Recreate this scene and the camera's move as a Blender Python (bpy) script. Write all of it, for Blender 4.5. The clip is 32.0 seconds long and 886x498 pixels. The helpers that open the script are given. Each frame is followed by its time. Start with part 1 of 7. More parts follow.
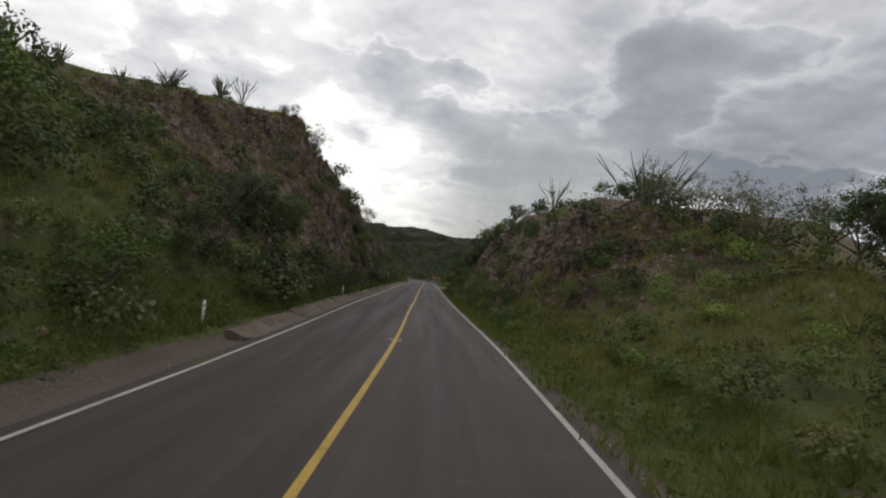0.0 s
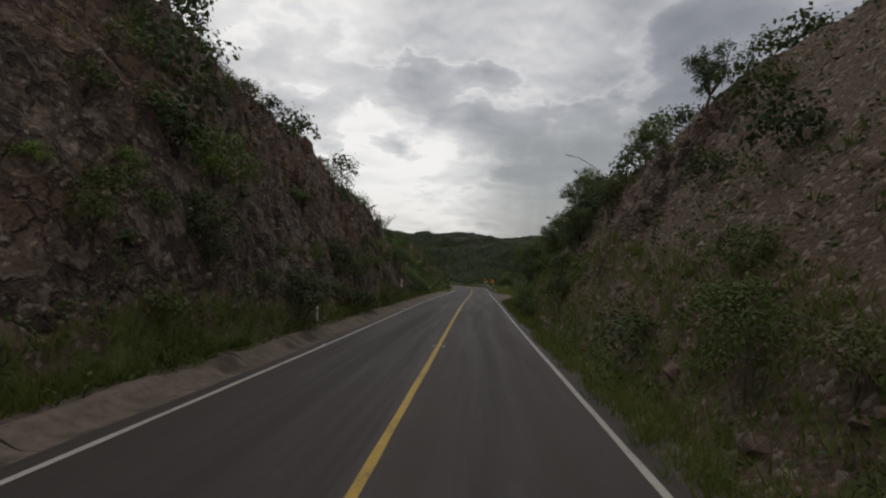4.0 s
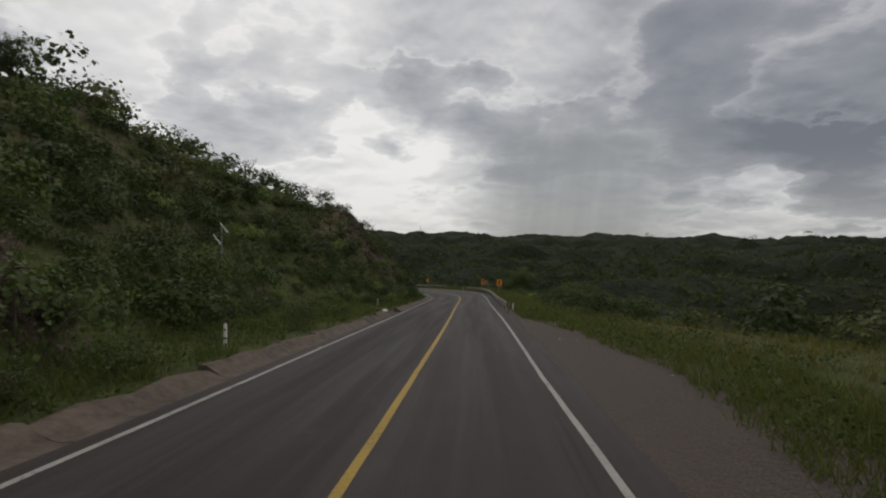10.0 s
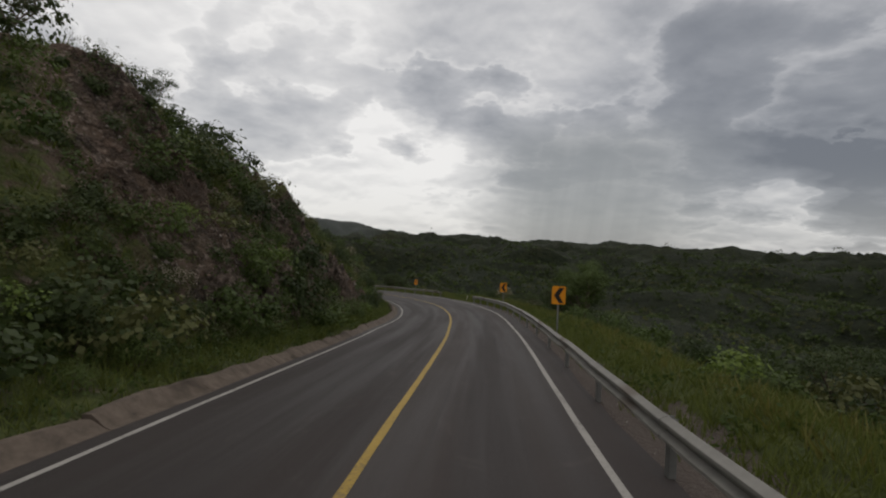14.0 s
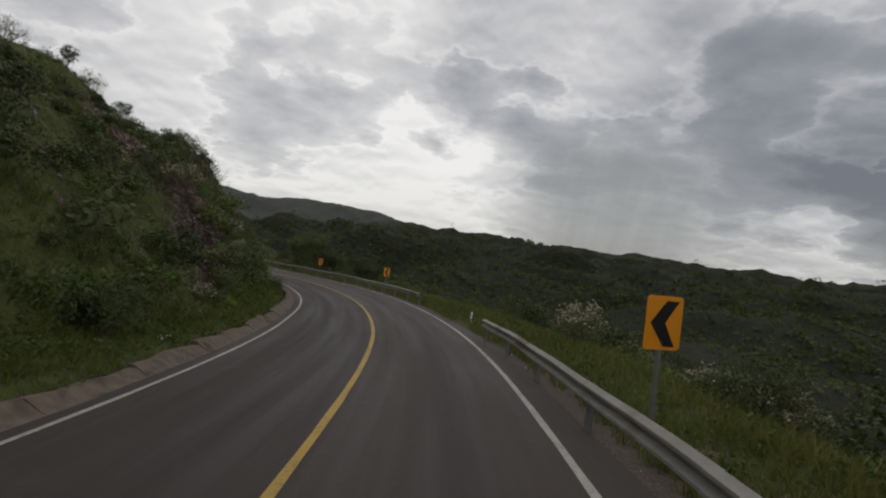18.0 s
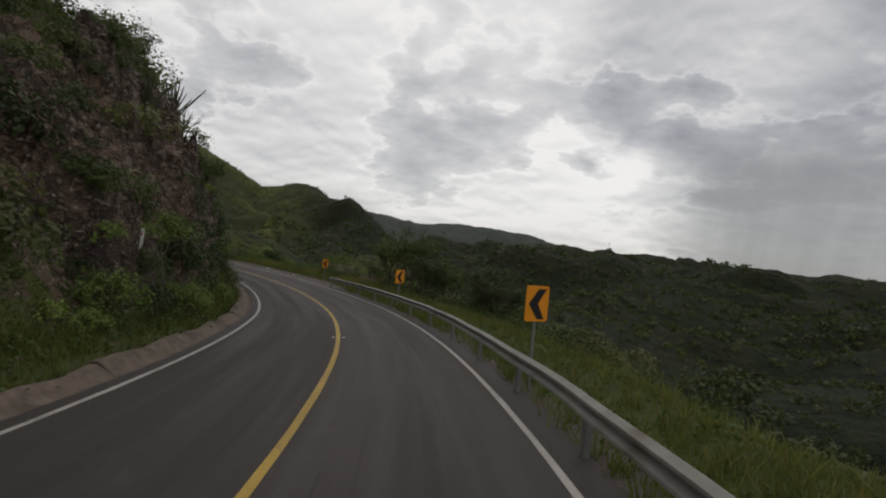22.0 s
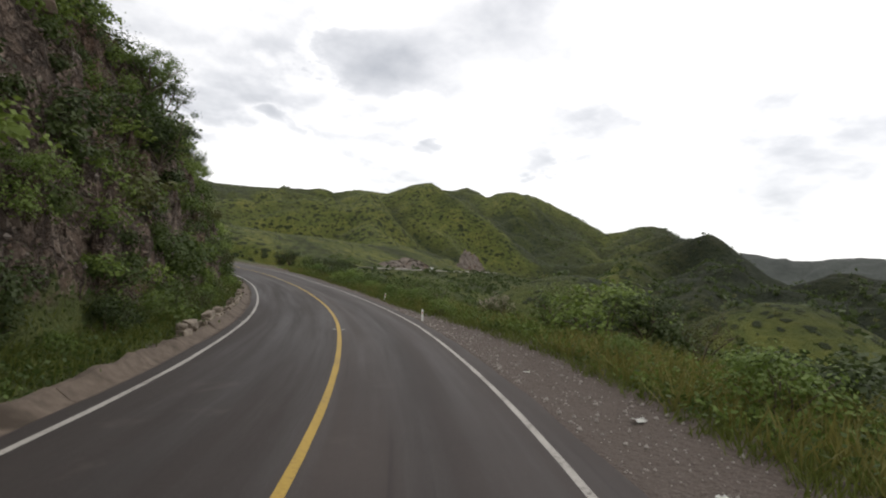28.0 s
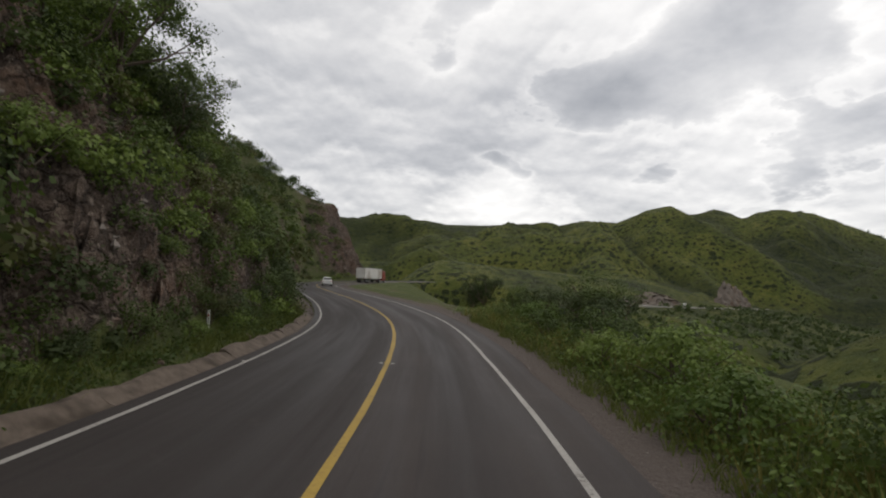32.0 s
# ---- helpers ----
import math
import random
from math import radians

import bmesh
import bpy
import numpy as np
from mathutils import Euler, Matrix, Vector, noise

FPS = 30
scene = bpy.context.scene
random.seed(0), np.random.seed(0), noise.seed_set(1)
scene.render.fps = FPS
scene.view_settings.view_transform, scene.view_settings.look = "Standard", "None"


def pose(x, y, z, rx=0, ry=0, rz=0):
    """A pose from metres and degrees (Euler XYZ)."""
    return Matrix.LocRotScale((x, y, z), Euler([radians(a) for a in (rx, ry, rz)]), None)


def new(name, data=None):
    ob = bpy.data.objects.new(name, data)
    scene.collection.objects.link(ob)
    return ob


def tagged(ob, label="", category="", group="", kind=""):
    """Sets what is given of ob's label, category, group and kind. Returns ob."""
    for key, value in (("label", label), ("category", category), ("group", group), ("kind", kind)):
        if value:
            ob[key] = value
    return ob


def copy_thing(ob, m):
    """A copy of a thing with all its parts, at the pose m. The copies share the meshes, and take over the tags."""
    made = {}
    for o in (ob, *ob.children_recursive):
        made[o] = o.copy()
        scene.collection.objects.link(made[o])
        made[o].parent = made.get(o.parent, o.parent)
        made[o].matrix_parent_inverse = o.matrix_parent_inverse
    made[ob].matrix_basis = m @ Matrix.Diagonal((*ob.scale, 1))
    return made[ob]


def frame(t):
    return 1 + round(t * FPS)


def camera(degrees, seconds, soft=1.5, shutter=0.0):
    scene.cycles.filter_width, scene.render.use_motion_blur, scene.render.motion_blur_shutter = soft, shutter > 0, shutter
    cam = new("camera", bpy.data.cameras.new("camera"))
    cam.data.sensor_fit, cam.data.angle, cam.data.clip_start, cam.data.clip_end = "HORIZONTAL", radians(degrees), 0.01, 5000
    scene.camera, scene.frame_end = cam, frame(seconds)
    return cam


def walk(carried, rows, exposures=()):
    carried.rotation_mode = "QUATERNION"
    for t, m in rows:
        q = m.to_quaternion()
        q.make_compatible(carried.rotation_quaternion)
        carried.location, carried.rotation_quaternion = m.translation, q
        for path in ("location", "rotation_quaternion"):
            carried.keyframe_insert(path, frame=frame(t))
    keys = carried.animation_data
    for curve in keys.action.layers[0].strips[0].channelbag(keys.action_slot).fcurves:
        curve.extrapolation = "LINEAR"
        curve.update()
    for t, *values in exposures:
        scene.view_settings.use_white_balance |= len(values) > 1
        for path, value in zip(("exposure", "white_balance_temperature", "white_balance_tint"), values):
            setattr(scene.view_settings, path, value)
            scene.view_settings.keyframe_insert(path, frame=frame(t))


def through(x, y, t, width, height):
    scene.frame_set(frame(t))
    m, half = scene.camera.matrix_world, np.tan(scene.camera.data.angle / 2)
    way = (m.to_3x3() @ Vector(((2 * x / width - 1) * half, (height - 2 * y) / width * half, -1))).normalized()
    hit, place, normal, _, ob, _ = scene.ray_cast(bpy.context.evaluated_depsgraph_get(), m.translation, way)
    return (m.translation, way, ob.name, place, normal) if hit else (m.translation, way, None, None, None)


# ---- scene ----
# ------------------------------------------------------------------ the camera and its walk
cam = camera(81.0, 32.0, soft=2.1)
PATH = [
    (0.0, pose(0.59, 5.39, -0.34, 89.27, -6.89, -2.59)),
    (0.5, pose(1.09, 11.04, -0.71, 89.22, -5.69, -1.17)),
    (1.0, pose(1.43, 16.60, -1.08, 89.42, -4.09, 0.28)),
    (1.5, pose(1.58, 22.04, -1.45, 89.35, -3.33, 1.41)),
    (2.0, pose(1.65, 27.34, -1.82, 89.26, -1.90, 2.33)),
    (2.5, pose(1.71, 32.47, -2.17, 89.49, -1.27, 2.67)),
    (3.0, pose(1.76, 37.42, -2.50, 89.46, -1.23, 2.87)),
    (3.5, pose(1.86, 42.31, -2.85, 89.43, -1.34, 2.73)),
    (4.0, pose(1.99, 47.28, -3.19, 89.43, -1.21, 2.66)),
    (4.5, pose(2.11, 52.36, -3.54, 89.49, -0.88, 2.64)),
    (5.0, pose(2.24, 57.60, -3.89, 89.60, -0.56, 2.62)),
    (5.5, pose(2.38, 62.90, -4.23, 89.73, -0.41, 2.54)),
    (6.0, pose(2.54, 68.21, -4.56, 89.87, -0.47, 2.41)),
    (6.5, pose(2.68, 73.44, -4.91, 89.65, -0.82, 2.37)),
    (7.0, pose(2.83, 78.50, -5.25, 89.66, -0.34, 2.37)),
    (7.5, pose(2.96, 83.40, -5.58, 89.62, -0.24, 2.45)),
    (8.0, pose(3.09, 88.17, -5.90, 89.67, -0.29, 2.41)),
    (8.5, pose(3.21, 92.97, -6.20, 89.85, -0.39, 2.38)),
    (9.0, pose(3.34, 97.95, -6.53, 89.76, -0.81, 2.33)),
    (9.5, pose(3.48, 103.09, -6.89, 89.48, -0.83, 2.24)),
    (10.0, pose(3.65, 108.38, -7.27, 89.49, -0.23, 2.07)),
    (10.5, pose(3.83, 113.77, -7.66, 89.54, 0.19, 1.84)),
    (11.0, pose(4.01, 119.20, -8.05, 89.40, 0.20, 1.87)),
    (11.5, pose(4.18, 124.64, -8.42, 89.53, -0.10, 1.90)),
    (12.0, pose(4.31, 130.08, -8.77, 89.96, -0.29, 2.18)),
    (12.5, pose(4.39, 135.45, -9.11, 89.96, -1.21, 2.74)),
    (13.0, pose(4.44, 140.70, -9.47, 89.51, -1.97, 3.16)),
    (13.5, pose(4.47, 145.79, -9.82, 89.59, -2.06, 3.46)),
    (14.0, pose(4.52, 150.68, -10.15, 89.76, -2.48, 3.35)),
    (14.5, pose(4.60, 155.42, -10.47, 89.53, -2.67, 2.96)),
    (15.0, pose(4.71, 160.07, -10.80, 89.47, -3.03, 2.75)),
    (15.5, pose(4.82, 164.71, -11.11, 89.56, -3.55, 2.70)),
    (16.0, pose(4.90, 169.42, -11.42, 89.63, -4.21, 2.85)),
    (16.5, pose(4.95, 174.19, -11.73, 89.59, -5.06, 3.22)),
    (17.0, pose(4.95, 179.00, -12.06, 89.39, -6.08, 3.81)),
    (17.5, pose(4.87, 183.83, -12.40, 89.27, -6.97, 4.67)),
    (18.0, pose(4.70, 188.64, -12.73, 89.23, -7.45, 5.60)),
    (18.5, pose(4.41, 193.35, -13.06, 89.27, -7.48, 6.82)),
    (19.0, pose(3.98, 197.91, -13.38, 89.29, -7.38, 8.47)),
    (19.5, pose(3.38, 202.33, -13.69, 89.31, -7.20, 10.48)),
    (20.0, pose(2.64, 206.62, -13.99, 89.41, -7.25, 12.49)),
    (20.5, pose(1.74, 210.87, -14.28, 89.55, -6.91, 14.46)),
    (21.0, pose(0.62, 215.19, -14.55, 89.82, -6.64, 16.78)),
    (21.5, pose(-0.72, 219.49, -14.83, 89.80, -6.40, 19.50)),
    (22.0, pose(-2.29, 223.73, -15.11, 89.82, -6.44, 22.31)),
    (22.5, pose(-4.04, 227.83, -15.37, 89.93, -6.25, 25.17)),
    (23.0, pose(-5.94, 231.73, -15.62, 90.08, -5.85, 27.77)),
    (23.5, pose(-8.01, 235.45, -15.86, 89.99, -5.85, 30.71)),
    (24.0, pose(-10.26, 238.98, -16.08, 90.22, -5.72, 33.85)),
    (24.5, pose(-12.76, 242.48, -16.30, 90.23, -5.39, 37.02)),
    (25.0, pose(-15.61, 246.08, -16.52, 90.36, -4.88, 40.15)),
    (25.5, pose(-18.84, 249.75, -16.75, 90.57, -4.21, 43.22)),
    (26.0, pose(-22.46, 253.46, -16.97, 90.82, -3.59, 46.32)),
    (26.5, pose(-26.43, 257.12, -17.16, 91.09, -3.29, 49.51)),
    (27.0, pose(-30.73, 260.64, -17.34, 91.38, -3.36, 52.81)),
    (27.5, pose(-35.25, 263.94, -17.48, 91.78, -3.53, 56.15)),
    (28.0, pose(-39.88, 266.94, -17.60, 92.08, -3.20, 59.33)),
    (28.5, pose(-44.60, 269.61, -17.70, 92.52, -2.37, 62.60)),
    (29.0, pose(-49.40, 271.92, -17.76, 92.94, -1.96, 66.27)),
    (29.5, pose(-54.27, 273.92, -17.80, 93.26, -1.62, 69.60)),
    (30.0, pose(-59.21, 275.67, -17.82, 93.67, -1.55, 72.54)),
    (30.5, pose(-64.33, 277.17, -17.82, 93.94, -1.53, 75.67)),
    (31.0, pose(-69.73, 278.45, -17.82, 94.14, -1.69, 78.87)),
    (31.5, pose(-75.40, 279.52, -17.80, 94.28, -2.22, 81.69)),
    (32.0, pose(-81.33, 280.39, -17.73, 94.89, -2.40, 84.08)),
]
walk(cam, PATH, exposures=[(0.0, 0.45, 6590, 11), (1.0, 0.45, 6590, 11), (2.5, 0.24, 6590, 11), (4.0, 0.1, 6590, 11), (7.0, 0.1, 6590, 11), (9.0, 0.0, 6590, 11), (16.0, 0.05, 6590, 11), (21.0, 0.05, 6590, 11), (24.0, 0.2, 6590, 11), (26.5, 0.75, 6590, 11), (28.5, 0.95, 6590, 11), (30.0, 0.74, 6590, 11), (31.0, 0.56, 6590, 11), (32.0, 0.42, 6590, 11)])

# ------------------------------------------------------------------ sky and sun
SUN_DIR = Vector((-0.05, 0.45, 0.89)).normalized()


def math_node(tree, op, a, b=None, clamp=False):
    n = tree.nodes.new("ShaderNodeMath")
    n.operation, n.use_clamp = op, clamp
    for i, v in enumerate((a, b)):
        if v is None:
            continue
        if isinstance(v, (int, float)):
            n.inputs[i].default_value = v
        else:
            tree.links.new(v, n.inputs[i])
    return n.outputs[0]


def map_range(tree, value, a, b, c=0.0, d=1.0, smooth=True):
    n = tree.nodes.new("ShaderNodeMapRange")
    n.interpolation_type = "SMOOTHSTEP" if smooth else "LINEAR"
    tree.links.new(value, n.inputs[0])
    for i, v in enumerate((a, b, c, d)):
        n.inputs[i + 1].default_value = v
    return n.outputs[0]


def ramp(tree, value, stops):
    n = tree.nodes.new("ShaderNodeValToRGB")
    tree.links.new(value, n.inputs[0])
    els = n.color_ramp.elements
    while len(els) < len(stops):
        els.new(0.5)
    for e, (p, c) in zip(els, stops):
        e.position, e.color = p, (*c, 1)
    return n.outputs[0]


def mix_color(tree, fac, a, b, blend="MIX"):
    n = tree.nodes.new("ShaderNodeMix")
    n.data_type, n.blend_type = "RGBA", blend
    for i, v in ((0, fac), (6, a), (7, b)):
        if isinstance(v, (int, float)):
            n.inputs[i].default_value = v
        elif isinstance(v, tuple):
            n.inputs[i].default_value = (*v, 1)
        else:
            tree.links.new(v, n.inputs[i])
    return n.outputs[2]


def noise_tex(tree, vector, scale, detail=4.0, rough=0.55, distort=0.0):
    n = tree.nodes.new("ShaderNodeTexNoise")
    n.inputs["Scale"].default_value, n.inputs["Detail"].default_value = scale, detail
    n.inputs["Roughness"].default_value, n.inputs["Distortion"].default_value = rough, distort
    if vector is not None:
        tree.links.new(vector, n.inputs["Vector"])
    return n


def vec_math(tree, op, a, b=None):
    n = tree.nodes.new("ShaderNodeVectorMath")
    n.operation = op
    for i, v in enumerate((a, b)):
        if v is None:
            continue
        if isinstance(v, (tuple, Vector)):
            n.inputs[i].default_value = tuple(v)
        else:
            tree.links.new(v, n.inputs[i])
    return n


def build_sky():
    world = bpy.data.worlds.new("overcast_sky")
    scene.world = world
    world.use_nodes = True
    t = world.node_tree
    t.nodes.clear()
    d = t.nodes.new("ShaderNodeTexCoord").outputs["Generated"]
    sep = t.nodes.new("ShaderNodeSeparateXYZ")
    t.links.new(d, sep.inputs[0])
    up = math_node(t, "MAXIMUM", sep.outputs[2], 0.0)
    # clouds lie on a level sheet, so that they crowd and flatten towards the skyline
    reach = math_node(t, "DIVIDE", 1.0, math_node(t, "ADD", up, 0.26))
    flat = t.nodes.new("ShaderNodeCombineXYZ")
    for k in (0, 1):
        t.links.new(math_node(t, "MULTIPLY", sep.outputs[k], reach), flat.inputs[k])
    sheet = flat.outputs[0]
    big = noise_tex(t, sheet, 0.9, 5.0, 0.5, 0.1)
    fine = noise_tex(t, sheet, 2.3, 9.0, 0.53, 0.12)
    # the same billows seen a little farther off light the near rims and shade the bases
    lifted = noise_tex(t, vec_math(t, "MULTIPLY", sheet, (1.026, 1.026, 1.0)).outputs[0], 2.3, 9.0, 0.53, 0.12)
    relief = math_node(t, "SUBTRACT", fine.outputs[0], lifted.outputs[0])
    ragged = math_node(t, "MULTIPLY", math_node(t, "SUBTRACT", fine.outputs[0], 0.5), 2.9)
    warp = noise_tex(t, sheet, 2.6, 6.0, 0.6)
    shift = vec_math(t, "SCALE", vec_math(t, "SUBTRACT", warp.outputs["Color"], (0.5, 0.5, 0.5)).outputs[0])
    shift.inputs[3].default_value = 0.26
    bent = vec_math(t, "NORMALIZE", vec_math(t, "ADD", d, shift.outputs[0]).outputs[0]).outputs[0]

    def heap(field, amount):
        """A cloud with a crisp edge that deepens towards its middle."""
        edge, deep = map_range(t, field, 0.36, 0.60, 0.0, 0.36 * amount), map_range(t, field, 0.42, 1.25, 0.0, 0.66 * amount)
        return math_node(t, "ADD", edge, deep)

    value = math_node(t, "ADD", math_node(t, "MULTIPLY", math_node(t, "SUBTRACT", big.outputs[0], 0.5), 0.55), 0.80)
    value = math_node(t, "ADD", value, math_node(t, "MULTIPLY", relief, 0.95))
    # heavy masses and breaks: direction, half width in degrees, brighter or darker, crisp or soft; loose puffs fill the rest of the sky
    dark = map_range(t, noise_tex(t, sheet, 1.9, 3.0, 0.5).outputs[0], 0.50, 0.70, 0.0, 0.45)
    light = None
    for x, y, z, wide, amount, crisp in SKY_MASSES:
        dot = vec_math(t, "DOT_PRODUCT", bent, Vector((x, y, z)).normalized()).outputs["Value"]
        mask = map_range(t, dot, math.cos(radians(wide * 1.7)), math.cos(radians(wide * 0.15)), 0.0, 1.0 if not crisp else min(0.9, abs(amount) / 0.28))
        if not crisp:
            value = math_node(t, "ADD", value, math_node(t, "MULTIPLY", mask, amount))
        elif amount < 0:
            dark = math_node(t, "MAXIMUM", dark, mask)
        else:
            light = mask if light is None else math_node(t, "MAXIMUM", light, mask)
    gloom = math_node(t, "ADD", dark, ragged)
    value = math_node(t, "ADD", value, heap(gloom, -0.31))
    # lit fringe round each dark mass
    fringe = math_node(t, "MULTIPLY", map_range(t, gloom, 0.10, 0.38, 0.0, 0.07), map_range(t, gloom, 0.38, 0.46, 1.0, 0.0))
    value = math_node(t, "ADD", value, fringe)
    value = math_node(t, "ADD", value, heap(math_node(t, "SUBTRACT", light, ragged), 0.20))
    cloud = ramp(t, value, [(0.15, (0.170, 0.182, 0.204)), (0.40, (0.292, 0.305, 0.328)), (0.60, (0.485, 0.494, 0.510)), (0.80, (0.72, 0.72, 0.715)), (1.0, (0.92, 0.915, 0.895))])
    # pale band along the skyline
    low = map_range(t, up, 0.0, 0.16, 1.0, 0.0)
    cloud = mix_color(t, math_node(t, "MULTIPLY", low, 0.35), cloud, (0.60, 0.61, 0.60))
    # curtain of rain below the cloud base to the north
    az = math_node(t, "ARCTAN2", sep.outputs[0], sep.outputs[1])
    streak = noise_tex(t, None, 3.0, 3.0)
    comb = t.nodes.new("ShaderNodeCombineXYZ")
    t.links.new(math_node(t, "MULTIPLY", math_node(t, "SUBTRACT", az, math_node(t, "MULTIPLY", up, 0.15)), 9.0), comb.inputs[0])
    t.links.new(math_node(t, "MULTIPLY", up, 0.8), comb.inputs[1])
    t.links.new(comb.outputs[0], streak.inputs["Vector"])
    left = map_range(t, az, -0.06, 0.14)
    right = map_range(t, az, 0.25, 0.52, 1.0, 0.0)
    high = map_range(t, up, 0.18, 0.27, 1.0, 0.0)
    rain = math_node(t, "MULTIPLY", math_node(t, "MULTIPLY", left, right), math_node(t, "MULTIPLY", high, map_range(t, streak.outputs[0], 0.2, 0.75, 0.85, 1.0)))
    cloud = mix_color(t, math_node(t, "MULTIPLY", rain, 0.92), cloud, (0.275, 0.288, 0.292))
    sky = t.nodes.new("ShaderNodeTexSky")
    sky.sky_type, sky.sun_disc = "NISHITA", False
    sky.sun_elevation = math.asin(SUN_DIR.z)
    sky.sun_rotation = math.atan2(SUN_DIR.x, SUN_DIR.y)
    clear = mix_color(t, 1.0, sky.outputs[0], (0.10, 0.10, 0.10), "MULTIPLY")
    colour = mix_color(t, 0.93, clear, cloud)
    back = t.nodes.new("ShaderNodeBackground")
    back.inputs[1].default_value = SKY_STRENGTH
    t.links.new(colour, back.inputs[0])
    out = t.nodes.new("ShaderNodeOutputWorld")
    t.links.new(back.outputs[0], out.inputs[0])


SKY_STRENGTH = 0.92
SKY_MASSES = [
    (-0.15, 0.974, 0.172, 5, 0.16, 1), (-0.043, 0.987, 0.155, 4, 0.12, 0), (-0.211, 0.975, 0.074, 7, 0.14, 0), (-0.428, 0.883, 0.195, 5, -0.25, 1), (-0.335, 0.92, 0.203, 4, -0.27, 1),
    (-0.265, 0.938, 0.215, 3, -0.25, 1), (-0.10, 0.96, 0.255, 4, -0.22, 1), (-0.025, 0.972, 0.232, 5, -0.24, 1), (0.08, 0.975, 0.206, 4.5, -0.20, 1), (0.205, 0.962, 0.179, 4, -0.16, 1),
    (0.449, 0.861, 0.239, 9, -0.15, 1), (0.34, 0.91, 0.238, 6, -0.12, 1), (0.582, 0.808, 0.100, 4, -0.30, 1), (0.518, 0.85, 0.085, 3, 0.22, 1), (0.44, 0.88, 0.15, 9, -0.10, 0), (0.62, 0.76, 0.16, 9, -0.14, 0), (0.10, 0.916, 0.385, 11, -0.15, 0),
    (0.531, 0.782, 0.326, 15, -0.22, 0), (-0.434, 0.825, 0.361, 12, 0.12, 0), (-0.248, 0.915, 0.31, 5, -0.13, 1), (-0.711, 0.652, 0.264, 4, -0.18, 1), (-0.645, 0.712, 0.28, 3, -0.18, 1),
    (-0.859, 0.348, 0.372, 5, -0.16, 1), (-0.792, 0.467, 0.393, 7, -0.18, 1), (-0.698, 0.569, 0.434, 6, -0.16, 1), (-0.953, 0.265, 0.140, 6, 0.10, 0), (-0.971, 0.196, 0.125, 5, 0.16, 0),
    (-0.928, 0.302, 0.22, 10, -0.16, 0), (-0.493, 0.788, 0.368, 14, -0.02, 0), (-0.09, 0.981, 0.171, 1.2, -0.22, 1), (-0.945, -0.108, 0.308, 16, -0.12, 0)]
build_sky()
sun = new("sun", bpy.data.lights.new("sun", "SUN"))
sun.data.energy, sun.data.angle, sun.data.color = 0.4, radians(25), (1.0, 0.96, 0.90)
sun.rotation_euler = SUN_DIR.to_track_quat("Z", "Y").to_euler()

# ------------------------------------------------------------------ materials


def material(name, rough=0.85, metal=0.0):
    m = bpy.data.materials.new(name)
    m.use_nodes = True
    t = m.node_tree
    b = t.nodes["Principled BSDF"]
    b.inputs["Roughness"].default_value, b.inputs["Metallic"].default_value = rough, metal
    b.inputs["Specular IOR Level"].default_value = 0.25
    return m, t, b


def bump(t, b, height, strength=0.5, distance=0.05):
    n = t.nodes.new("ShaderNodeBump")
    n.inputs["Strength"].default_value, n.inputs["Distance"].default_value = strength, distance
    t.links.new(height, n.inputs["Height"])
    t.links.new(n.outputs[0], b.inputs["Normal"])


def place_vec(t):
    return t.nodes.new("ShaderNodeNewGeometry").outputs["Position"]


def plain(name, colour, rough=0.7, metal=0.0, spread=0.25, scale=6.0, relief=0.0, dirt=None):
    """A surface of one colour with grain, blotches and a little relief."""
    m, t, b = material(name, rough, metal)
    co = t.nodes.new("ShaderNodeTexCoord").outputs["Object"]
    n1, n2 = noise_tex(t, co, scale, 6.0, 0.65), noise_tex(t, co, scale * 0.18, 3.0)
    f = math_node(t, "ADD", math_node(t, "MULTIPLY", n1.outputs[0], 0.6), math_node(t, "MULTIPLY", n2.outputs[0], 0.4))
    lo = tuple(c * (1 - spread) for c in colour)
    hi = tuple(min(1.0, c * (1 + spread)) for c in colour)
    col = ramp(t, f, [(0.3, lo), (0.7, hi)])
    if dirt:
        col = mix_color(t, map_range(t, n2.outputs[0], 0.52, 0.68), col, dirt)
    t.links.new(col, b.inputs["Base Color"])
    if relief:
        bump(t, b, n1.outputs[0], 0.6, relief)
    return m


def leaf_material(name, dark, light, through=0.35):
    m, t, b = material(name, 0.6)
    rnd = t.nodes.new("ShaderNodeNewGeometry").outputs["Random Per Island"]
    obj = t.nodes.new("ShaderNodeObjectInfo").outputs["Random"]
    tone = t.nodes.new("ShaderNodeAttribute")
    tone.attribute_name = "tone"
    f = math_node(t, "ADD", math_node(t, "MULTIPLY", rnd, 0.42), math_node(t, "MULTIPLY", math_node(t, "ADD", obj, tone.outputs["Fac"]), 0.55))
    col = ramp(t, f, [(0.08, dark), (0.92, light)])
    t.links.new(col, b.inputs["Base Color"])
    tr = t.nodes.new("ShaderNodeBsdfTranslucent")
    t.links.new(col, tr.inputs[0])
    mix = t.nodes.new("ShaderNodeMixShader")
    mix.inputs[0].default_value = through
    t.links.new(b.outputs[0], mix.inputs[1])
    t.links.new(tr.outputs[0], mix.inputs[2])
    t.links.new(mix.outputs[0], t.nodes["Material Output"].inputs[0])
    return m


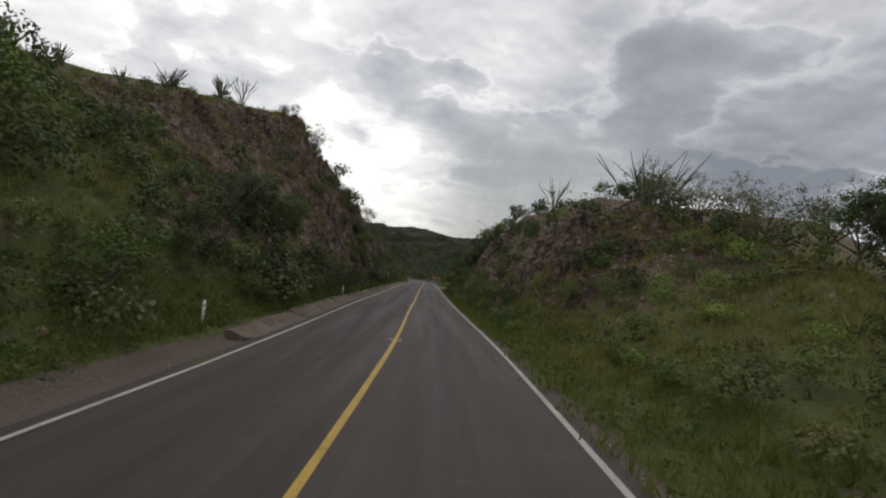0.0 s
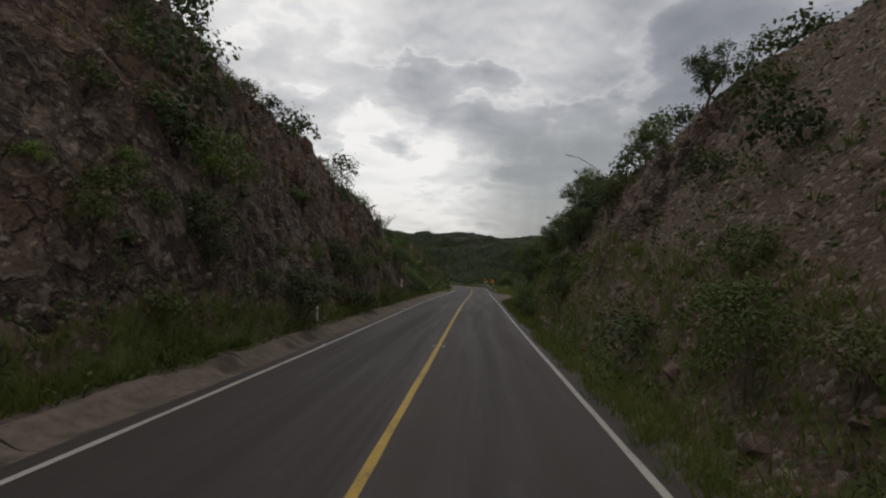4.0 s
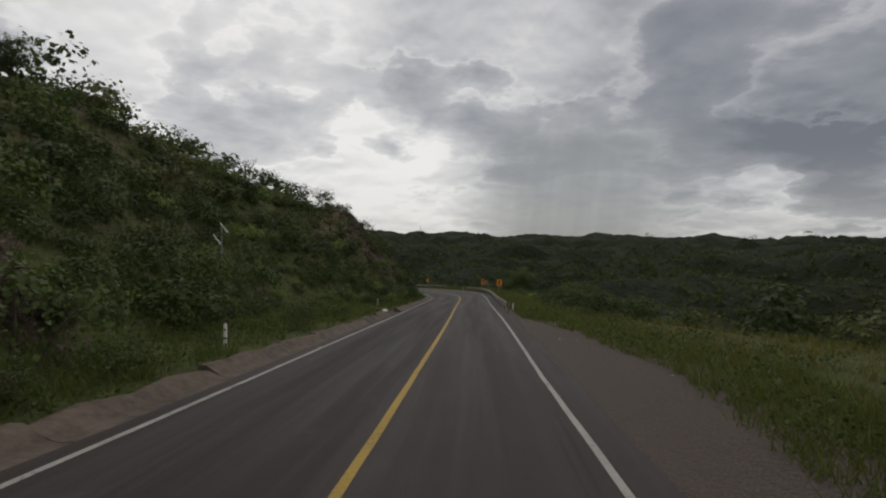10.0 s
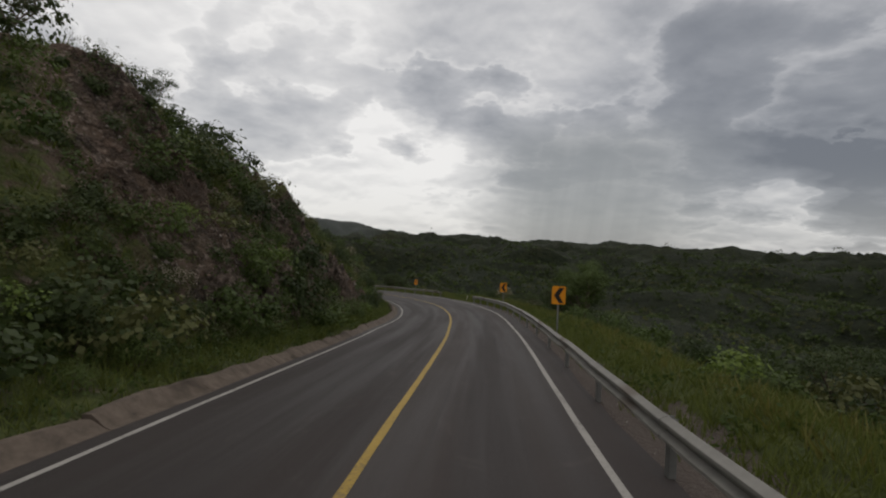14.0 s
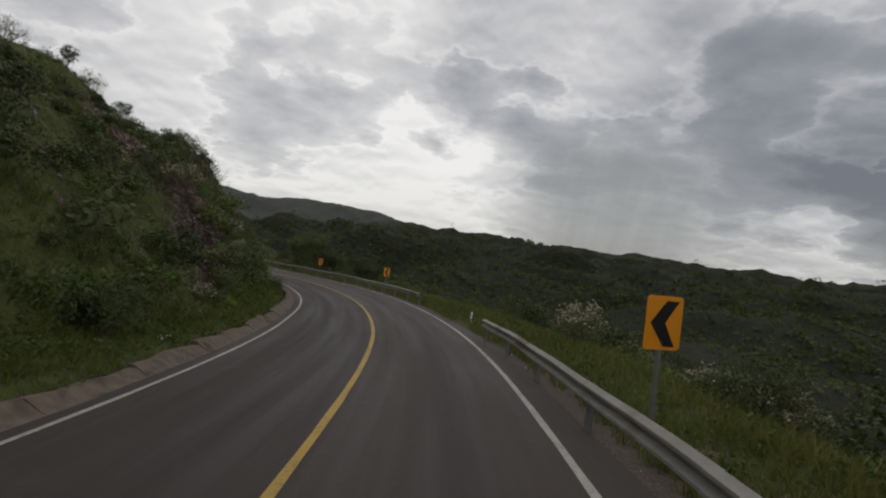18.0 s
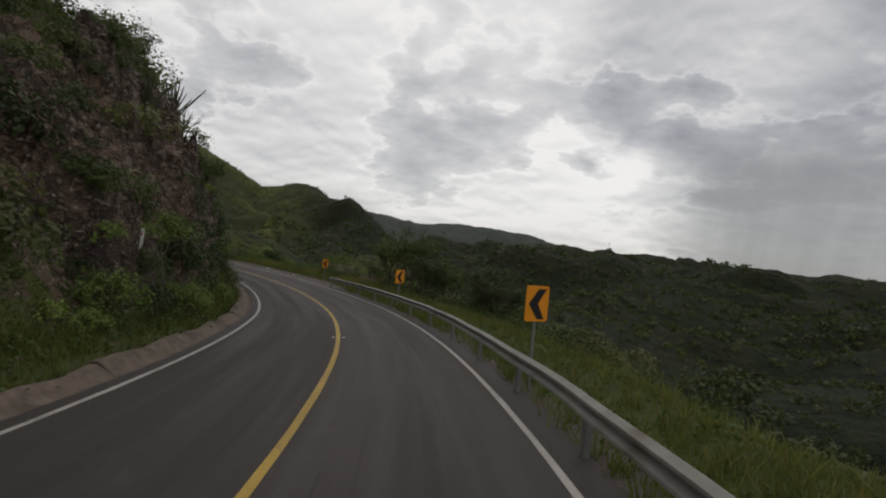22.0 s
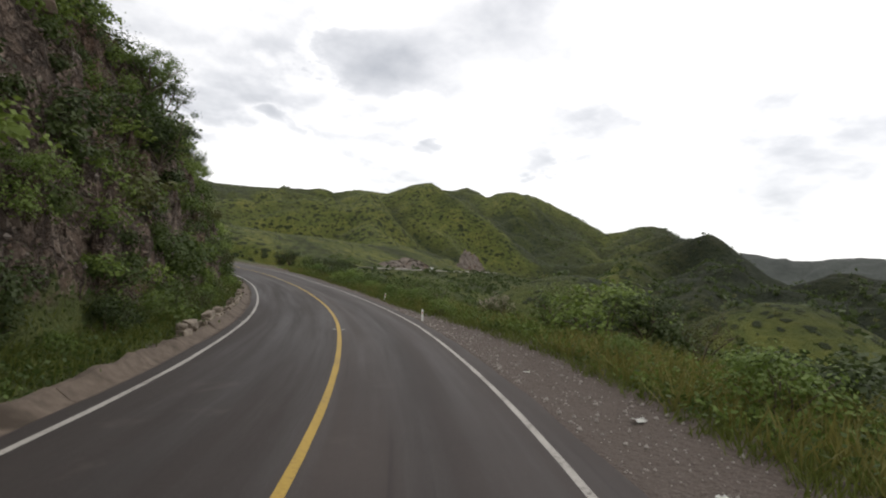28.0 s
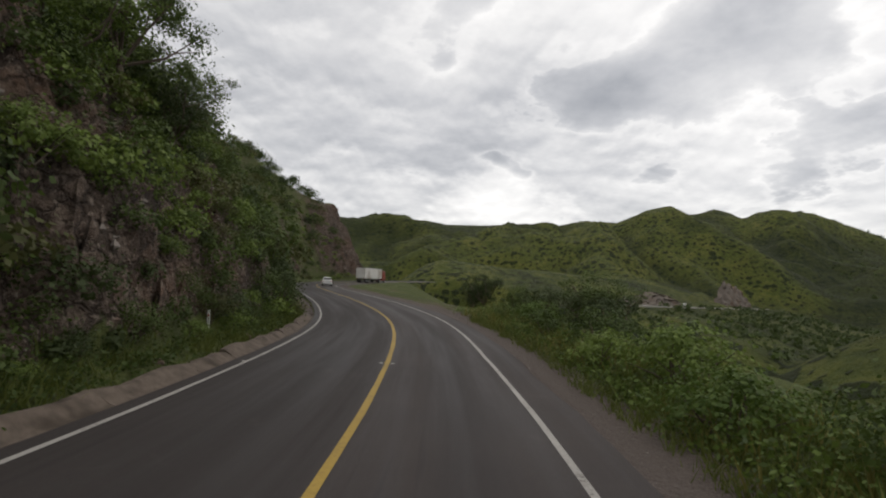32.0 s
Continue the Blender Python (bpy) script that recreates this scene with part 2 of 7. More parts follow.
def asphalt_material():
    m, t, b = material("worn_asphalt", 0.8)
    uv = t.nodes.new("ShaderNodeUVMap").outputs[0]
    sep = t.nodes.new("ShaderNodeSeparateXYZ")
    t.links.new(uv, sep.inputs[0])
    pos = place_vec(t)
    grain = noise_tex(t, pos, 55.0, 3.0, 0.7)
    patch = noise_tex(t, pos, 0.35, 4.0, 0.6)
    stretch = t.nodes.new("ShaderNodeVectorMath")
    stretch.operation = "MULTIPLY"
    stretch.inputs[1].default_value = (1.3, 0.05, 1.0)
    t.links.new(uv, stretch.inputs[0])
    streaks = noise_tex(t, stretch.outputs[0], 1.0, 5.0, 0.6)
    base = ramp(t, math_node(t, "ADD", math_node(t, "MULTIPLY", streaks.outputs[0], 0.6), math_node(t, "MULTIPLY", patch.outputs[0], 0.4)),
                [(0.30, (0.0285, 0.0228, 0.0208)), (0.5, (0.0375, 0.0302, 0.0276)), (0.70, (0.051, 0.0412, 0.0372))])
    # oil-darkened strip down the middle of each lane
    wob = math_node(t, "MULTIPLY", math_node(t, "SUBTRACT", streaks.outputs[0], 0.5), 0.5)
    for centre in (0.15, -3.5):
        off = math_node(t, "ABSOLUTE", math_node(t, "ADD", math_node(t, "SUBTRACT", sep.outputs[0], centre), wob))
        band = map_range(t, off, 0.15, 0.85, 0.55, 0.0)
        base = mix_color(t, band, base, (0.025, 0.0212, 0.0202))
    # oncoming lane duller throughout; lens-corner darkening is partly put into its colour
    base = mix_color(t, map_range(t, sep.outputs[0], -1.5, -1.9, 0.0, 0.65), base, (0.0225, 0.0182, 0.0165))
    speck = map_range(t, grain.outputs[0], 0.55, 0.75, 0.0, 0.35)
    base = mix_color(t, speck, base, (0.15, 0.128, 0.118))
    # dull grey patches and dark skid marks along the wheel tracks
    worn = noise_tex(t, pos, 0.9, 6.0, 0.7, 0.6)
    base = mix_color(t, map_range(t, worn.outputs[0], 0.58, 0.72, 0.0, 0.35), base, (0.075, 0.062, 0.056))
    long = vec_math(t, "MULTIPLY", uv, (5.0, 0.09, 1.0))
    skid = noise_tex(t, long.outputs[0], 1.0, 3.0, 0.5)
    base = mix_color(t, map_range(t, skid.outputs[0], 0.62, 0.74, 0.0, 0.55), base, (0.016, 0.0135, 0.013))
    t.links.new(base, b.inputs["Base Color"])
    t.links.new(map_range(t, streaks.outputs[0], 0.3, 0.7, 0.62, 0.85), b.inputs["Roughness"])
    bump(t, b, grain.outputs[0], 0.35, 0.008)
    return m


def paint_material(name, colour, worn):
    m, t, b = material(name, 0.65)
    pos = place_vec(t)
    n1, n2 = noise_tex(t, pos, 14.0, 5.0, 0.7), noise_tex(t, pos, 0.9, 3.0)
    f = math_node(t, "ADD", math_node(t, "MULTIPLY", n1.outputs[0], 0.6), math_node(t, "MULTIPLY", n2.outputs[0], 0.4))
    col = ramp(t, f, [(0.34, worn), (0.46, tuple(c * 0.8 for c in colour)), (0.65, colour)])
    t.links.new(col, b.inputs["Base Color"])
    return m


def ground_material():
    """Rock, red soil, gravel and grass, by a mask laid down with the terrain and broken up by noise."""
    m, t, b = material("hillside_soil_rock_and_grass", 0.95)
    pos = place_vec(t)
    att = t.nodes.new("ShaderNodeAttribute")
    att.attribute_name = "cover"
    sep = t.nodes.new("ShaderNodeSeparateColor")
    t.links.new(att.outputs["Color"], sep.inputs[0])
    big, mid, fine = noise_tex(t, pos, 0.16, 4.0), noise_tex(t, pos, 1.3, 5.0, 0.62, 0.3), noise_tex(t, pos, 7.0, 5.0, 0.7)
    bent = vec_math(t, "ADD", pos, vec_math(t, "MULTIPLY", mid.outputs["Color"], (1.6, 1.6, 1.6)).outputs[0]).outputs[0]
    vor, cracks, chips = (t.nodes.new("ShaderNodeTexVoronoi") for _ in range(3))
    vor.inputs["Scale"].default_value, cracks.inputs["Scale"].default_value, chips.inputs["Scale"].default_value = 3.4, 1.15, 9.0
    cracks.feature = "DISTANCE_TO_EDGE"
    for node, vec in ((vor, bent), (cracks, bent), (chips, pos)):
        t.links.new(vec, node.inputs["Vector"])
    shade = math_node(t, "ADD", math_node(t, "MULTIPLY", vor.outputs["Color"], 0.6), math_node(t, "MULTIPLY", fine.outputs[0], 0.4))
    stone = ramp(t, shade, [(0.2, (0.040, 0.028, 0.021)), (0.5, (0.104, 0.074, 0.056)), (0.8, (0.200, 0.154, 0.122))])
    stone = mix_color(t, map_range(t, big.outputs[0], 0.46, 0.66, 0.0, 0.5), stone, (0.150, 0.082, 0.050))
    dip = t.nodes.new("ShaderNodeCombineXYZ")
    for k, (axis, size) in enumerate((((0.90, -0.43, 0.0), 0.22), ((-0.26, -0.54, 0.80), 0.22), ((0.34, 0.72, 0.60), 1.7))):
        t.links.new(math_node(t, "MULTIPLY", vec_math(t, "DOT_PRODUCT", bent, Vector(axis)).outputs["Value"], size), dip.inputs[k])
    strata = noise_tex(t, dip.outputs[0], 1.0, 6.0, 0.62)
    stone = mix_color(t, map_range(t, strata.outputs[0], 0.50, 0.36, 0.0, 0.75), stone, (0.034, 0.026, 0.021))
    stone = mix_color(t, map_range(t, strata.outputs[0], 0.56, 0.68, 0.0, 0.5), stone, (0.220, 0.176, 0.142))
    pale = map_range(t, chips.outputs["Color"], 0.72, 0.80, 0.0, 0.6)
    stone = mix_color(t, math_node(t, "MULTIPLY", pale, map_range(t, fine.outputs[0], 0.42, 0.55)), stone, (0.29, 0.235, 0.19))
    stone = mix_color(t, map_range(t, cracks.outputs["Distance"], 0.0, 0.09, 0.75, 0.0), stone, (0.040, 0.028, 0.022))
    stone = mix_color(t, map_range(t, mid.outputs[0], 0.42, 0.28, 0.0, 0.6), stone, (0.045, 0.034, 0.024))
    soil = ramp(t, fine.outputs[0], [(0.3, (0.058, 0.040, 0.029)), (0.7, (0.130, 0.092, 0.066))])
    soil = mix_color(t, math_node(t, "MULTIPLY", pale, 0.7), soil, (0.33, 0.27, 0.23))
    gravel = ramp(t, noise_tex(t, pos, 26.0, 4.0, 0.75).outputs[0], [(0.3, (0.060, 0.046, 0.039)), (0.55, (0.100, 0.080, 0.068)), (0.75, (0.20, 0.17, 0.15))])
    grass = ramp(t, math_node(t, "ADD", math_node(t, "MULTIPLY", fine.outputs[0], 0.5), math_node(t, "MULTIPLY", mid.outputs[0], 0.5)),
                 [(0.3, (0.028, 0.036, 0.011)), (0.5, (0.055, 0.068, 0.018)), (0.68, (0.100, 0.108, 0.028))])
    green = map_range(t, math_node(t, "ADD", sep.outputs[2], math_node(t, "MULTIPLY", math_node(t, "SUBTRACT", mid.outputs[0], 0.5), 1.3)), 0.35, 0.6)
    col = mix_color(t, green, soil, grass)
    rocky = map_range(t, math_node(t, "ADD", sep.outputs[0], math_node(t, "MULTIPLY", math_node(t, "SUBTRACT", mid.outputs[0], 0.5), 1.0)), 0.42, 0.58)
    col = mix_color(t, rocky, col, stone)
    grav = map_range(t, math_node(t, "ADD", sep.outputs[1], math_node(t, "MULTIPLY", math_node(t, "SUBTRACT", mid.outputs[0], 0.5), 0.8)), 0.4, 0.6)
    col = mix_color(t, grav, col, gravel)
    t.links.new(col, b.inputs["Base Color"])
    h = math_node(t, "ADD", math_node(t, "ADD", math_node(t, "MULTIPLY", vor.outputs["Color"], 0.35), math_node(t, "MULTIPLY", strata.outputs[0], 1.4)), math_node(t, "MULTIPLY", map_range(t, cracks.outputs["Distance"], 0.0, 0.14), 0.7))
    h = math_node(t, "ADD", math_node(t, "MULTIPLY", h, math_node(t, "MULTIPLY", rocky, math_node(t, "SUBTRACT", 1.0, grav))), math_node(t, "MULTIPLY", fine.outputs[0], 0.55))
    bump(t, b, math_node(t, "ADD", h, math_node(t, "MULTIPLY", chips.outputs["Distance"], -0.25)), 1.0, 0.20)
    return m


def far_material():
    """Scrub-covered hills: thicket, open grass and haze painted grey-blue on the high range, by masks laid down with
    the terrain.
    """
    m, t, b = material("far_scrub_hills", 1.0)
    pos = place_vec(t)
    big, mid, fine = noise_tex(t, pos, 0.007, 5.0, 0.6, 0.4), noise_tex(t, pos, 0.035, 6.0, 0.68, 0.6), noise_tex(t, pos, 0.2, 6.0, 0.75)
    f = math_node(t, "ADD", math_node(t, "MULTIPLY", mid.outputs[0], 0.45), math_node(t, "MULTIPLY", fine.outputs[0], 0.55))
    col = ramp(t, f, [(0.36, (0.008, 0.011, 0.004)), (0.46, (0.016, 0.023, 0.0075)), (0.56, (0.030, 0.037, 0.012)), (0.68, (0.060, 0.062, 0.024))])
    col = mix_color(t, map_range(t, big.outputs[0], 0.52, 0.68, 0.0, 0.55), col, mix_color(t, map_range(t, f, 0.4, 0.6), (0.040, 0.046, 0.018), (0.105, 0.092, 0.045)))
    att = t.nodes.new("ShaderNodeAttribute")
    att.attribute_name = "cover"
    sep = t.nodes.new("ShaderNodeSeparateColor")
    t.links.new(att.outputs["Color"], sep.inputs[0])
    open_grass = ramp(t, f, [(0.36, (0.058, 0.078, 0.019)), (0.45, (0.112, 0.138, 0.029)), (0.56, (0.180, 0.192, 0.042)), (0.68, (0.260, 0.240, 0.070))])
    col = mix_color(t, math_node(t, "MULTIPLY", sep.outputs[0], map_range(t, big.outputs[0], 0.36, 0.56, 0.55, 1.0)), col, open_grass)
    # distance haze put into the colour as a grey-blue tint
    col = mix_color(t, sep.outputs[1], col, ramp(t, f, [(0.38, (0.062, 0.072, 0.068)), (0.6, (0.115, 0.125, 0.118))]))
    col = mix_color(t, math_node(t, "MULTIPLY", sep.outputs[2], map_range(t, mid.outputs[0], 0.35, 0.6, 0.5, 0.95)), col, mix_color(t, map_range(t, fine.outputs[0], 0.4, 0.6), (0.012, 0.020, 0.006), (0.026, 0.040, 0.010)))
    # single bushes, of uneven size and spacing
    uneven = vec_math(t, "ADD", pos, vec_math(t, "MULTIPLY", mid.outputs["Color"], (14.0, 14.0, 14.0)).outputs[0]).outputs[0]
    thicket = None
    for scale in (0.13, 0.24):
        cell = t.nodes.new("ShaderNodeTexVoronoi")
        cell.inputs["Scale"].default_value = scale
        t.links.new(uneven, cell.inputs["Vector"])
        size = math_node(t, "MULTIPLY", math_node(t, "SUBTRACT", math_node(t, "ADD", cell.outputs["Color"], big.outputs[0]), 0.48), 0.5)
        one = map_range(t, math_node(t, "SUBTRACT", size, cell.outputs["Distance"]), -0.04, 0.06)
        thicket = one if thicket is None else math_node(t, "MAXIMUM", thicket, one)
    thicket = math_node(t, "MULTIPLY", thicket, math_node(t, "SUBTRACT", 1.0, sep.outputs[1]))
    col = mix_color(t, math_node(t, "MULTIPLY", thicket, 0.85), col, (0.017, 0.027, 0.009))
    col = mix_color(t, 1.0, col, (0.545, 0.55, 0.525), "MULTIPLY")
    t.links.new(col, b.inputs["Base Color"])
    bump(t, b, math_node(t, "ADD", f, math_node(t, "MULTIPLY", thicket, 0.25)), 1.0, 4.0)
    return m


ASPHALT = asphalt_material()
WHITE_PAINT = paint_material("worn_white_road_paint", (0.35, 0.33, 0.30), (0.105, 0.092, 0.083))
YELLOW_PAINT = paint_material("worn_yellow_road_paint", (0.37, 0.245, 0.045), (0.15, 0.105, 0.045))
GROUND = ground_material()
FAR = far_material()
CONCRETE = plain("weathered_kerb_concrete", (0.105, 0.082, 0.064), 0.95, 0, 0.55, 4.0, 0.03, (0.046, 0.035, 0.026))
WHITE_CONCRETE = plain("whitewashed_concrete", (0.62, 0.61, 0.58), 0.9, 0, 0.18, 5.0, 0.01, (0.35, 0.31, 0.26))
GALVANISED = plain("weathered_galvanised_steel", (0.205, 0.195, 0.175), 0.7, 0.1, 0.25, 3.0, 0.0, (0.11, 0.09, 0.07))
POST_STEEL = plain("dull_post_steel", (0.20, 0.20, 0.19), 0.6, 0.5, 0.25, 4.0)
SIGN_YELLOW = plain("sign_yellow_sheeting", (0.72, 0.27, 0.012), 0.45, 0, 0.10, 2.5)
SIGN_BLACK = plain("sign_black_sheeting", (0.014, 0.013, 0.014), 0.5, 0, 0.3, 4.0)
POST_WHITE = plain("white_plastic_post", (0.72, 0.72, 0.68), 0.5, 0, 0.12, 5.0, 0.0, (0.45, 0.42, 0.36))
REFLECTOR = plain("red_reflector", (0.45, 0.05, 0.03), 0.3)
BARK = plain("grey_brown_bark", (0.105, 0.082, 0.062), 0.95, 0, 0.4, 9.0, 0.02)
STALK = plain("grey_green_spiny_stalk", (0.085, 0.092, 0.055), 0.95, 0, 0.4, 12.0, 0.02)
DEAD_WOOD = plain("bleached_dead_wood", (0.19, 0.165, 0.135), 0.95, 0, 0.3, 9.0, 0.01)
ROCK = plain("fractured_red_grey_rock", (0.145, 0.104, 0.080), 0.95, 0, 0.5, 2.2, 0.06, (0.075, 0.052, 0.040))
PALE_ROCK = plain("pale_loose_stone", (0.20, 0.172, 0.148), 0.95, 0, 0.35, 4.0, 0.03)
LEAF_DARK = leaf_material("dark_scrub_leaves", (0.029, 0.044, 0.013), (0.066, 0.089, 0.027))
LEAF_MID = leaf_material("green_scrub_leaves", (0.045, 0.070, 0.015), (0.095, 0.131, 0.031))
LEAF_LIGHT = leaf_material("bright_green_leaves", (0.068, 0.110, 0.021), (0.168, 0.225, 0.048))
LEAF_OLIVE = leaf_material("olive_scrub_leaves", (0.058, 0.063, 0.021), (0.114, 0.119, 0.040))
GRASS = leaf_material("green_roadside_grass", (0.054, 0.074, 0.014), (0.140, 0.160, 0.036))
GRASS_DRY = leaf_material("yellowing_grass", (0.10, 0.095, 0.025), (0.22, 0.20, 0.055))
BLOSSOM = leaf_material("pale_dry_blossom", (0.30, 0.25, 0.20), (0.52, 0.45, 0.38))
AGAVE = leaf_material("grey_green_agave_leaf", (0.05, 0.075, 0.045), (0.12, 0.15, 0.085), 0.1)

CUT_ROCK = plain("weathered_grey_cut_rock", (0.115, 0.096, 0.080), 0.95, 0, 0.5, 0.5, 0.4, (0.13, 0.085, 0.06))
CHIP = plain("pale_broken_chips", (0.34, 0.31, 0.28), 0.9, 0, 0.4, 3.0)
DEAD_LEAF = leaf_material("withered_straw_leaf", (0.11, 0.08, 0.045), (0.26, 0.20, 0.12), 0.1)
# ------------------------------------------------------------------ the road's line
# every 18 m or so along the driven lane: x, y, z and the cross fall in degrees (right side up)
ROAD = [
    (0.2, -13.0, -1.5, 5.5), (0.9, 5.2, -2.70, 4.9), (1.7, 23.4, -3.93, 1.9), (2.0, 41.7, -5.19, 0.0), (2.4, 60.1, -6.43, -0.7), (2.8, 78.5, -7.64, -0.9),
    (3.3, 97.5, -8.89, -0.9), (3.9, 117.2, -10.29, -1.2), (4.4, 137.1, -11.61, -0.1), (4.7, 156.9, -12.97, 1.6), (5.1, 176.4, -14.26, 4.1),
    (4.5, 194.3, -15.50, 5.4), (1.6, 212.0, -16.72, 4.1), (-4.4, 229.0, -17.81, 3.1), (-14.1, 244.9, -18.80, 2.0), (-27.5, 258.6, -19.60, 0.9),
    (-42.3, 268.6, -20.03, 0.3), (-58.5, 275.3, -20.19, -0.4), (-75.2, 279.4, -20.16, -0.8), (-92.5, 281.8, -19.9, -0.2), (-110.5, 282.2, -19.4, 1.5)]
ROAD += [(-128.4, 279.6, -18.8, 2.0), (-145.9, 275.1, -18.1, 1.0), (-163.5, 271.0, -17.5, 0.0), (-181.3, 268.9, -17.0, -1.0), (-199.2, 269.4, -16.5, -2.0),
         (-216.9, 272.5, -15.9, -2.5), (-233.8, 278.7, -15.2, -2.5), (-249.4, 287.7, -14.5, -2.0), (-263.2, 299.3, -13.7, -1.0), (-274.6, 313.1, -12.7, 0.0)]
STEP, S0, S1 = 18.0, -17.0, 500.0


def road_lines():
    """The lane's line as arrays at about every half metre: chainage, point and cross fall."""
    k = np.array(ROAD)
    k = np.vstack([2 * k[0] - k[1], k, 2 * k[-1] - k[-2]])
    fine = []
    for i in range(1, len(k) - 2):
        for u in np.linspace(0, 1, 36, endpoint=False):
            a, b, c, d = k[i - 1:i + 3]
            fine.append(0.5 * (2 * b + (c - a) * u + (2 * a - 5 * b + 4 * c - d) * u ** 2 + (3 * b - a - 3 * c + d) * u ** 3))
    fine = np.array(fine)
    dist = np.arange(len(fine)) * 0.5 - 18.0
    return dist, fine


DIST, LINE = road_lines()
HEAD = np.gradient(LINE[:, :2], axis=0)
HEAD /= np.linalg.norm(HEAD, axis=1)[:, None]


def road_frame(s):
    """Point, unit right vector in plan and cross fall (slope) at distance s, for arrays too."""
    p = np.stack([np.interp(s, DIST, LINE[:, i]) for i in range(3)], -1)
    h = np.stack([np.interp(s, DIST, HEAD[:, i]) for i in range(2)], -1)
    h /= np.linalg.norm(h, axis=-1, keepdims=True)
    fall = np.tan(np.radians(np.interp(s, DIST, LINE[:, 3])))
    return p, np.stack([h[..., 1], -h[..., 0]], -1), fall


def key(s, table, column=1):
    t = np.array(table, float)
    return np.interp(s, t[:, 0], t[:, column])


LEFT_LINE = [(-20, -6.0), (0, -5.9), (12, -5.5), (60, -5.1), (140, -5.2), (165, -5.8), (200, -5.8), (215, -5.5), (235, -5.1), (280, -5.1), (310, -5.4), (350, -5.6), (420, -5.4), (500, -5.3)]
RIGHT_LINE = [(-20, 2.2), (20, 2.1), (40, 2.1), (60, 2.0), (85, 1.93), (100, 1.82), (112, 1.68), (135, 1.72), (150, 1.68), (160, 1.68), (180, 1.72), (200, 1.78), (215, 1.78), (236, 1.64), (252, 1.66), (290, 1.9), (305, 1.85), (318, 1.6), (330, 1.42), (345, 1.5), (500, 1.7)]
YELLOW_LINE = [(-20, -1.65), (25, -1.55), (45, -1.42), (62, -1.44), (90, -1.52), (135, -1.52), (150, -1.54), (160, -1.62), (175, -1.85), (205, -1.88), (225, -1.78), (245, -1.76), (262, -1.65), (300, -1.55), (320, -1.65), (500, -1.7)]


def left_edge(s):
    return key(s, LEFT_LINE)


# ------------------------------------------------------------------ noise on arrays
_rng = np.random.RandomState(7)
_TABLE = _rng.rand(4096)


def lattice(i, j, seed=0):
    n = (i.astype(np.int64) * 73856093) ^ (j.astype(np.int64) * 19349663) ^ (seed * 83492791)
    n = ((n ^ (n >> 13)) & 0x3FFFFFFF) * 1274126177
    return _TABLE[(n ^ (n >> 16)) & 4095]


def value_noise(x, y, seed=0):
    i, j = np.floor(x), np.floor(y)
    u, v = x - i, y - j
    u, v = u * u * u * (u * (u * 6 - 15) + 10), v * v * v * (v * (v * 6 - 15) + 10)
    a, b, c, d = lattice(i, j, seed), lattice(i + 1, j, seed), lattice(i, j + 1, seed), lattice(i + 1, j + 1, seed)
    return (a * (1 - u) + b * u) * (1 - v) + (c * (1 - u) + d * u) * v


def fbm(x, y, octaves=4, seed=0, gain=0.5):
    x, y = np.asarray(x, float), np.asarray(y, float)
    total, amp, norm = 0.0, 1.0, 0.0
    for o in range(octaves):
        total = total + amp * value_noise(x * 2 ** o + 17.3 * o, y * 2 ** o - 9.1 * o, seed + o)
        norm += amp
        amp *= gain
    return total / norm - 0.5


def blocks(x, y, seed=0):
    """Broken rock: each point takes the random height of its nearest cell, with a tilt of its own."""
    i, j = np.floor(x), np.floor(y)
    best, val = np.full(np.shape(x), 9.0), np.zeros(np.shape(x))
    for a in (-1, 0, 1):
        for b in (-1, 0, 1):
            px, py = i + a + lattice(i + a, j + b, seed + 1), j + b + lattice(i + a, j + b, seed + 2)
            dist = (x - px) ** 2 + (y - py) ** 2
            h = lattice(i + a, j + b, seed + 3) + (x - px) * (lattice(i + a, j + b, seed + 4) - 0.5) + (y - py) * (lattice(i + a, j + b, seed + 5) - 0.5)
            near = dist < best
            best, val = np.where(near, dist, best), np.where(near, h, val)
    return val - 0.5


def smooth(a, b, x):
    u = np.clip((np.asarray(x, float) - a) / (b - a), 0, 1)
    return u * u * (3 - 2 * u)


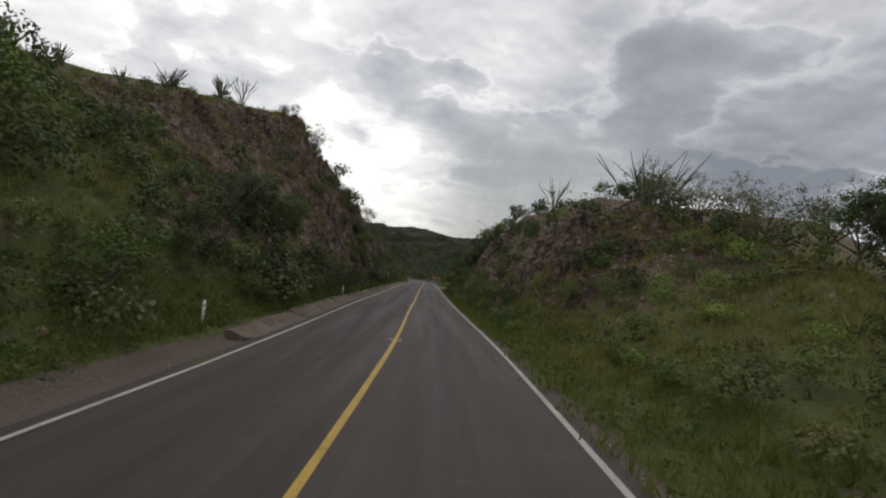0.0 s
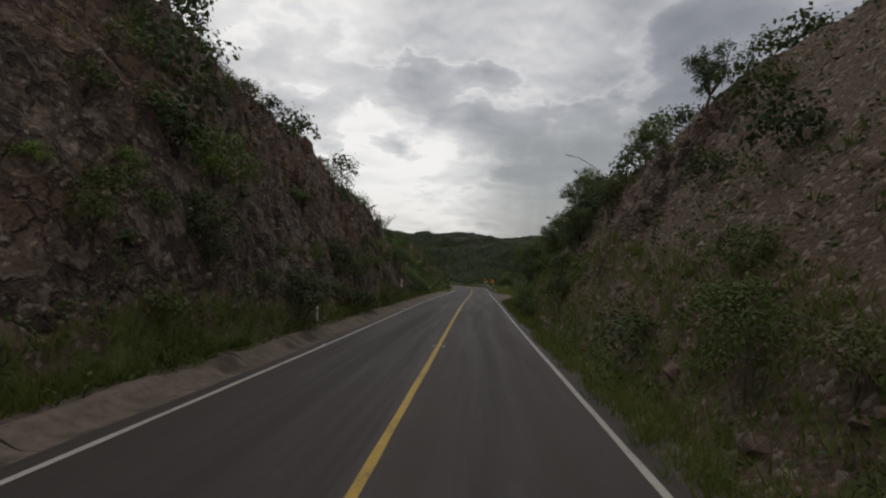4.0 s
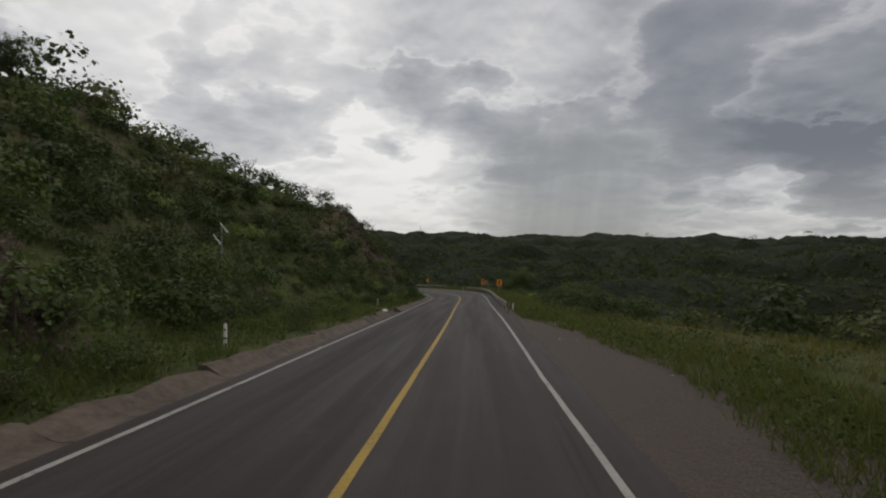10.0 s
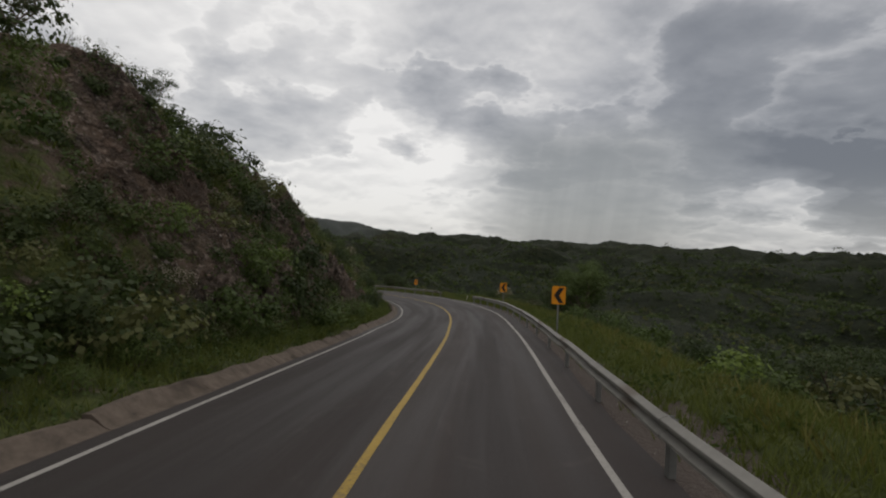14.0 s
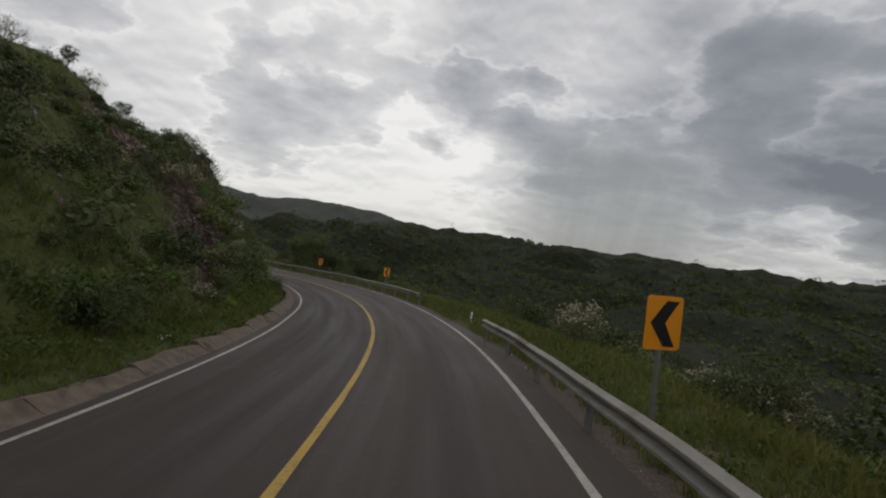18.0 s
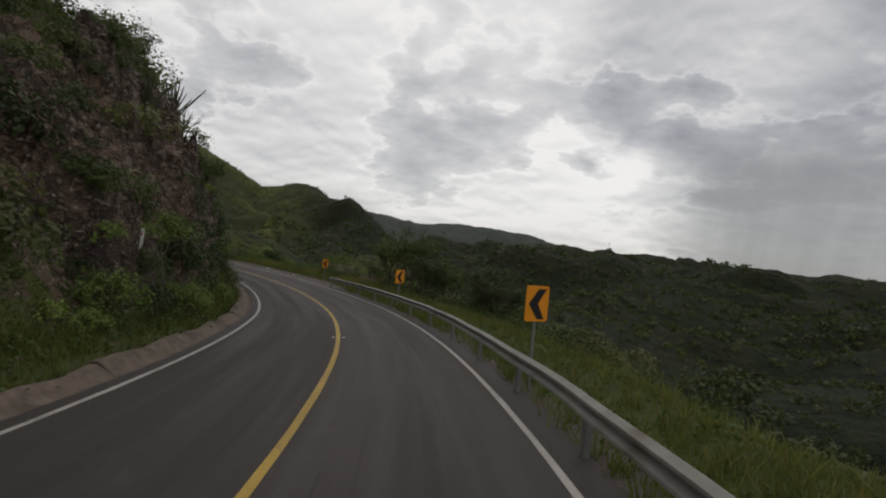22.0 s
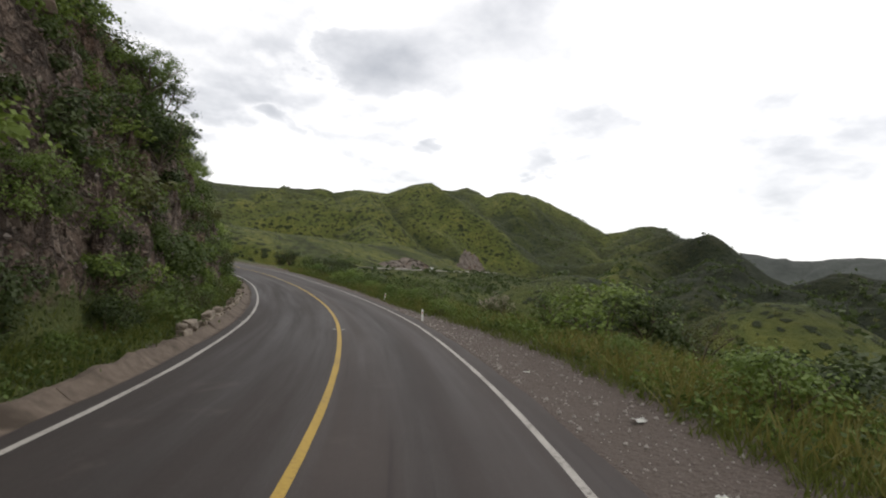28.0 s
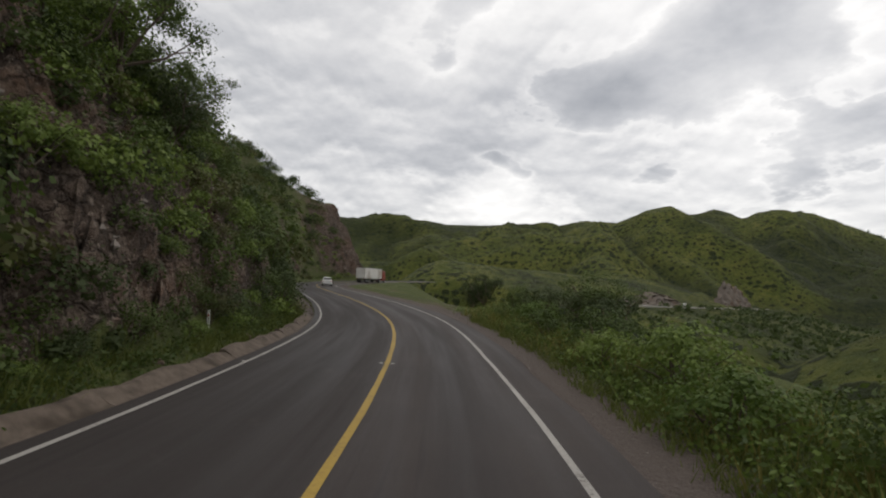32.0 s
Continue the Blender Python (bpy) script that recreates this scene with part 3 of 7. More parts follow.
# ------------------------------------------------------------------ the lie of the land
# uphill side: distance, foot and crest of the slope from the lane's line, height of the crest, shape (below 1 bulges out like a cut face), rock
UPHILL = [
    (-30, 9.5, 30, 11, 1.0, 0.10), (0, 9.0, 28, 11.2, 0.95, 0.1), (22, 8.0, 25, 11.5, 0.9, 0.2), (37, 7.4, 22, 12.4, 0.8, 0.6), (47, 7.3, 20, 14.8, 0.75, 0.75), (58, 7.2, 18, 17.2, 0.75, 0.85),
    (66, 7.2, 15.5, 13.5, 0.8, 0.85), (78, 7.2, 14, 11.5, 0.8, 0.85), (92, 7.4, 13.5, 10.0, 0.75, 0.9), (99, 7.6, 15, 10.5, 0.85, 0.9), (107, 8.3, 18.5, 10.8, 0.95, 0.8), (113, 9.5, 21, 11.5, 1.1, 0.2), (130, 10.5, 23, 11.5, 1.15, 0.05),
    (146, 9.0, 20, 11.0, 0.95, 0.3), (156, 8.0, 17, 10.5, 0.8, 0.6), (174, 8.2, 16, 9.0, 0.85, 0.7), (186, 8.8, 16.5, 8.4, 0.95, 0.35), (206, 9.0, 16.8, 8.3, 0.95, 0.25),
    (222, 8.2, 16.8, 8.9, 0.85, 0.5), (234, 7.4, 13.6, 10.3, 0.65, 1.0), (256, 7.0, 13.6, 12.8, 0.6, 1.15), (268, 7.4, 14, 14, 0.7, 0.7), (290, 7.6, 14, 13, 0.8, 0.85),
    (314, 7.6, 14.5, 12.5, 0.8, 0.95), (330, 7.8, 14.5, 11.5, 0.8, 0.6), (343, 8.0, 15, 10, 0.8, 0.5), (365, 8, 17, 13, 0.9, 0.4), (395, 8, 18, 18, 0.9, 0.3), (416, 8, 18, 25, 0.9, 0.3), (440, 8, 19, 25, 0.9, 0.3), (472, 7.5, 20, 23, 0.8, 0.7), (500, 8, 22, 21, 0.8, 0.6)]
# other side: distance, foot, crest, height of a bank; then where the ground breaks away and how steeply it falls
DOWNHILL = [
    (-30, 6.0, 22, 0.6, 14, -0.15), (2, 5.0, 17, 1.2, 16, -0.15), (14, 4.4, 13, 2.6, 18, -0.2), (26, 4.0, 12.5, 5.6, 20, -0.1), (36, 3.9, 12.5, 9.4, 20, -0.05), (45, 3.8, 12.5, 10.8, 20, -0.05), (62, 3.6, 10.5, 10.8, 20, -0.05),
    (76, 3.4, 8.5, 9.0, 20, -0.1), (84, 3.5, 8.5, 8.2, 18, -0.2), (89, 3.9, 9, 5.9, 16, -0.25), (94, 4.4, 9.5, 3.8, 16, -0.25), (100, 5.0, 10, 2.6, 15, -0.25), (105, 6.2, 11, 1.4, 15, -0.25), (110, 8, 13, 0.3, 14, -0.25), (118, 8.0, 14, 0.0, 13, -0.3),
    (128, 6.0, 12, 0.0, 8.5, -0.4), (138, 5.0, 10, 0.0, 4.8, -0.5), (165, 5, 10, 0, 4.8, -0.5), (185, 5, 10, 0, 4.8, -0.6), (225, 5, 10, 0, 4.8, -0.62), (244, 5, 10, 0, 5.5, -0.45),
    (262, 6, 11, 0, 7.5, -0.28), (282, 6, 11, 0, 7.0, -0.32), (300, 6, 10, 0, 5.2, -0.5), (330, 6, 10, 0, 5.2, -0.55), (500, 6, 10, 0, 6.0, -0.45)]
HUB = (-40.0, 250.0)
# skyline round the hub: bearing (degrees, anticlockwise from the y axis), distance of the ridge, its height above the road's level
SKYLINE = [
    (-180, 1500, 70), (-120, 1800, 60), (-80, 2300, 50), (-40, 2400, 28), (-25, 2400, 24), (-14, 2400, 28), (-7, 2300, 30), (1, 2300, 32), (8, 2350, 36), (10, 2200, 30), (13, 1700, 12), (17, 1300, -4), (21, 1100, -28),
    (24, 760, -14), (26.5, 720, 2), (29, 700, 28), (31.5, 760, 51), (34, 950, 62), (36.5, 1200, 98), (39, 1200, 106), (41.5, 1180, 88), (44.5, 1160, 124), (47.5, 1150, 150), (50, 1130, 165), (52, 1125, 163), (54, 1120, 152), (56.5, 1100, 174),
    (59, 1090, 172), (62, 1080, 160), (66, 1050, 146), (71, 1050, 140), (75, 1030, 142), (80, 1000, 152), (84, 980, 150), (90, 950, 132), (105, 900, 115), (130, 1000, 100), (180, 1500, 70)]


def land(x, y):
    """Height of the open country away from the road."""
    dx, dy = x - HUB[0], y - HUB[1]
    r = np.hypot(dx, dy)
    bearing = np.degrees(np.arctan2(-dx, dy))
    ridge, top = key(bearing, SKYLINE), key(bearing, SKYLINE, 2)
    rough = fbm(x / 260, y / 260, 5, 3)
    gully = np.abs(fbm(x / 190 + 1.2 * rough, y / 190, 2, 11)) * 4
    spur = np.abs(fbm(x / 105 + rough, y / 105, 3, 15)) * 4
    rise = smooth(0.0, 1.0, (r - 420) / (ridge - 420))
    floor = -56 + 26 * smooth(120, 420, r) + smooth(70, 260, r) * (34 * rough + 26 * (0.6 - gully) + 15 * (spur - 0.5))
    # green knolls on the valley side across from the road
    for kx, ky, kr, kh in KNOLLS:
        floor = np.maximum(floor, -58 + kh * np.exp(-((x - kx) ** 2 + (y - ky) ** 2) / kr ** 2) + 3 * rough)
    z = floor + (top - 16 - floor) * rise ** 0.9
    z = z + rise * (1 - 0.75 * rise) * (50 * rough + 84 * (0.6 - gully)) + rise * (1 - 0.92 * rise) * 50 * (spur - 0.5) + 10 * rise * fbm(x / 90, y / 90, 3, 5)
    beyond = smooth(1.0, 1.7, r / ridge)
    z = z - beyond * (top + 60) - (5 + 12 * smooth(33, 42, bearing)) * rise
    # bench of the road across the valley, with the slope falling from it on one side and rising on the other
    ax, ay, az = FAR_ROAD[0]
    bx, by, bz = FAR_ROAD[1]
    long = math.hypot(bx - ax, by - ay)
    u = ((x - ax) * (bx - ax) + (y - ay) * (by - ay)) / long ** 2
    off = ((x - ax) * (by - ay) - (y - ay) * (bx - ax)) / long - 8 * np.sin(np.clip(u, 0, 1) * np.pi)
    level = az + (bz - az) * np.clip(u, 0, 1)
    ends = smooth(-0.35, -0.05, u) * (1 - smooth(1.05, 1.3, u))
    down = level - 0.4 - 0.20 * np.maximum(off - 7, 0)
    up = level + 0.30 * np.maximum(-off - 7, 0)
    shaped = np.where(off > 0, np.clip(z, level - 0.42 * np.maximum(off - 7, 0), down), np.maximum(np.minimum(z, up + 2 + 23 * smooth(20, 70, -off)), up))
    fade = ends * (1 - smooth(70, 160, np.abs(off)))
    return np.where(np.abs(off) < 7, z + (level - z) * ends, z + (shaped - z) * fade)


FAR_ROAD, FAR_SIDE = [(-338.0, 388.0, -20.5), (-556.0, 644.0, -20.5)], -1.0


KNOLLS = [(-165, 392, 52, 41), (-205, 360, 40, 34), (-120, 430, 45, 36), (-150, 330, 34, 30), (60, 330, 90, 26), (140, 200, 90, 30), (-40, 420, 80, 24)]


def lie(s, n, detail=True):
    """Ground height above the road's level line at distance s and offset n (right positive), and its cover: rock, gravel, green."""
    le = -left_edge(s)
    p, rt, fall = road_frame(s)
    level = fall * np.clip(n, -le - 1, 4)
    rough = fbm(s / 7, n / 7, 4, 21)
    broad = fbm(s / 22, n / 22, 3, 31)
    # uphill side
    m = -n
    foot, crest, high = key(s, UPHILL), key(s, UPHILL, 2), key(s, UPHILL, 3)
    shape, rock = key(s, UPHILL, 4), key(s, UPHILL, 5)
    foot = foot + 1.2 * fbm(s / 9, s * 0 + 3.3, 3, 41)
    foot = np.maximum(foot, le + 1.75)
    high = high + 3.0 * fbm(s / 16, s * 0 + 8.1, 3, 43)
    q = np.clip((m - foot) / (crest - foot), 0, 1.0)
    up = high * q ** shape * (1 - 0.12 * q) / 0.88
    # the spur behind the cliff climbs on above its edge
    up = up + np.maximum(m - crest, 0) * 0.10 + np.clip(m - crest, 0, 11) * 0.62 * smooth(244, 254, s) * (1 - smooth(266, 280, s))
    verge = -0.16 * smooth(le + 0.3, le + 0.5, m) + 0.30 * smooth(le + 1.3, le + 1.55, m) + smooth(le + 1.6, foot + 0.5, m) * 0.3
    left = up + verge + smooth(foot - 0.5, foot + 2, m) * (rough * 1.6 + broad * 2.2)
    blocky = smooth(0.28, 0.7, rock + 0.9 * broad + 0.4 * rough) * smooth(0.005, 0.05, q) * (1 - smooth(0.9, 1.05, q))
    # other side
    foot2, crest2, high2 = key(s, DOWNHILL), key(s, DOWNHILL, 2), key(s, DOWNHILL, 3)
    edge, steep = key(s, DOWNHILL, 4), key(s, DOWNHILL, 5)
    q2 = np.clip((n - foot2) / (crest2 - foot2), 0, 1)
    bank = high2 * q2 ** 0.8 + 0.25 * smooth(3.2, foot2, n)
    out = np.maximum(n - edge, 0)
    drop = steep * (np.sqrt(out * out + 2.0) - 1.414)
    right = bank + drop - 0.06 * smooth(2.3, 3.0, n) + smooth(3.2, 6, n) * (rough * 0.8 + broad * 0.9) * (0.5 + np.clip(high2, 0, 4) * 0.35)
    blocky2 = smooth(3.0, 6.5, high2) * smooth(0.02, 0.2, q2) * (1 - smooth(0.85, 1.0, q2)) * smooth(-0.12, 0.12, broad + 0.5 * rough + 0.05)
    h = np.where(n < -le, left, np.where(n > 2.4, right, 0.0)) + level
    stony = np.where(n < 0, blocky, blocky2)
    if detail:
        lift = h * 0.9
        b0 = blocks(s / 5.0 + 0.4 * broad, (lift + 0.35 * s) / 2.6, 57)
        b1 = blocks(s / 1.9 + 0.3 * rough, lift / 1.5 + n * 0.25, 51)
        b2 = blocks(s / 0.8, lift / 0.6 + n * 0.3, 61)
        b3 = blocks(s / 0.42, lift / 0.35 + n * 0.5, 67)
        h = h + stony * (1.5 * b0 + 1.5 * b1 + 0.85 * b2 + 0.42 * b3)
    lined = key(s, [(-20, 1.0), (100, 1.0), (145, 0.68), (500, 0.66)])
    gravel = np.where(n > 2.2, smooth(2.25, 2.5, n) * (1 - smooth(2.9, 4.0, n - 1.2 * rough - gravel_width(s))), smooth(le + 0.35, le + 0.6, m) * (1 - smooth(le + 0.2 + 1.1 * lined, le + 0.6 + 1.3 * lined, m + 0.8 * rough)))
    cutting = smooth(18, 34, s) * (1 - smooth(90, 100, s)) * (n > 0) * smooth(0.0, 0.15, q2)
    green = 0.66 + 0.9 * broad - 0.55 * stony - 0.36 * cutting
    return h, stony, gravel, green


def gravel_width(s):
    """How far bare gravel reaches beyond the road's edge."""
    return key(s, [(-20, -0.6), (92, -0.5), (100, 0.2), (107, 2.0), (113, 3.0), (122, 2.2), (130, 0.4), (190, 0.0), (200, -0.5), (250, -0.4), (258, 1.4), (268, 1.8), (282, 2.2), (292, 1.4), (302, 0.6), (500, 0.4)])


def ground_point(s, n):
    """World place of the ground at distance s and offset n."""
    s, n = np.asarray(s, float), np.asarray(n, float)
    p, rt, fall = road_frame(s)
    h, *_ = lie(s, n)
    x, y, z = p[..., 0] + n * rt[..., 0], p[..., 1] + n * rt[..., 1], p[..., 2] + h
    w = smooth(26, 60, n)
    return np.stack([x, y, z * (1 - w) + land(x, y) * w], -1)


def mesh_object(name, verts, faces, mat, smooth_faces=False):
    me = bpy.data.meshes.new(name)
    me.from_pydata([tuple(v) for v in verts], [], faces)
    me.materials.append(mat)
    if smooth_faces:
        me.polygons.foreach_set("use_smooth", [True] * len(me.polygons))
    me.update()
    return new(name, me)


def grid_mesh(name, pts, mat, smooth_faces=True, uv=None):
    """A sheet from an array of rows x columns of points."""
    a, b = pts.shape[:2]
    me = bpy.data.meshes.new(name)
    idx = np.arange(a * b).reshape(a, b)
    quads = np.stack([idx[:-1, :-1], idx[:-1, 1:], idx[1:, 1:], idx[1:, :-1]], -1).reshape(-1, 4)
    me.vertices.add(a * b)
    me.vertices.foreach_set("co", pts.reshape(-1).astype(np.float32))
    me.loops.add(quads.size)
    me.loops.foreach_set("vertex_index", quads.reshape(-1).astype(np.int32))
    me.polygons.add(len(quads))
    me.polygons.foreach_set("loop_start", np.arange(0, quads.size, 4, dtype=np.int32))
    me.update(calc_edges=True)
    me.polygons.foreach_set("use_smooth", [smooth_faces] * len(quads))
    me.materials.append(mat)
    if uv is not None:
        layer = me.uv_layers.new(name="UVMap")
        layer.data.foreach_set("uv", uv.reshape(-1, 2)[quads.reshape(-1)].astype(np.float32).reshape(-1))
    me.update()
    return new(name, me)


def build_ground():
    ss = np.concatenate([np.arange(-17, 345, 0.33), np.arange(345, 470, 1.2)])
    ns = np.concatenate([np.linspace(-62, -30, 10)[:-1], np.linspace(-30, -18, 22)[:-1], np.arange(-18, -5.2, 0.2), np.linspace(-5.1, 2.0, 6), np.arange(2.2, 14, 0.24), np.linspace(14.2, 34, 40), np.geomspace(36, 78, 14)])
    s, n = np.meshgrid(ss, ns, indexing="ij")
    h, stony, gravel, green = lie(s, n)
    p, rt, fall = road_frame(s)
    x, y, z = p[..., 0] + n * rt[..., 0], p[..., 1] + n * rt[..., 1], p[..., 2] + h
    on_road = (n > left_edge(s) - 0.1) & (n < 2.3)
    z = np.where(on_road, z - 0.12, z)
    w = smooth(26, 60, n)
    z = z * (1 - w) + (land(x, y) + 1.0) * w - smooth(45, 62, -n) * 30 - smooth(66, 78, n) * 6
    ob = grid_mesh("ground", np.stack([x, y, z], -1), GROUND)
    # broken rock keeps its hard facets
    face = (stony[:-1, :-1] + stony[1:, 1:] + stony[1:, :-1] + stony[:-1, 1:]) / 4
    ob.data.polygons.foreach_set("use_smooth", (face < 0.3).reshape(-1).tolist())
    cover = ob.data.color_attributes.new("cover", "FLOAT_COLOR", "POINT")
    cover.data.foreach_set("color", np.stack([stony, gravel, green, np.ones_like(green)], -1).reshape(-1).astype(np.float32))
    return tagged(ob, "red soil, broken rock and rough grass on both sides of the road", "hillside", kind="structure")


def build_far_land():
    bearings = np.radians(np.concatenate([np.arange(-70, 125, 0.45), np.arange(125, 291, 4.0)]))
    radii = np.concatenate([np.linspace(30, 400, 75), np.geomspace(405, 1300, 75), np.geomspace(1320, 4600, 30)])
    a, r = np.meshgrid(np.append(bearings, bearings[0] + 2 * np.pi), radii, indexing="ij")
    x, y = HUB[0] - np.sin(a) * r, HUB[1] + np.cos(a) * r
    z = land(x, y)
    # keep clear below the roadside
    flat = np.stack([x, y], -1).reshape(-1, 2)
    close = np.full(len(flat), 1e9)
    for q in LINE[::12, :2]:
        close = np.minimum(close, ((flat - q) ** 2).sum(1))
    near = np.sqrt(close).reshape(x.shape)
    z = z - 45 * (1 - smooth(48, 74, near))
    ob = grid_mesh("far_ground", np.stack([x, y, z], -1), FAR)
    grassy = np.zeros_like(z)
    for kx, ky, kr, kh in KNOLLS[:4]:
        grassy = np.maximum(grassy, np.exp(-((x - kx) ** 2 + (y - ky) ** 2) / (kr * 1.15) ** 2))
    bearing = np.degrees(a)
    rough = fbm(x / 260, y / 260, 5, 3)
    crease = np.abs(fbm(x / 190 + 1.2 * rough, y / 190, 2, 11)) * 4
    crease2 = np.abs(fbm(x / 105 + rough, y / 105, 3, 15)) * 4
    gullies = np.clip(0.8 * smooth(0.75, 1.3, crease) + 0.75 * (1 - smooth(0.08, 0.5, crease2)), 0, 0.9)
    grassy = np.maximum(np.clip(grassy * 1.6, 0, 1), 0.9 * smooth(33, 42, bearing) * (1 - smooth(120, 150, bearing)))
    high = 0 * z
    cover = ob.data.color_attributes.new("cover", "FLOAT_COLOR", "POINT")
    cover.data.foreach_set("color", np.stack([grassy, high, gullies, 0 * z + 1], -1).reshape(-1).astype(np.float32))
    return tagged(ob, "scrub-covered green hills and valley reaching to the skyline", "hills", kind="structure")


# high range behind the hills: bearing and elevation of its crest in degrees
RANGE = [(-60, 0.9), (-48, 1.1), (-42, 0.9), (-36, 0.8), (-33, 0.78), (-30.5, 0.82), (-28.5, 1.05), (-27.3, 1.42), (-25.5, 1.05), (-23, 0.98), (-20, 1.15), (-17.5, 1.3), (-15.7, 1.58), (-14.1, 1.08), (-12.5, 1.1), (-10.5, 1.3), (-8.1, 1.36), (-6.4, 1.05), (-5.1, 0.92), (-3.4, 1.2), (-1.4, 1.62), (0.2, 1.66), (2, 1.45), (3.6, 1.4), (5.5, 1.3), (7.3, 1.62), (9, 1.52), (10.4, 1.9), (12.5, 2.42), (16, 2.66), (18, 2.7), (20.4, 2.88), (23, 2.5), (25.2, 2.26), (28, 2.78), (30, 2.95), (33, 3.2), (37, 2.8), (42, 2.0)]


def build_range():
    bearing, v = np.meshgrid(np.arange(-60, 42, 0.2), np.linspace(0, 1, 34), indexing="ij")
    a, r = np.radians(bearing), 2500 + 900 * v
    x, y = HUB[0] - np.sin(a) * r, HUB[1] + np.cos(a) * r
    crest = -14 + np.tan(np.radians(key(bearing, RANGE))) * 3100 + 9 * fbm(bearing * 2.2, 0 * v, 3, 81)
    ridge = smooth(0.0, 0.7, v) ** 0.8 * (1 - 0.9 * smooth(0.72, 1.0, v))
    cut = np.abs(fbm(x / 230, y / 420, 3, 83)) * 4 - 0.6
    z = -60 + (crest + 60) * ridge + 75 * cut * ridge * (1 - smooth(0.35, 0.7, v)) + 24 * fbm(x / 90, y / 140, 3, 85) * (1 - smooth(0.5, 0.75, v))
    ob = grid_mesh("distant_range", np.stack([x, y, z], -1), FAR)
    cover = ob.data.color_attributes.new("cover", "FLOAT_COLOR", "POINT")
    # second channel masks the painted haze, full past bearing 13
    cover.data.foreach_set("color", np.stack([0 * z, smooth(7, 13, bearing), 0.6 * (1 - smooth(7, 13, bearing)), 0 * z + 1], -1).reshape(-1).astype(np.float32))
    return tagged(ob, "haze-tinted blue-grey mountain range running on as dark wooded hills", "mountain range", kind="structure")


def ribbon(name, ss, left, right, lift, mat, uv=False, fall_only=True):
    """A strip of road surface between two offsets, draped on the cross fall."""
    p, rt, fall = road_frame(ss)
    rows, uvs = [], []
    cols = np.linspace(0, 1, 9 if uv else 2)
    for c in cols:
        n = left + (right - left) * c
        rows.append(np.stack([p[:, 0] + n * rt[:, 0], p[:, 1] + n * rt[:, 1], p[:, 2] + n * fall + lift], -1))
        uvs.append(np.stack([n, ss], -1))
    return grid_mesh(name, np.stack(rows, 1), mat, True, np.stack(uvs, 1))


def build_road():
    ss = np.arange(-17, 500, 1.0)
    one = np.ones_like(ss)
    ragged = 0.14 * fbm(ss / 3, ss * 0, 3, 5)
    road = tagged(ribbon("road", ss, left_edge(ss) - 0.38 + ragged, 2.42 * one + 0.2 * fbm(ss / 2.5, ss * 0 + 9, 3, 6), 0.0, ASPHALT, uv=True),
                  "two-lane dark grey asphalt road with worn wheel tracks", "road", kind="structure")
    # a rim so that the sheet has an edge
    for name, at, w, mat, label in (("edge_line_left", left_edge(ss), 0.115, WHITE_PAINT, "worn white edge line"), ("edge_line_right", key(ss, RIGHT_LINE), 0.12, WHITE_PAINT, "worn white edge line"),
                                    ("centre_line", key(ss, YELLOW_LINE), 0.14, YELLOW_PAINT, "continuous yellow centre line")):
        ob = ribbon(name, ss, at - w / 2 + 0.02 * fbm(ss, ss * 0, 2, 8), at + w / 2 + 0.02 * fbm(ss, ss * 0 + 4, 2, 9), 0.005, mat)
        ob.parent = road
        tagged(ob, label)
    return road


build_ground()
build_far_land()
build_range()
build_road()

# ------------------------------------------------------------------ helpers for things


def part(name, bm, mat, parent=None, label="", smooth_faces=False):
    """Links a bmesh as one mesh object, under a thing or a part where one is given."""
    me = bpy.data.meshes.new(name)
    bm.to_mesh(me)
    bm.free()
    me.materials.append(mat)
    if smooth_faces:
        me.polygons.foreach_set("use_smooth", [True] * len(me.polygons))
    ob = new(name, me)
    if parent is not None:
        ob.parent = parent
    return tagged(ob, label) if label else ob


def shared(name, me, parent, m=None, label=""):
    ob = new(name, me)
    ob.parent = parent
    if m is not None:
        ob.matrix_basis = m
    return tagged(ob, label) if label else ob


def box_bm(x, y, z, at=(0, 0, 0), bevel=0.0):
    bm = bmesh.new()
    bmesh.ops.create_cube(bm, size=1.0, matrix=Matrix.Translation(at) @ Matrix.Diagonal((x, y, z, 1)))
    if bevel:
        bmesh.ops.bevel(bm, geom=bm.edges[:], offset=bevel, segments=2, affect="EDGES")
    return bm


def prism_bm(outline, depth, axis="y", at=0.0, bevel=0.0):
    """A flat outline (pairs, in x and z) given thickness along y."""
    bm = bmesh.new()
    vs = [bm.verts.new((x, at, z)) for x, z in outline]
    f = bm.faces.new(vs)
    r = bmesh.ops.extrude_face_region(bm, geom=[f])
    bmesh.ops.translate(bm, verts=[v for v in r["geom"] if isinstance(v, bmesh.types.BMVert)], vec=(0, depth, 0))
    if bevel:
        bmesh.ops.bevel(bm, geom=bm.edges[:], offset=bevel, segments=2, affect="EDGES")
    bmesh.ops.recalc_face_normals(bm, faces=bm.faces[:])
    return bm


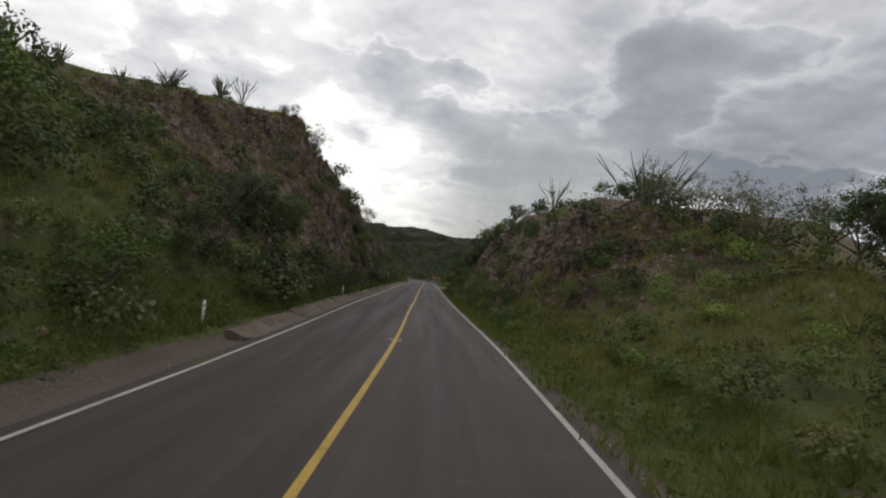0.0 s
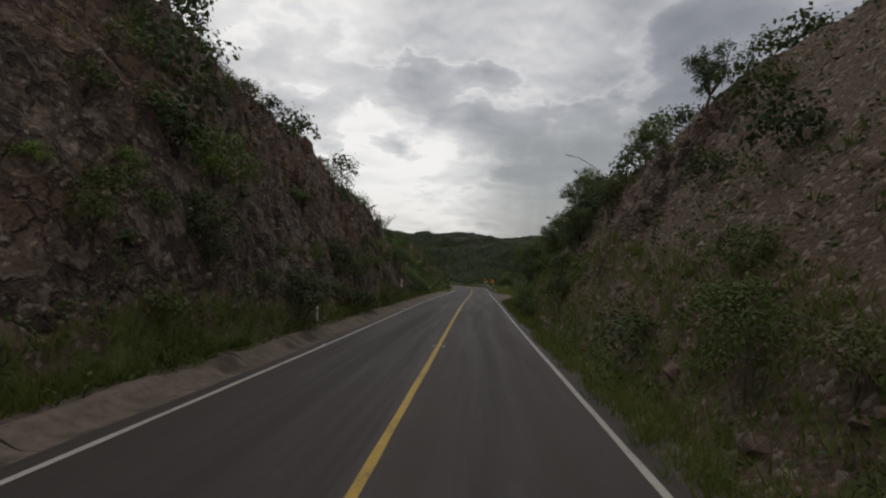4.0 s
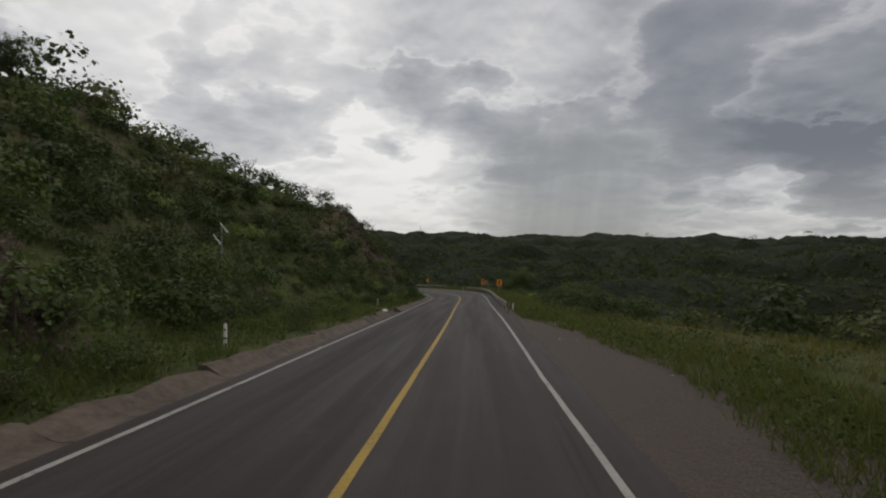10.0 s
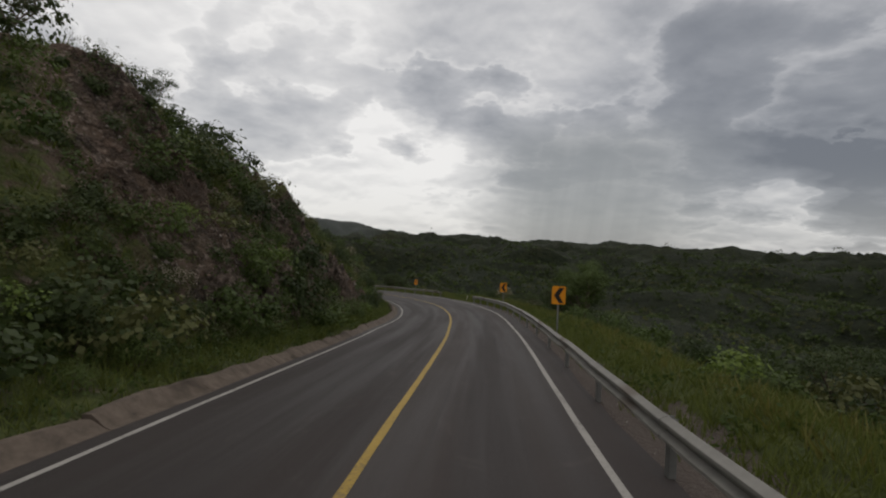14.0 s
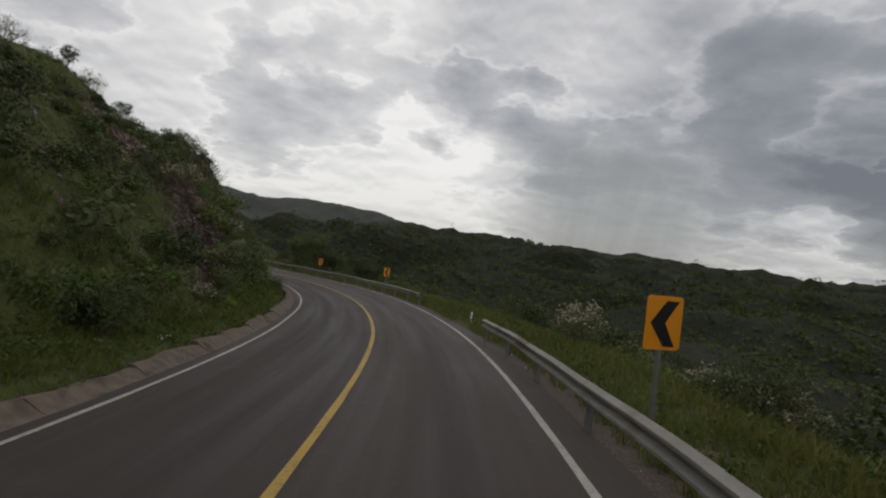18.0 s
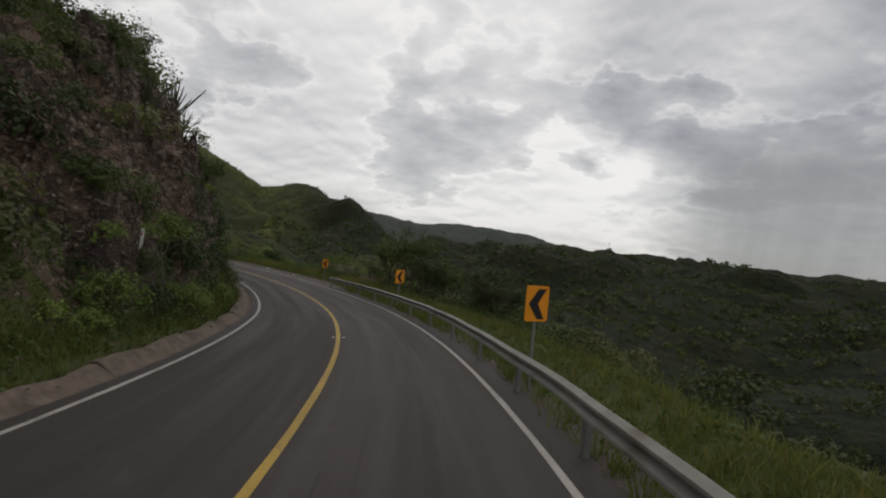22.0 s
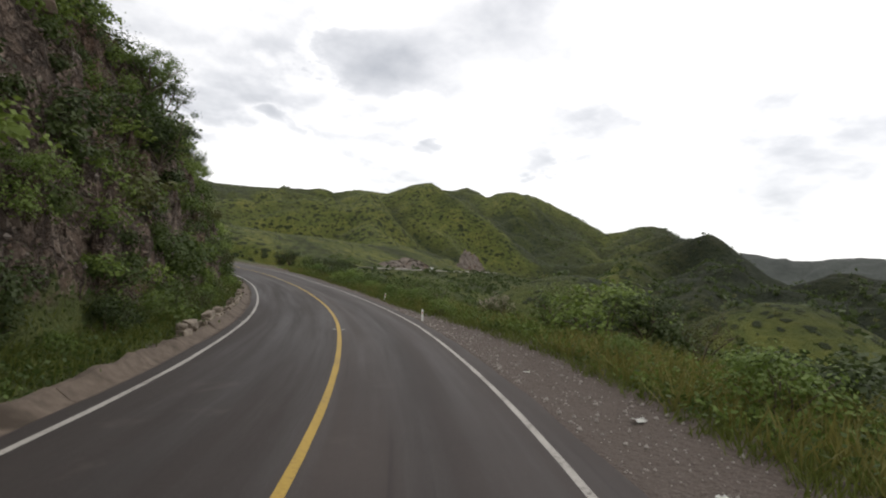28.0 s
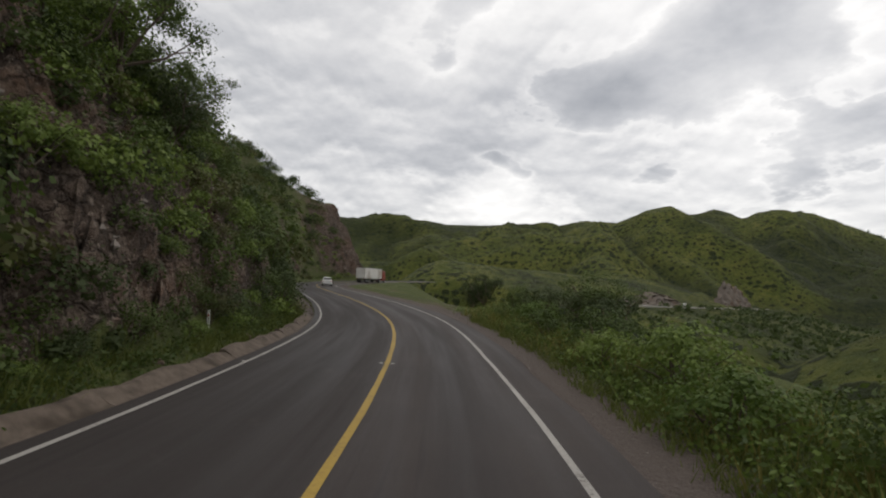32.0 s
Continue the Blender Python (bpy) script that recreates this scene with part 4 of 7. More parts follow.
def tube_bm(points, radii, sides=6, bm=None):
    """A tapering limb along a line of points."""
    bm = bm or bmesh.new()
    rings = []
    for i, (p, r) in enumerate(zip(points, radii)):
        a, b = Vector(points[max(i - 1, 0)]), Vector(points[min(i + 1, len(points) - 1)])
        q = (b - a).to_track_quat("Z", "Y")
        rings.append([bm.verts.new(Vector(p) + q @ Vector((r * math.cos(k * math.tau / sides), r * math.sin(k * math.tau / sides), 0))) for k in range(sides)])
    for lo, hi in zip(rings, rings[1:]):
        for k in range(sides):
            bm.faces.new((lo[k], lo[(k + 1) % sides], hi[(k + 1) % sides], hi[k]))
    bm.faces.new(rings[0][::-1])
    bm.faces.new(rings[-1])
    return bm


def on_road(s, n, h=0.0):
    p, rt, fall = road_frame(np.float64(s))
    return Vector((p[0] + n * rt[0], p[1] + n * rt[1], p[2] + fall * n + h))


def on_ground(s, n):
    return Vector(ground_point(s, n))


def heading(s):
    _, rt, _ = road_frame(np.float64(s))
    return math.degrees(math.atan2(rt[1], rt[0]))


def stand(ob, s, n, turn=0.0, sink=0.0, lean=0.0):
    p = on_ground(s, n)
    ob.matrix_basis = pose(p.x, p.y, p.z - sink, lean, 0, heading(s) + turn)
    return ob


# ------------------------------------------------------------------ concrete gutter along the foot of the hill
def gutter_reach(s):
    """How wide the lining is, against its width in the cutting."""
    return key(s, [(-20, 1.0), (100, 1.0), (145, 0.74), (500, 0.72)])


def build_gutter():
    gutter = tagged(new("gutter"), "broken tan concrete gutter lining at the foot of the slope", "gutter", kind="structure")
    s, rng = 16.5, random.Random(4)
    while s < 345:
        length = rng.uniform(2.4, 4.6)
        if 126 < s < 133:
            length = min(length, max(0.8, 133.1 - s))
        gap = 133.0 < s + length / 2 < 135.4
        if not gap:
            bm = bmesh.new()
            tall = rng.uniform(0.12, 0.2)
            rings = []
            steps = 4
            for i in range(steps + 1):
                u = s + (length - 0.025) * i / steps
                le = float(left_edge(u))
                chip = rng.uniform(-0.06, 0.04)
                g = float(gutter_reach(u))
                prof = [(le - 0.40, -0.05), (le - 0.72 * g, -0.07), (le - 0.84 * g, -0.04), (le - 1.22 * g - chip, tall + chip), (le - 1.42 * g - chip, tall + chip), (le - 1.5 * g, -0.25), (le - 0.40, -0.25)]
                fall = float(road_frame(u)[2])
                rings.append([bm.verts.new(on_road(u, n, h + 0.03 + fall * (max(n, le - 1) - n))) for n, h in prof])
            for a, b in zip(rings, rings[1:]):
                for k in range(len(a)):
                    bm.faces.new((a[k], a[(k + 1) % len(a)], b[(k + 1) % len(a)], b[k]))
            bm.faces.new(rings[0])
            bm.faces.new(rings[-1][::-1])
            bmesh.ops.recalc_face_normals(bm, faces=bm.faces[:])
            part("slab", bm, CONCRETE, gutter)
        s += length
    return gutter


build_gutter()


def build_drain_inlet():
    """Whitewashed wing walls where the gutter opens for a drain."""
    inlet = tagged(new("drain_inlet"), "whitewashed concrete drain inlet with splayed wing walls beside the gutter", "drain inlet")
    base = on_road(134.2, -7.0)
    inlet.matrix_basis = pose(*base, 0, 0, heading(134.8))
    for name, pts, wide, tall in (("wing_wall", [(-0.9, 1.9), (-0.35, 1.75), (0.15, 1.5)], 0.14, 0.24), ("wing_wall", [(-0.9, -1.9), (-0.3, -1.75), (0.2, -1.4)], 0.14, 0.2),
                                  ("lip", [(0.28, -1.35), (0.22, 0.0), (0.3, 1.45)], 0.3, 0.12), ("spout", [(-2.3, 1.1), (-1.3, 0.9), (-0.15, 0.5)], 0.26, 0.3)):
        bm = bmesh.new()
        rings = []
        for i, (x, y) in enumerate(pts):
            t = tall * (1.0 - 0.35 * i / 2)
            rings.append([bm.verts.new((x - wide / 2, y, -0.2)), bm.verts.new((x - wide / 2, y, t)), bm.verts.new((x + wide / 2, y + 0.03, t - 0.02)), bm.verts.new((x + wide / 2, y + 0.03, -0.2))])
        for a, b in zip(rings, rings[1:]):
            for k in range(4):
                bm.faces.new((a[k], a[(k + 1) % 4], b[(k + 1) % 4], b[k]))
        bm.faces.new(rings[0])
        bm.faces.new(rings[-1][::-1])
        bmesh.ops.recalc_face_normals(bm, faces=bm.faces[:])
        part(name, bm, WHITE_CONCRETE, inlet)


build_drain_inlet()


# ------------------------------------------------------------------ crash barriers
def build_barrier(s0, s1, n, label, lift=0.0):
    """W-beam guard rail on steel posts; both ends flared to a blunt terminal."""
    rail = tagged(new("guard_rail"), label, "guard rail", "guard rails along the drop")
    rail.location = on_road((s0 + s1) / 2, n)
    inv = Matrix.Translation(-rail.location)
    prof = [(0.05, 0.50), (0.0, 0.525), (-0.045, 0.545), (-0.045, 0.585), (0.05, 0.63), (0.05, 0.69), (-0.045, 0.735), (-0.045, 0.775), (0.0, 0.795), (0.05, 0.82)]
    prof = [(a - 0.05, h + lift) for a, h in prof]
    count = max(2, round((s1 - s0) / 3.81))
    for k in range(count):
        bm = bmesh.new()
        a, b = s0 + (s1 - s0) * k / count - (0.12 if k else 0), s0 + (s1 - s0) * (k + 1) / count
        rings = []
        for i in range(5):
            u = a + (b - a) * i / 4
            wave = 0.006 * math.sin(u * 1.3) + 0.008 * math.sin(u * 0.47)
            out = [bm.verts.new(inv @ on_road(u, n + x + wave - 0.012 * (k % 2), h + wave)) for x, h in prof]
            back = [bm.verts.new(inv @ on_road(u, n + x + 0.012 + wave - 0.012 * (k % 2), h + wave)) for x, h in reversed(prof)]
            rings.append(out + back)
        for p, q in zip(rings, rings[1:]):
            for j in range(len(p)):
                bm.faces.new((p[j], p[(j + 1) % len(p)], q[(j + 1) % len(p)], q[j]))
        bm.faces.new(rings[0])
        bm.faces.new(rings[-1][::-1])
        bmesh.ops.recalc_face_normals(bm, faces=bm.faces[:])
        part("rail_beam", bm, GALVANISED, rail)
    post = bpy.data.meshes.new("post")
    bm = bmesh.new()
    for x, y, w, d in ((0, 0, 0.012, 0.15), (0.04, -0.07, 0.09, 0.012), (0.04, 0.07, 0.09, 0.012)):
        bmesh.ops.create_cube(bm, size=1, matrix=Matrix.Translation((x, y, 0.18)) @ Matrix.Diagonal((w, d, 1.16, 1)))
    bm.to_mesh(post)
    bm.free()
    post.materials.append(POST_STEEL)
    for k in range(count + 1):
        u = s0 + (s1 - s0) * k / count
        u = min(max(u, s0 + 0.25), s1 - 0.25)
        shared("post", post, rail, inv @ Matrix.Translation(on_road(u, n + 0.06)) @ pose(0, 0, 0, 0, 0, heading(u)))
    for u, sign in ((s0, -1), (s1, 1)):
        bm = bmesh.new()
        rings = []
        for i in range(6):
            ang = i / 5 * 2.4
            c = on_road(u + sign * 0.17 * math.sin(ang), n - 0.03 + 0.14 * (1 - math.cos(ang)))
            rings.append([bm.verts.new(inv @ (c + Vector((0, 0, h)))) for h in (0.49, 0.83)])
        for p, q in zip(rings, rings[1:]):
            bm.faces.new((p[0], p[1], q[1], q[0]))
        bmesh.ops.solidify(bm, geom=bm.faces[:], thickness=0.01)
        part("terminal", bm, GALVANISED, rail, "rounded end terminal")
    return rail


build_barrier(133.0, 194.3, 2.32, "weathered galvanised W-beam guard rail on steel posts along the drop")
build_barrier(209.8, 254.8, 2.2, "weathered galvanised W-beam guard rail with an open rounded end", 0.06)


# ------------------------------------------------------------------ curve signs
def build_sign():
    sign = tagged(new("chevron_sign"), "yellow curve sign with a black chevron on a grey steel post", "road sign", "curve signs")
    post = bmesh.new()
    for x, y, w, d in ((0, 0.03, 0.06, 0.008), (-0.03, 0.05, 0.008, 0.045), (0.03, 0.05, 0.008, 0.045)):
        bmesh.ops.create_cube(post, size=1, matrix=Matrix.Translation((x, y, 0.75)) @ Matrix.Diagonal((w, d, 2.5, 1)))
    part("post", post, POST_STEEL, sign)
    w, lo, hi = 0.31, 1.46, 2.26
    r = 0.04
    outline = [(-w + r, lo), (w - r, lo), (w, lo + r), (w, hi - r), (w - r, hi), (-w + r, hi), (-w, hi - r), (-w, lo + r)]
    panel = part("panel", prism_bm(outline, 0.012, at=0.0), SIGN_YELLOW, sign)
    mid = (lo + hi) / 2
    part("chevron", prism_bm([(0.24, hi - 0.07), (0.02, hi - 0.07), (-0.23, mid), (0.02, lo + 0.05), (0.22, lo + 0.05), (0.02, mid)], 0.004, at=-0.0045), SIGN_BLACK, panel, "black chevron pointing left")
    for z in (lo + 0.12, hi - 0.12):
        part("bolt", box_bm(0.02, 0.008, 0.02, (0.0, -0.006, z), 0.003), POST_STEEL, panel)
    return sign


SIGN = build_sign()
stand(SIGN, 159.7, 3.3, 8, 0.0)
SIGN_SPOTS = [(182.0, 3.1, 14), (221.5, 2.72, 20), (240.5, 2.88, 20), (259.4, 3.3, 16)]
for s, n, turn in SIGN_SPOTS:
    p = on_ground(s, n)
    copy_thing(SIGN, pose(p.x, p.y, p.z + 0.05, 0, -1.5, heading(s) + turn))


# ------------------------------------------------------------------ delineator posts
def build_delineator():
    ob = tagged(new("delineator_post"), "short white roadside marker post with a red reflector", "marker post", "roadside marker posts")
    part("post", prism_bm([(-0.042, -0.3), (0.042, -0.3), (0.042, 0.72), (0.025, 0.78), (-0.025, 0.78), (-0.042, 0.72)], 0.06, at=-0.03), POST_WHITE, ob)
    part("reflector", box_bm(0.05, 0.006, 0.07, (0, -0.034, 0.6), 0.002), REFLECTOR, ob, "small red reflector")
    return ob


DELINEATOR = build_delineator()
stand(DELINEATOR, 16.5, -7.6)
for s, n, lean in ((40.0, -6.95, 3), (62.8, -6.95, -2), (88.0, -7.3, 2), (113.5, -7.4, 0), (137.6, -7.7, -3), (137.3, 3.1, 4), (201.0, 3.3, 3), (228.0, -8.2, 1), (293.0, 2.7, -3), (306.6, 3.5, 5), (331.0, -7.9, 0), (372.0, -8.0, 0)):
    p = on_ground(s, n)
    copy_thing(DELINEATOR, pose(p.x, p.y, p.z - (0.2 if n > 0 else 0.0), lean, lean * 0.7, heading(s)))


# ------------------------------------------------------------------ small things on and beside the road
def build_stud(name, mat, label):
    bm = bmesh.new()
    lo = [bm.verts.new((x * 0.055, y * 0.05, 0.0)) for x, y in ((-1, -1), (1, -1), (1, 1), (-1, 1))]
    hi = [bm.verts.new((x * 0.045, y * 0.028, 0.02)) for x, y in ((-1, -1), (1, -1), (1, 1), (-1, 1))]
    for k in range(4):
        bm.faces.new((lo[k], lo[(k + 1) % 4], hi[(k + 1) % 4], hi[k]))
    bm.faces.new(hi)
    return tagged(part(name, bm, mat), label, "road stud", "raised road studs")


STUD_WHITE = plain("scuffed_white_stud", (0.34, 0.33, 0.30), 0.7, 0, 0.3, 9.0, 0.0, (0.16, 0.14, 0.12))
STUD = build_stud("road_stud", STUD_WHITE, "small white raised road stud beside the painted line")
studs = [(s, float(key(s, YELLOW_LINE)) + d) for s in (-1.5, 18.5, 38.5, 59.0, 79.5, 99.5, 228.0, 248.0, 268.0, 288.0, 308.0, 328.0) for d in (-0.16, 0.17)]
studs += [(s, float(left_edge(s)) - 0.06) for s in (0.5, 20.0, 39.0, 58.0, 77.5, 96.5, 115.5, 134.5, 289.5, 308.5, 327.5)]
for k, (s, n) in enumerate(studs):
    c = on_road(s, n, 0.004)
    ob = STUD if k == 0 else copy_thing(STUD, pose(*c, 0, 0, heading(s)))
    if k == 0:
        ob.matrix_basis = pose(*c, 0, 0, heading(s))


def build_stone_wall():
    """Low dry wall of rough blocks that lines the gutter on the curve."""
    wall = tagged(new("stone_wall"), "low wall of rough tan stone blocks lining the roadside gutter", "stone wall")
    rng = random.Random(17)
    for course in range(2):
        s = 284.0 + 0.2 * course
        while s < 303:
            w = rng.uniform(0.26, 0.8)
            if rng.random() < (0.85, 0.25)[course]:
                n = float(left_edge(s)) - 1.42 * float(gutter_reach(s)) - 0.06 * course
                bm = box_bm(0.26 + rng.uniform(-0.04, 0.05), w - 0.03, 0.2 + rng.uniform(-0.03, 0.03), (0, 0, 0), 0.03)
                for v in bm.verts:
                    v.co += Vector((rng.uniform(-0.045, 0.045), rng.uniform(-0.04, 0.04), rng.uniform(-0.05, 0.05)))
                part("stone", bm, WALL_STONE, wall).matrix_basis = pose(*on_road(s + w / 2, n, 0.16 + 0.2 * course), rng.uniform(-9, 9), rng.uniform(-4, 16), heading(s) + rng.uniform(-10, 10))
            s += w
    return wall


WALL_STONE = plain("rough_tan_wall_stone", (0.23, 0.195, 0.155), 0.95, 0, 0.4, 5.0, 0.03, (0.12, 0.095, 0.07))
build_stone_wall()


def build_cross():
    cross = tagged(new("roadside_cross"), "small white wooden memorial cross standing in tall weeds", "cross")
    part("upright", box_bm(0.07, 0.05, 1.5, (0, 0, 0.65), 0.006), POST_WHITE, cross)
    part("crossbar", box_bm(0.5, 0.04, 0.07, (0, -0.045, 1.1), 0.006), POST_WHITE, cross)
    return cross


stand(build_cross(), 271.5, 9.0)


def build_litter():
    rng = random.Random(23)
    for s, n, size in ((190.0, -7.8, 0.2), (268.5, 4.2, 0.1), (273.0, 3.4, 0.08), (276.0, 3.9, 0.12), (280.5, 3.3, 0.07), (269.0, -6.9, 0.22), (270.5, -6.7, 0.13), (20.8, -6.0, 0.08), (78.0, -5.5, 0.1), (137.0, -4.3, 0.05), (322.0, -6.3, 0.14), (140.5, 3.9, 0.1), (268.5, 3.6, 0.12), (347.0, -6.6, 0.2)):
        bm = bmesh.new()
        rows = [[bm.verts.new(((i - 2) * 0.5 * size + rng.uniform(-0.1, 0.1) * size, (j - 2) * 0.4 * size, abs(rng.gauss(0.25, 0.2)) * size)) for j in range(5)] for i in range(5)]
        for i in range(4):
            for j in range(4):
                bm.faces.new((rows[i][j], rows[i + 1][j], rows[i + 1][j + 1], rows[i][j + 1]))
        bmesh.ops.solidify(bm, geom=bm.faces[:], thickness=0.01)
        ob = tagged(part("litter", bm, POST_WHITE), "crumpled white plastic scrap lying by the road edge", "litter", "roadside litter")
        p = on_ground(s, n)
        ob.matrix_basis = pose(p.x, p.y, p.z + 0.01 + (0.12 if -5.3 < n < 2.2 else 0), 0, 0, rng.uniform(0, 360))


build_litter()


# ------------------------------------------------------------------ marker pole in the grass
def build_pole():
    ob = tagged(new("marker_pole"), "thin grey pole with two slanting white boards standing in the grass", "pole")
    part("pole", tube_bm([(0, 0, -0.4), (0.01, 0, 1.2), (0.0, 0, 2.55)], [0.05, 0.048, 0.045], 7), POST_STEEL, ob)
    for x, z in ((0.17, 2.42), (-0.19, 1.85)):
        bm = box_bm(0.07, 0.02, 0.62, (0, 0, 0), 0.006)
        bmesh.ops.transform(bm, matrix=pose(x, -0.06, z, 0, -38, 0), verts=bm.verts[:])
        part("board", bm, POST_WHITE, ob)
    stand(ob, 122.5, -12.5)


build_pole()


# ------------------------------------------------------------------ vehicles ahead
def vehicle_wheel(parent, x, y, r, w, mats):
    wheel = part("wheel", tube_bm([(x - w / 2, y, r), (x - w / 2 + 0.02, y, r), (x + w / 2 - 0.02, y, r), (x + w / 2, y, r)], [r * 0.9, r, r, r * 0.9], 18), mats[0], parent)
    side = w / 2 + 0.004 if x > 0 else -w / 2 - 0.004
    part("rim", tube_bm([(x, y, r), (x + side, y, r)], [r * 0.58, r * 0.5], 14), mats[1], wheel)


TYRE = plain("tyre_rubber", (0.02, 0.02, 0.021), 0.9)
CHROME = plain("dull_wheel_metal", (0.42, 0.42, 0.43), 0.35, 0.8, 0.15)
CAR_WHITE = plain("white_car_paint", (0.62, 0.62, 0.60), 0.3, 0, 0.06, 2.0)
CAR_GLASS, _t, _b = material("dark_car_glass", 0.08)
_b.inputs["Base Color"].default_value = (0.012, 0.014, 0.016, 1)
_b.inputs["Specular IOR Level"].default_value = 0.6
TAIL_RED = plain("tail_lamp_red", (0.42, 0.02, 0.015), 0.25, 0, 0.15)
TRAILER_WHITE = plain("dusty_white_trailer_panel", (0.60, 0.585, 0.55), 0.55, 0, 0.12, 1.0, 0, (0.36, 0.32, 0.27))
TRUCK_RED = plain("faded_red_cab_paint", (0.22, 0.05, 0.035), 0.4, 0, 0.2)


def loft(sections, mat_name_bm=None):
    """Closed skin through cross sections along y; each is a list of (x, z)."""
    bm = bmesh.new()
    rings = [[bm.verts.new((x, y, z)) for x, z in pts] for y, pts in sections]
    for a, b in zip(rings, rings[1:]):
        for k in range(len(a)):
            bm.faces.new((a[k], a[(k + 1) % len(a)], b[(k + 1) % len(a)], b[k]))
    bm.faces.new(rings[0])
    bm.faces.new(rings[-1][::-1])
    bmesh.ops.recalc_face_normals(bm, faces=bm.faces[:])
    return bm


def hull(w, lo, hi, r=0.12):
    return [(-w, lo), (w, lo), (w + 0.02, (lo + hi) / 2), (w - r * 0.4, hi - r), (w - r, hi), (-w + r, hi), (-w + r * 0.4, hi - r), (-w - 0.02, (lo + hi) / 2)]


def build_car():
    car = tagged(new("car"), "white sedan with red tail lamps stopped on the asphalt road", "car")
    part("body", loft([(-2.25, hull(0.72, 0.42, 0.88)), (-2.15, hull(0.82, 0.26, 0.98)), (-1.2, hull(0.86, 0.22, 1.0)), (0.9, hull(0.86, 0.22, 0.97)), (1.9, hull(0.82, 0.24, 0.86)), (2.2, hull(0.72, 0.34, 0.72))]), CAR_WHITE, car, smooth_faces=False)
    cabin = part("cabin", loft([(-1.72, hull(0.70, 0.96, 1.0)), (-1.12, hull(0.62, 0.96, 1.42)), (0.1, hull(0.62, 0.96, 1.47)), (0.95, hull(0.70, 0.95, 0.99))]), CAR_WHITE, car)
    for y0, z0, y1, z1, name in ((-1.70, 1.01, -1.14, 1.39, "rear_window"), (0.90, 1.02, 0.15, 1.43, "windscreen")):
        bm = bmesh.new()
        off = -0.02 if y0 < 0 else 0.02
        vs = [bm.verts.new(v) for v in ((-0.6, y0 + off, z0), (0.6, y0 + off, z0), (0.5, y1 + off, z1), (-0.5, y1 + off, z1))]
        bm.faces.new(vs)
        bmesh.ops.solidify(bm, geom=bm.faces[:], thickness=0.012)
        part(name, bm, CAR_GLASS, cabin)
    for sx in (-1, 1):
        part("side_window", box_bm(0.012, 1.35, 0.27, (sx * 0.675, -0.42, 1.17), 0.004), CAR_GLASS, cabin)
        part("tail_lamp", box_bm(0.26, 0.05, 0.15, (sx * 0.60, -2.235, 0.76), 0.015), TAIL_RED, car, "red tail lamp")
        part("mirror", box_bm(0.16, 0.09, 0.11, (sx * 0.94, 0.6, 1.0), 0.03), CAR_WHITE, car)
        for y in (-1.35, 1.35):
            vehicle_wheel(car, sx * 0.74, y, 0.31, 0.2, (TYRE, CHROME))
    part("bumper", box_bm(1.5, 0.14, 0.2, (0, -2.24, 0.46), 0.05), CAR_WHITE, car)
    part("number_plate", box_bm(0.34, 0.012, 0.13, (0, -2.318, 0.52), 0.003), POST_WHITE, car, "pale number plate")
    return car


def build_truck():
    truck = tagged(new("truck"), "articulated lorry with a dusty white box trailer and red cab", "truck")
    trailer = part("trailer", box_bm(2.5, 12.5, 2.7, (0, 0, 2.45), 0.04), TRAILER_WHITE, truck)
    for sx in (-1, 1):
        part("rear_door", box_bm(1.2, 0.03, 2.5, (sx * 0.615, -6.27, 2.45), 0.01), TRAILER_WHITE, trailer)
        part("tail_lamp", box_bm(0.2, 0.04, 0.12, (sx * 1.0, -6.28, 1.02), 0.01), TAIL_RED, trailer, "red tail lamp")
        for y in (-5.2, -4.0, 4.6, 8.6):
            vehicle_wheel(truck, sx * 1.05, y, 0.5, 0.42, (TYRE, CHROME))
        part("mud_flap", box_bm(0.55, 0.02, 0.6, (sx * 0.95, -5.85, 0.6), 0.004), TYRE, trailer)
    part("chassis", box_bm(0.9, 15.6, 0.24, (0, 1.9, 0.92), 0.02), POST_STEEL, truck)
    part("bumper_bar", box_bm(2.3, 0.1, 0.14, (0, -6.2, 0.55), 0.02), POST_STEEL, trailer)
    cab = part("cab", loft([(6.9, hull(1.2, 0.7, 3.3)), (7.6, hull(1.22, 0.6, 3.4)), (9.0, hull(1.22, 0.6, 3.2)), (9.4, hull(1.15, 0.6, 2.2))]), TRUCK_RED, truck)
    part("windscreen", box_bm(2.0, 0.04, 0.8, (0, 9.27, 2.5), 0.01), CAR_GLASS, cab)
    return truck


car = build_car()
p = on_road(404.0, 0.0)
car.matrix_basis = pose(p.x, p.y, p.z, 0, 0, heading(404.0))
truck = build_truck()
p = on_road(458.0, 0.0)
truck.matrix_basis = pose(p.x, p.y, p.z, 1.5, 0, heading(458.0))


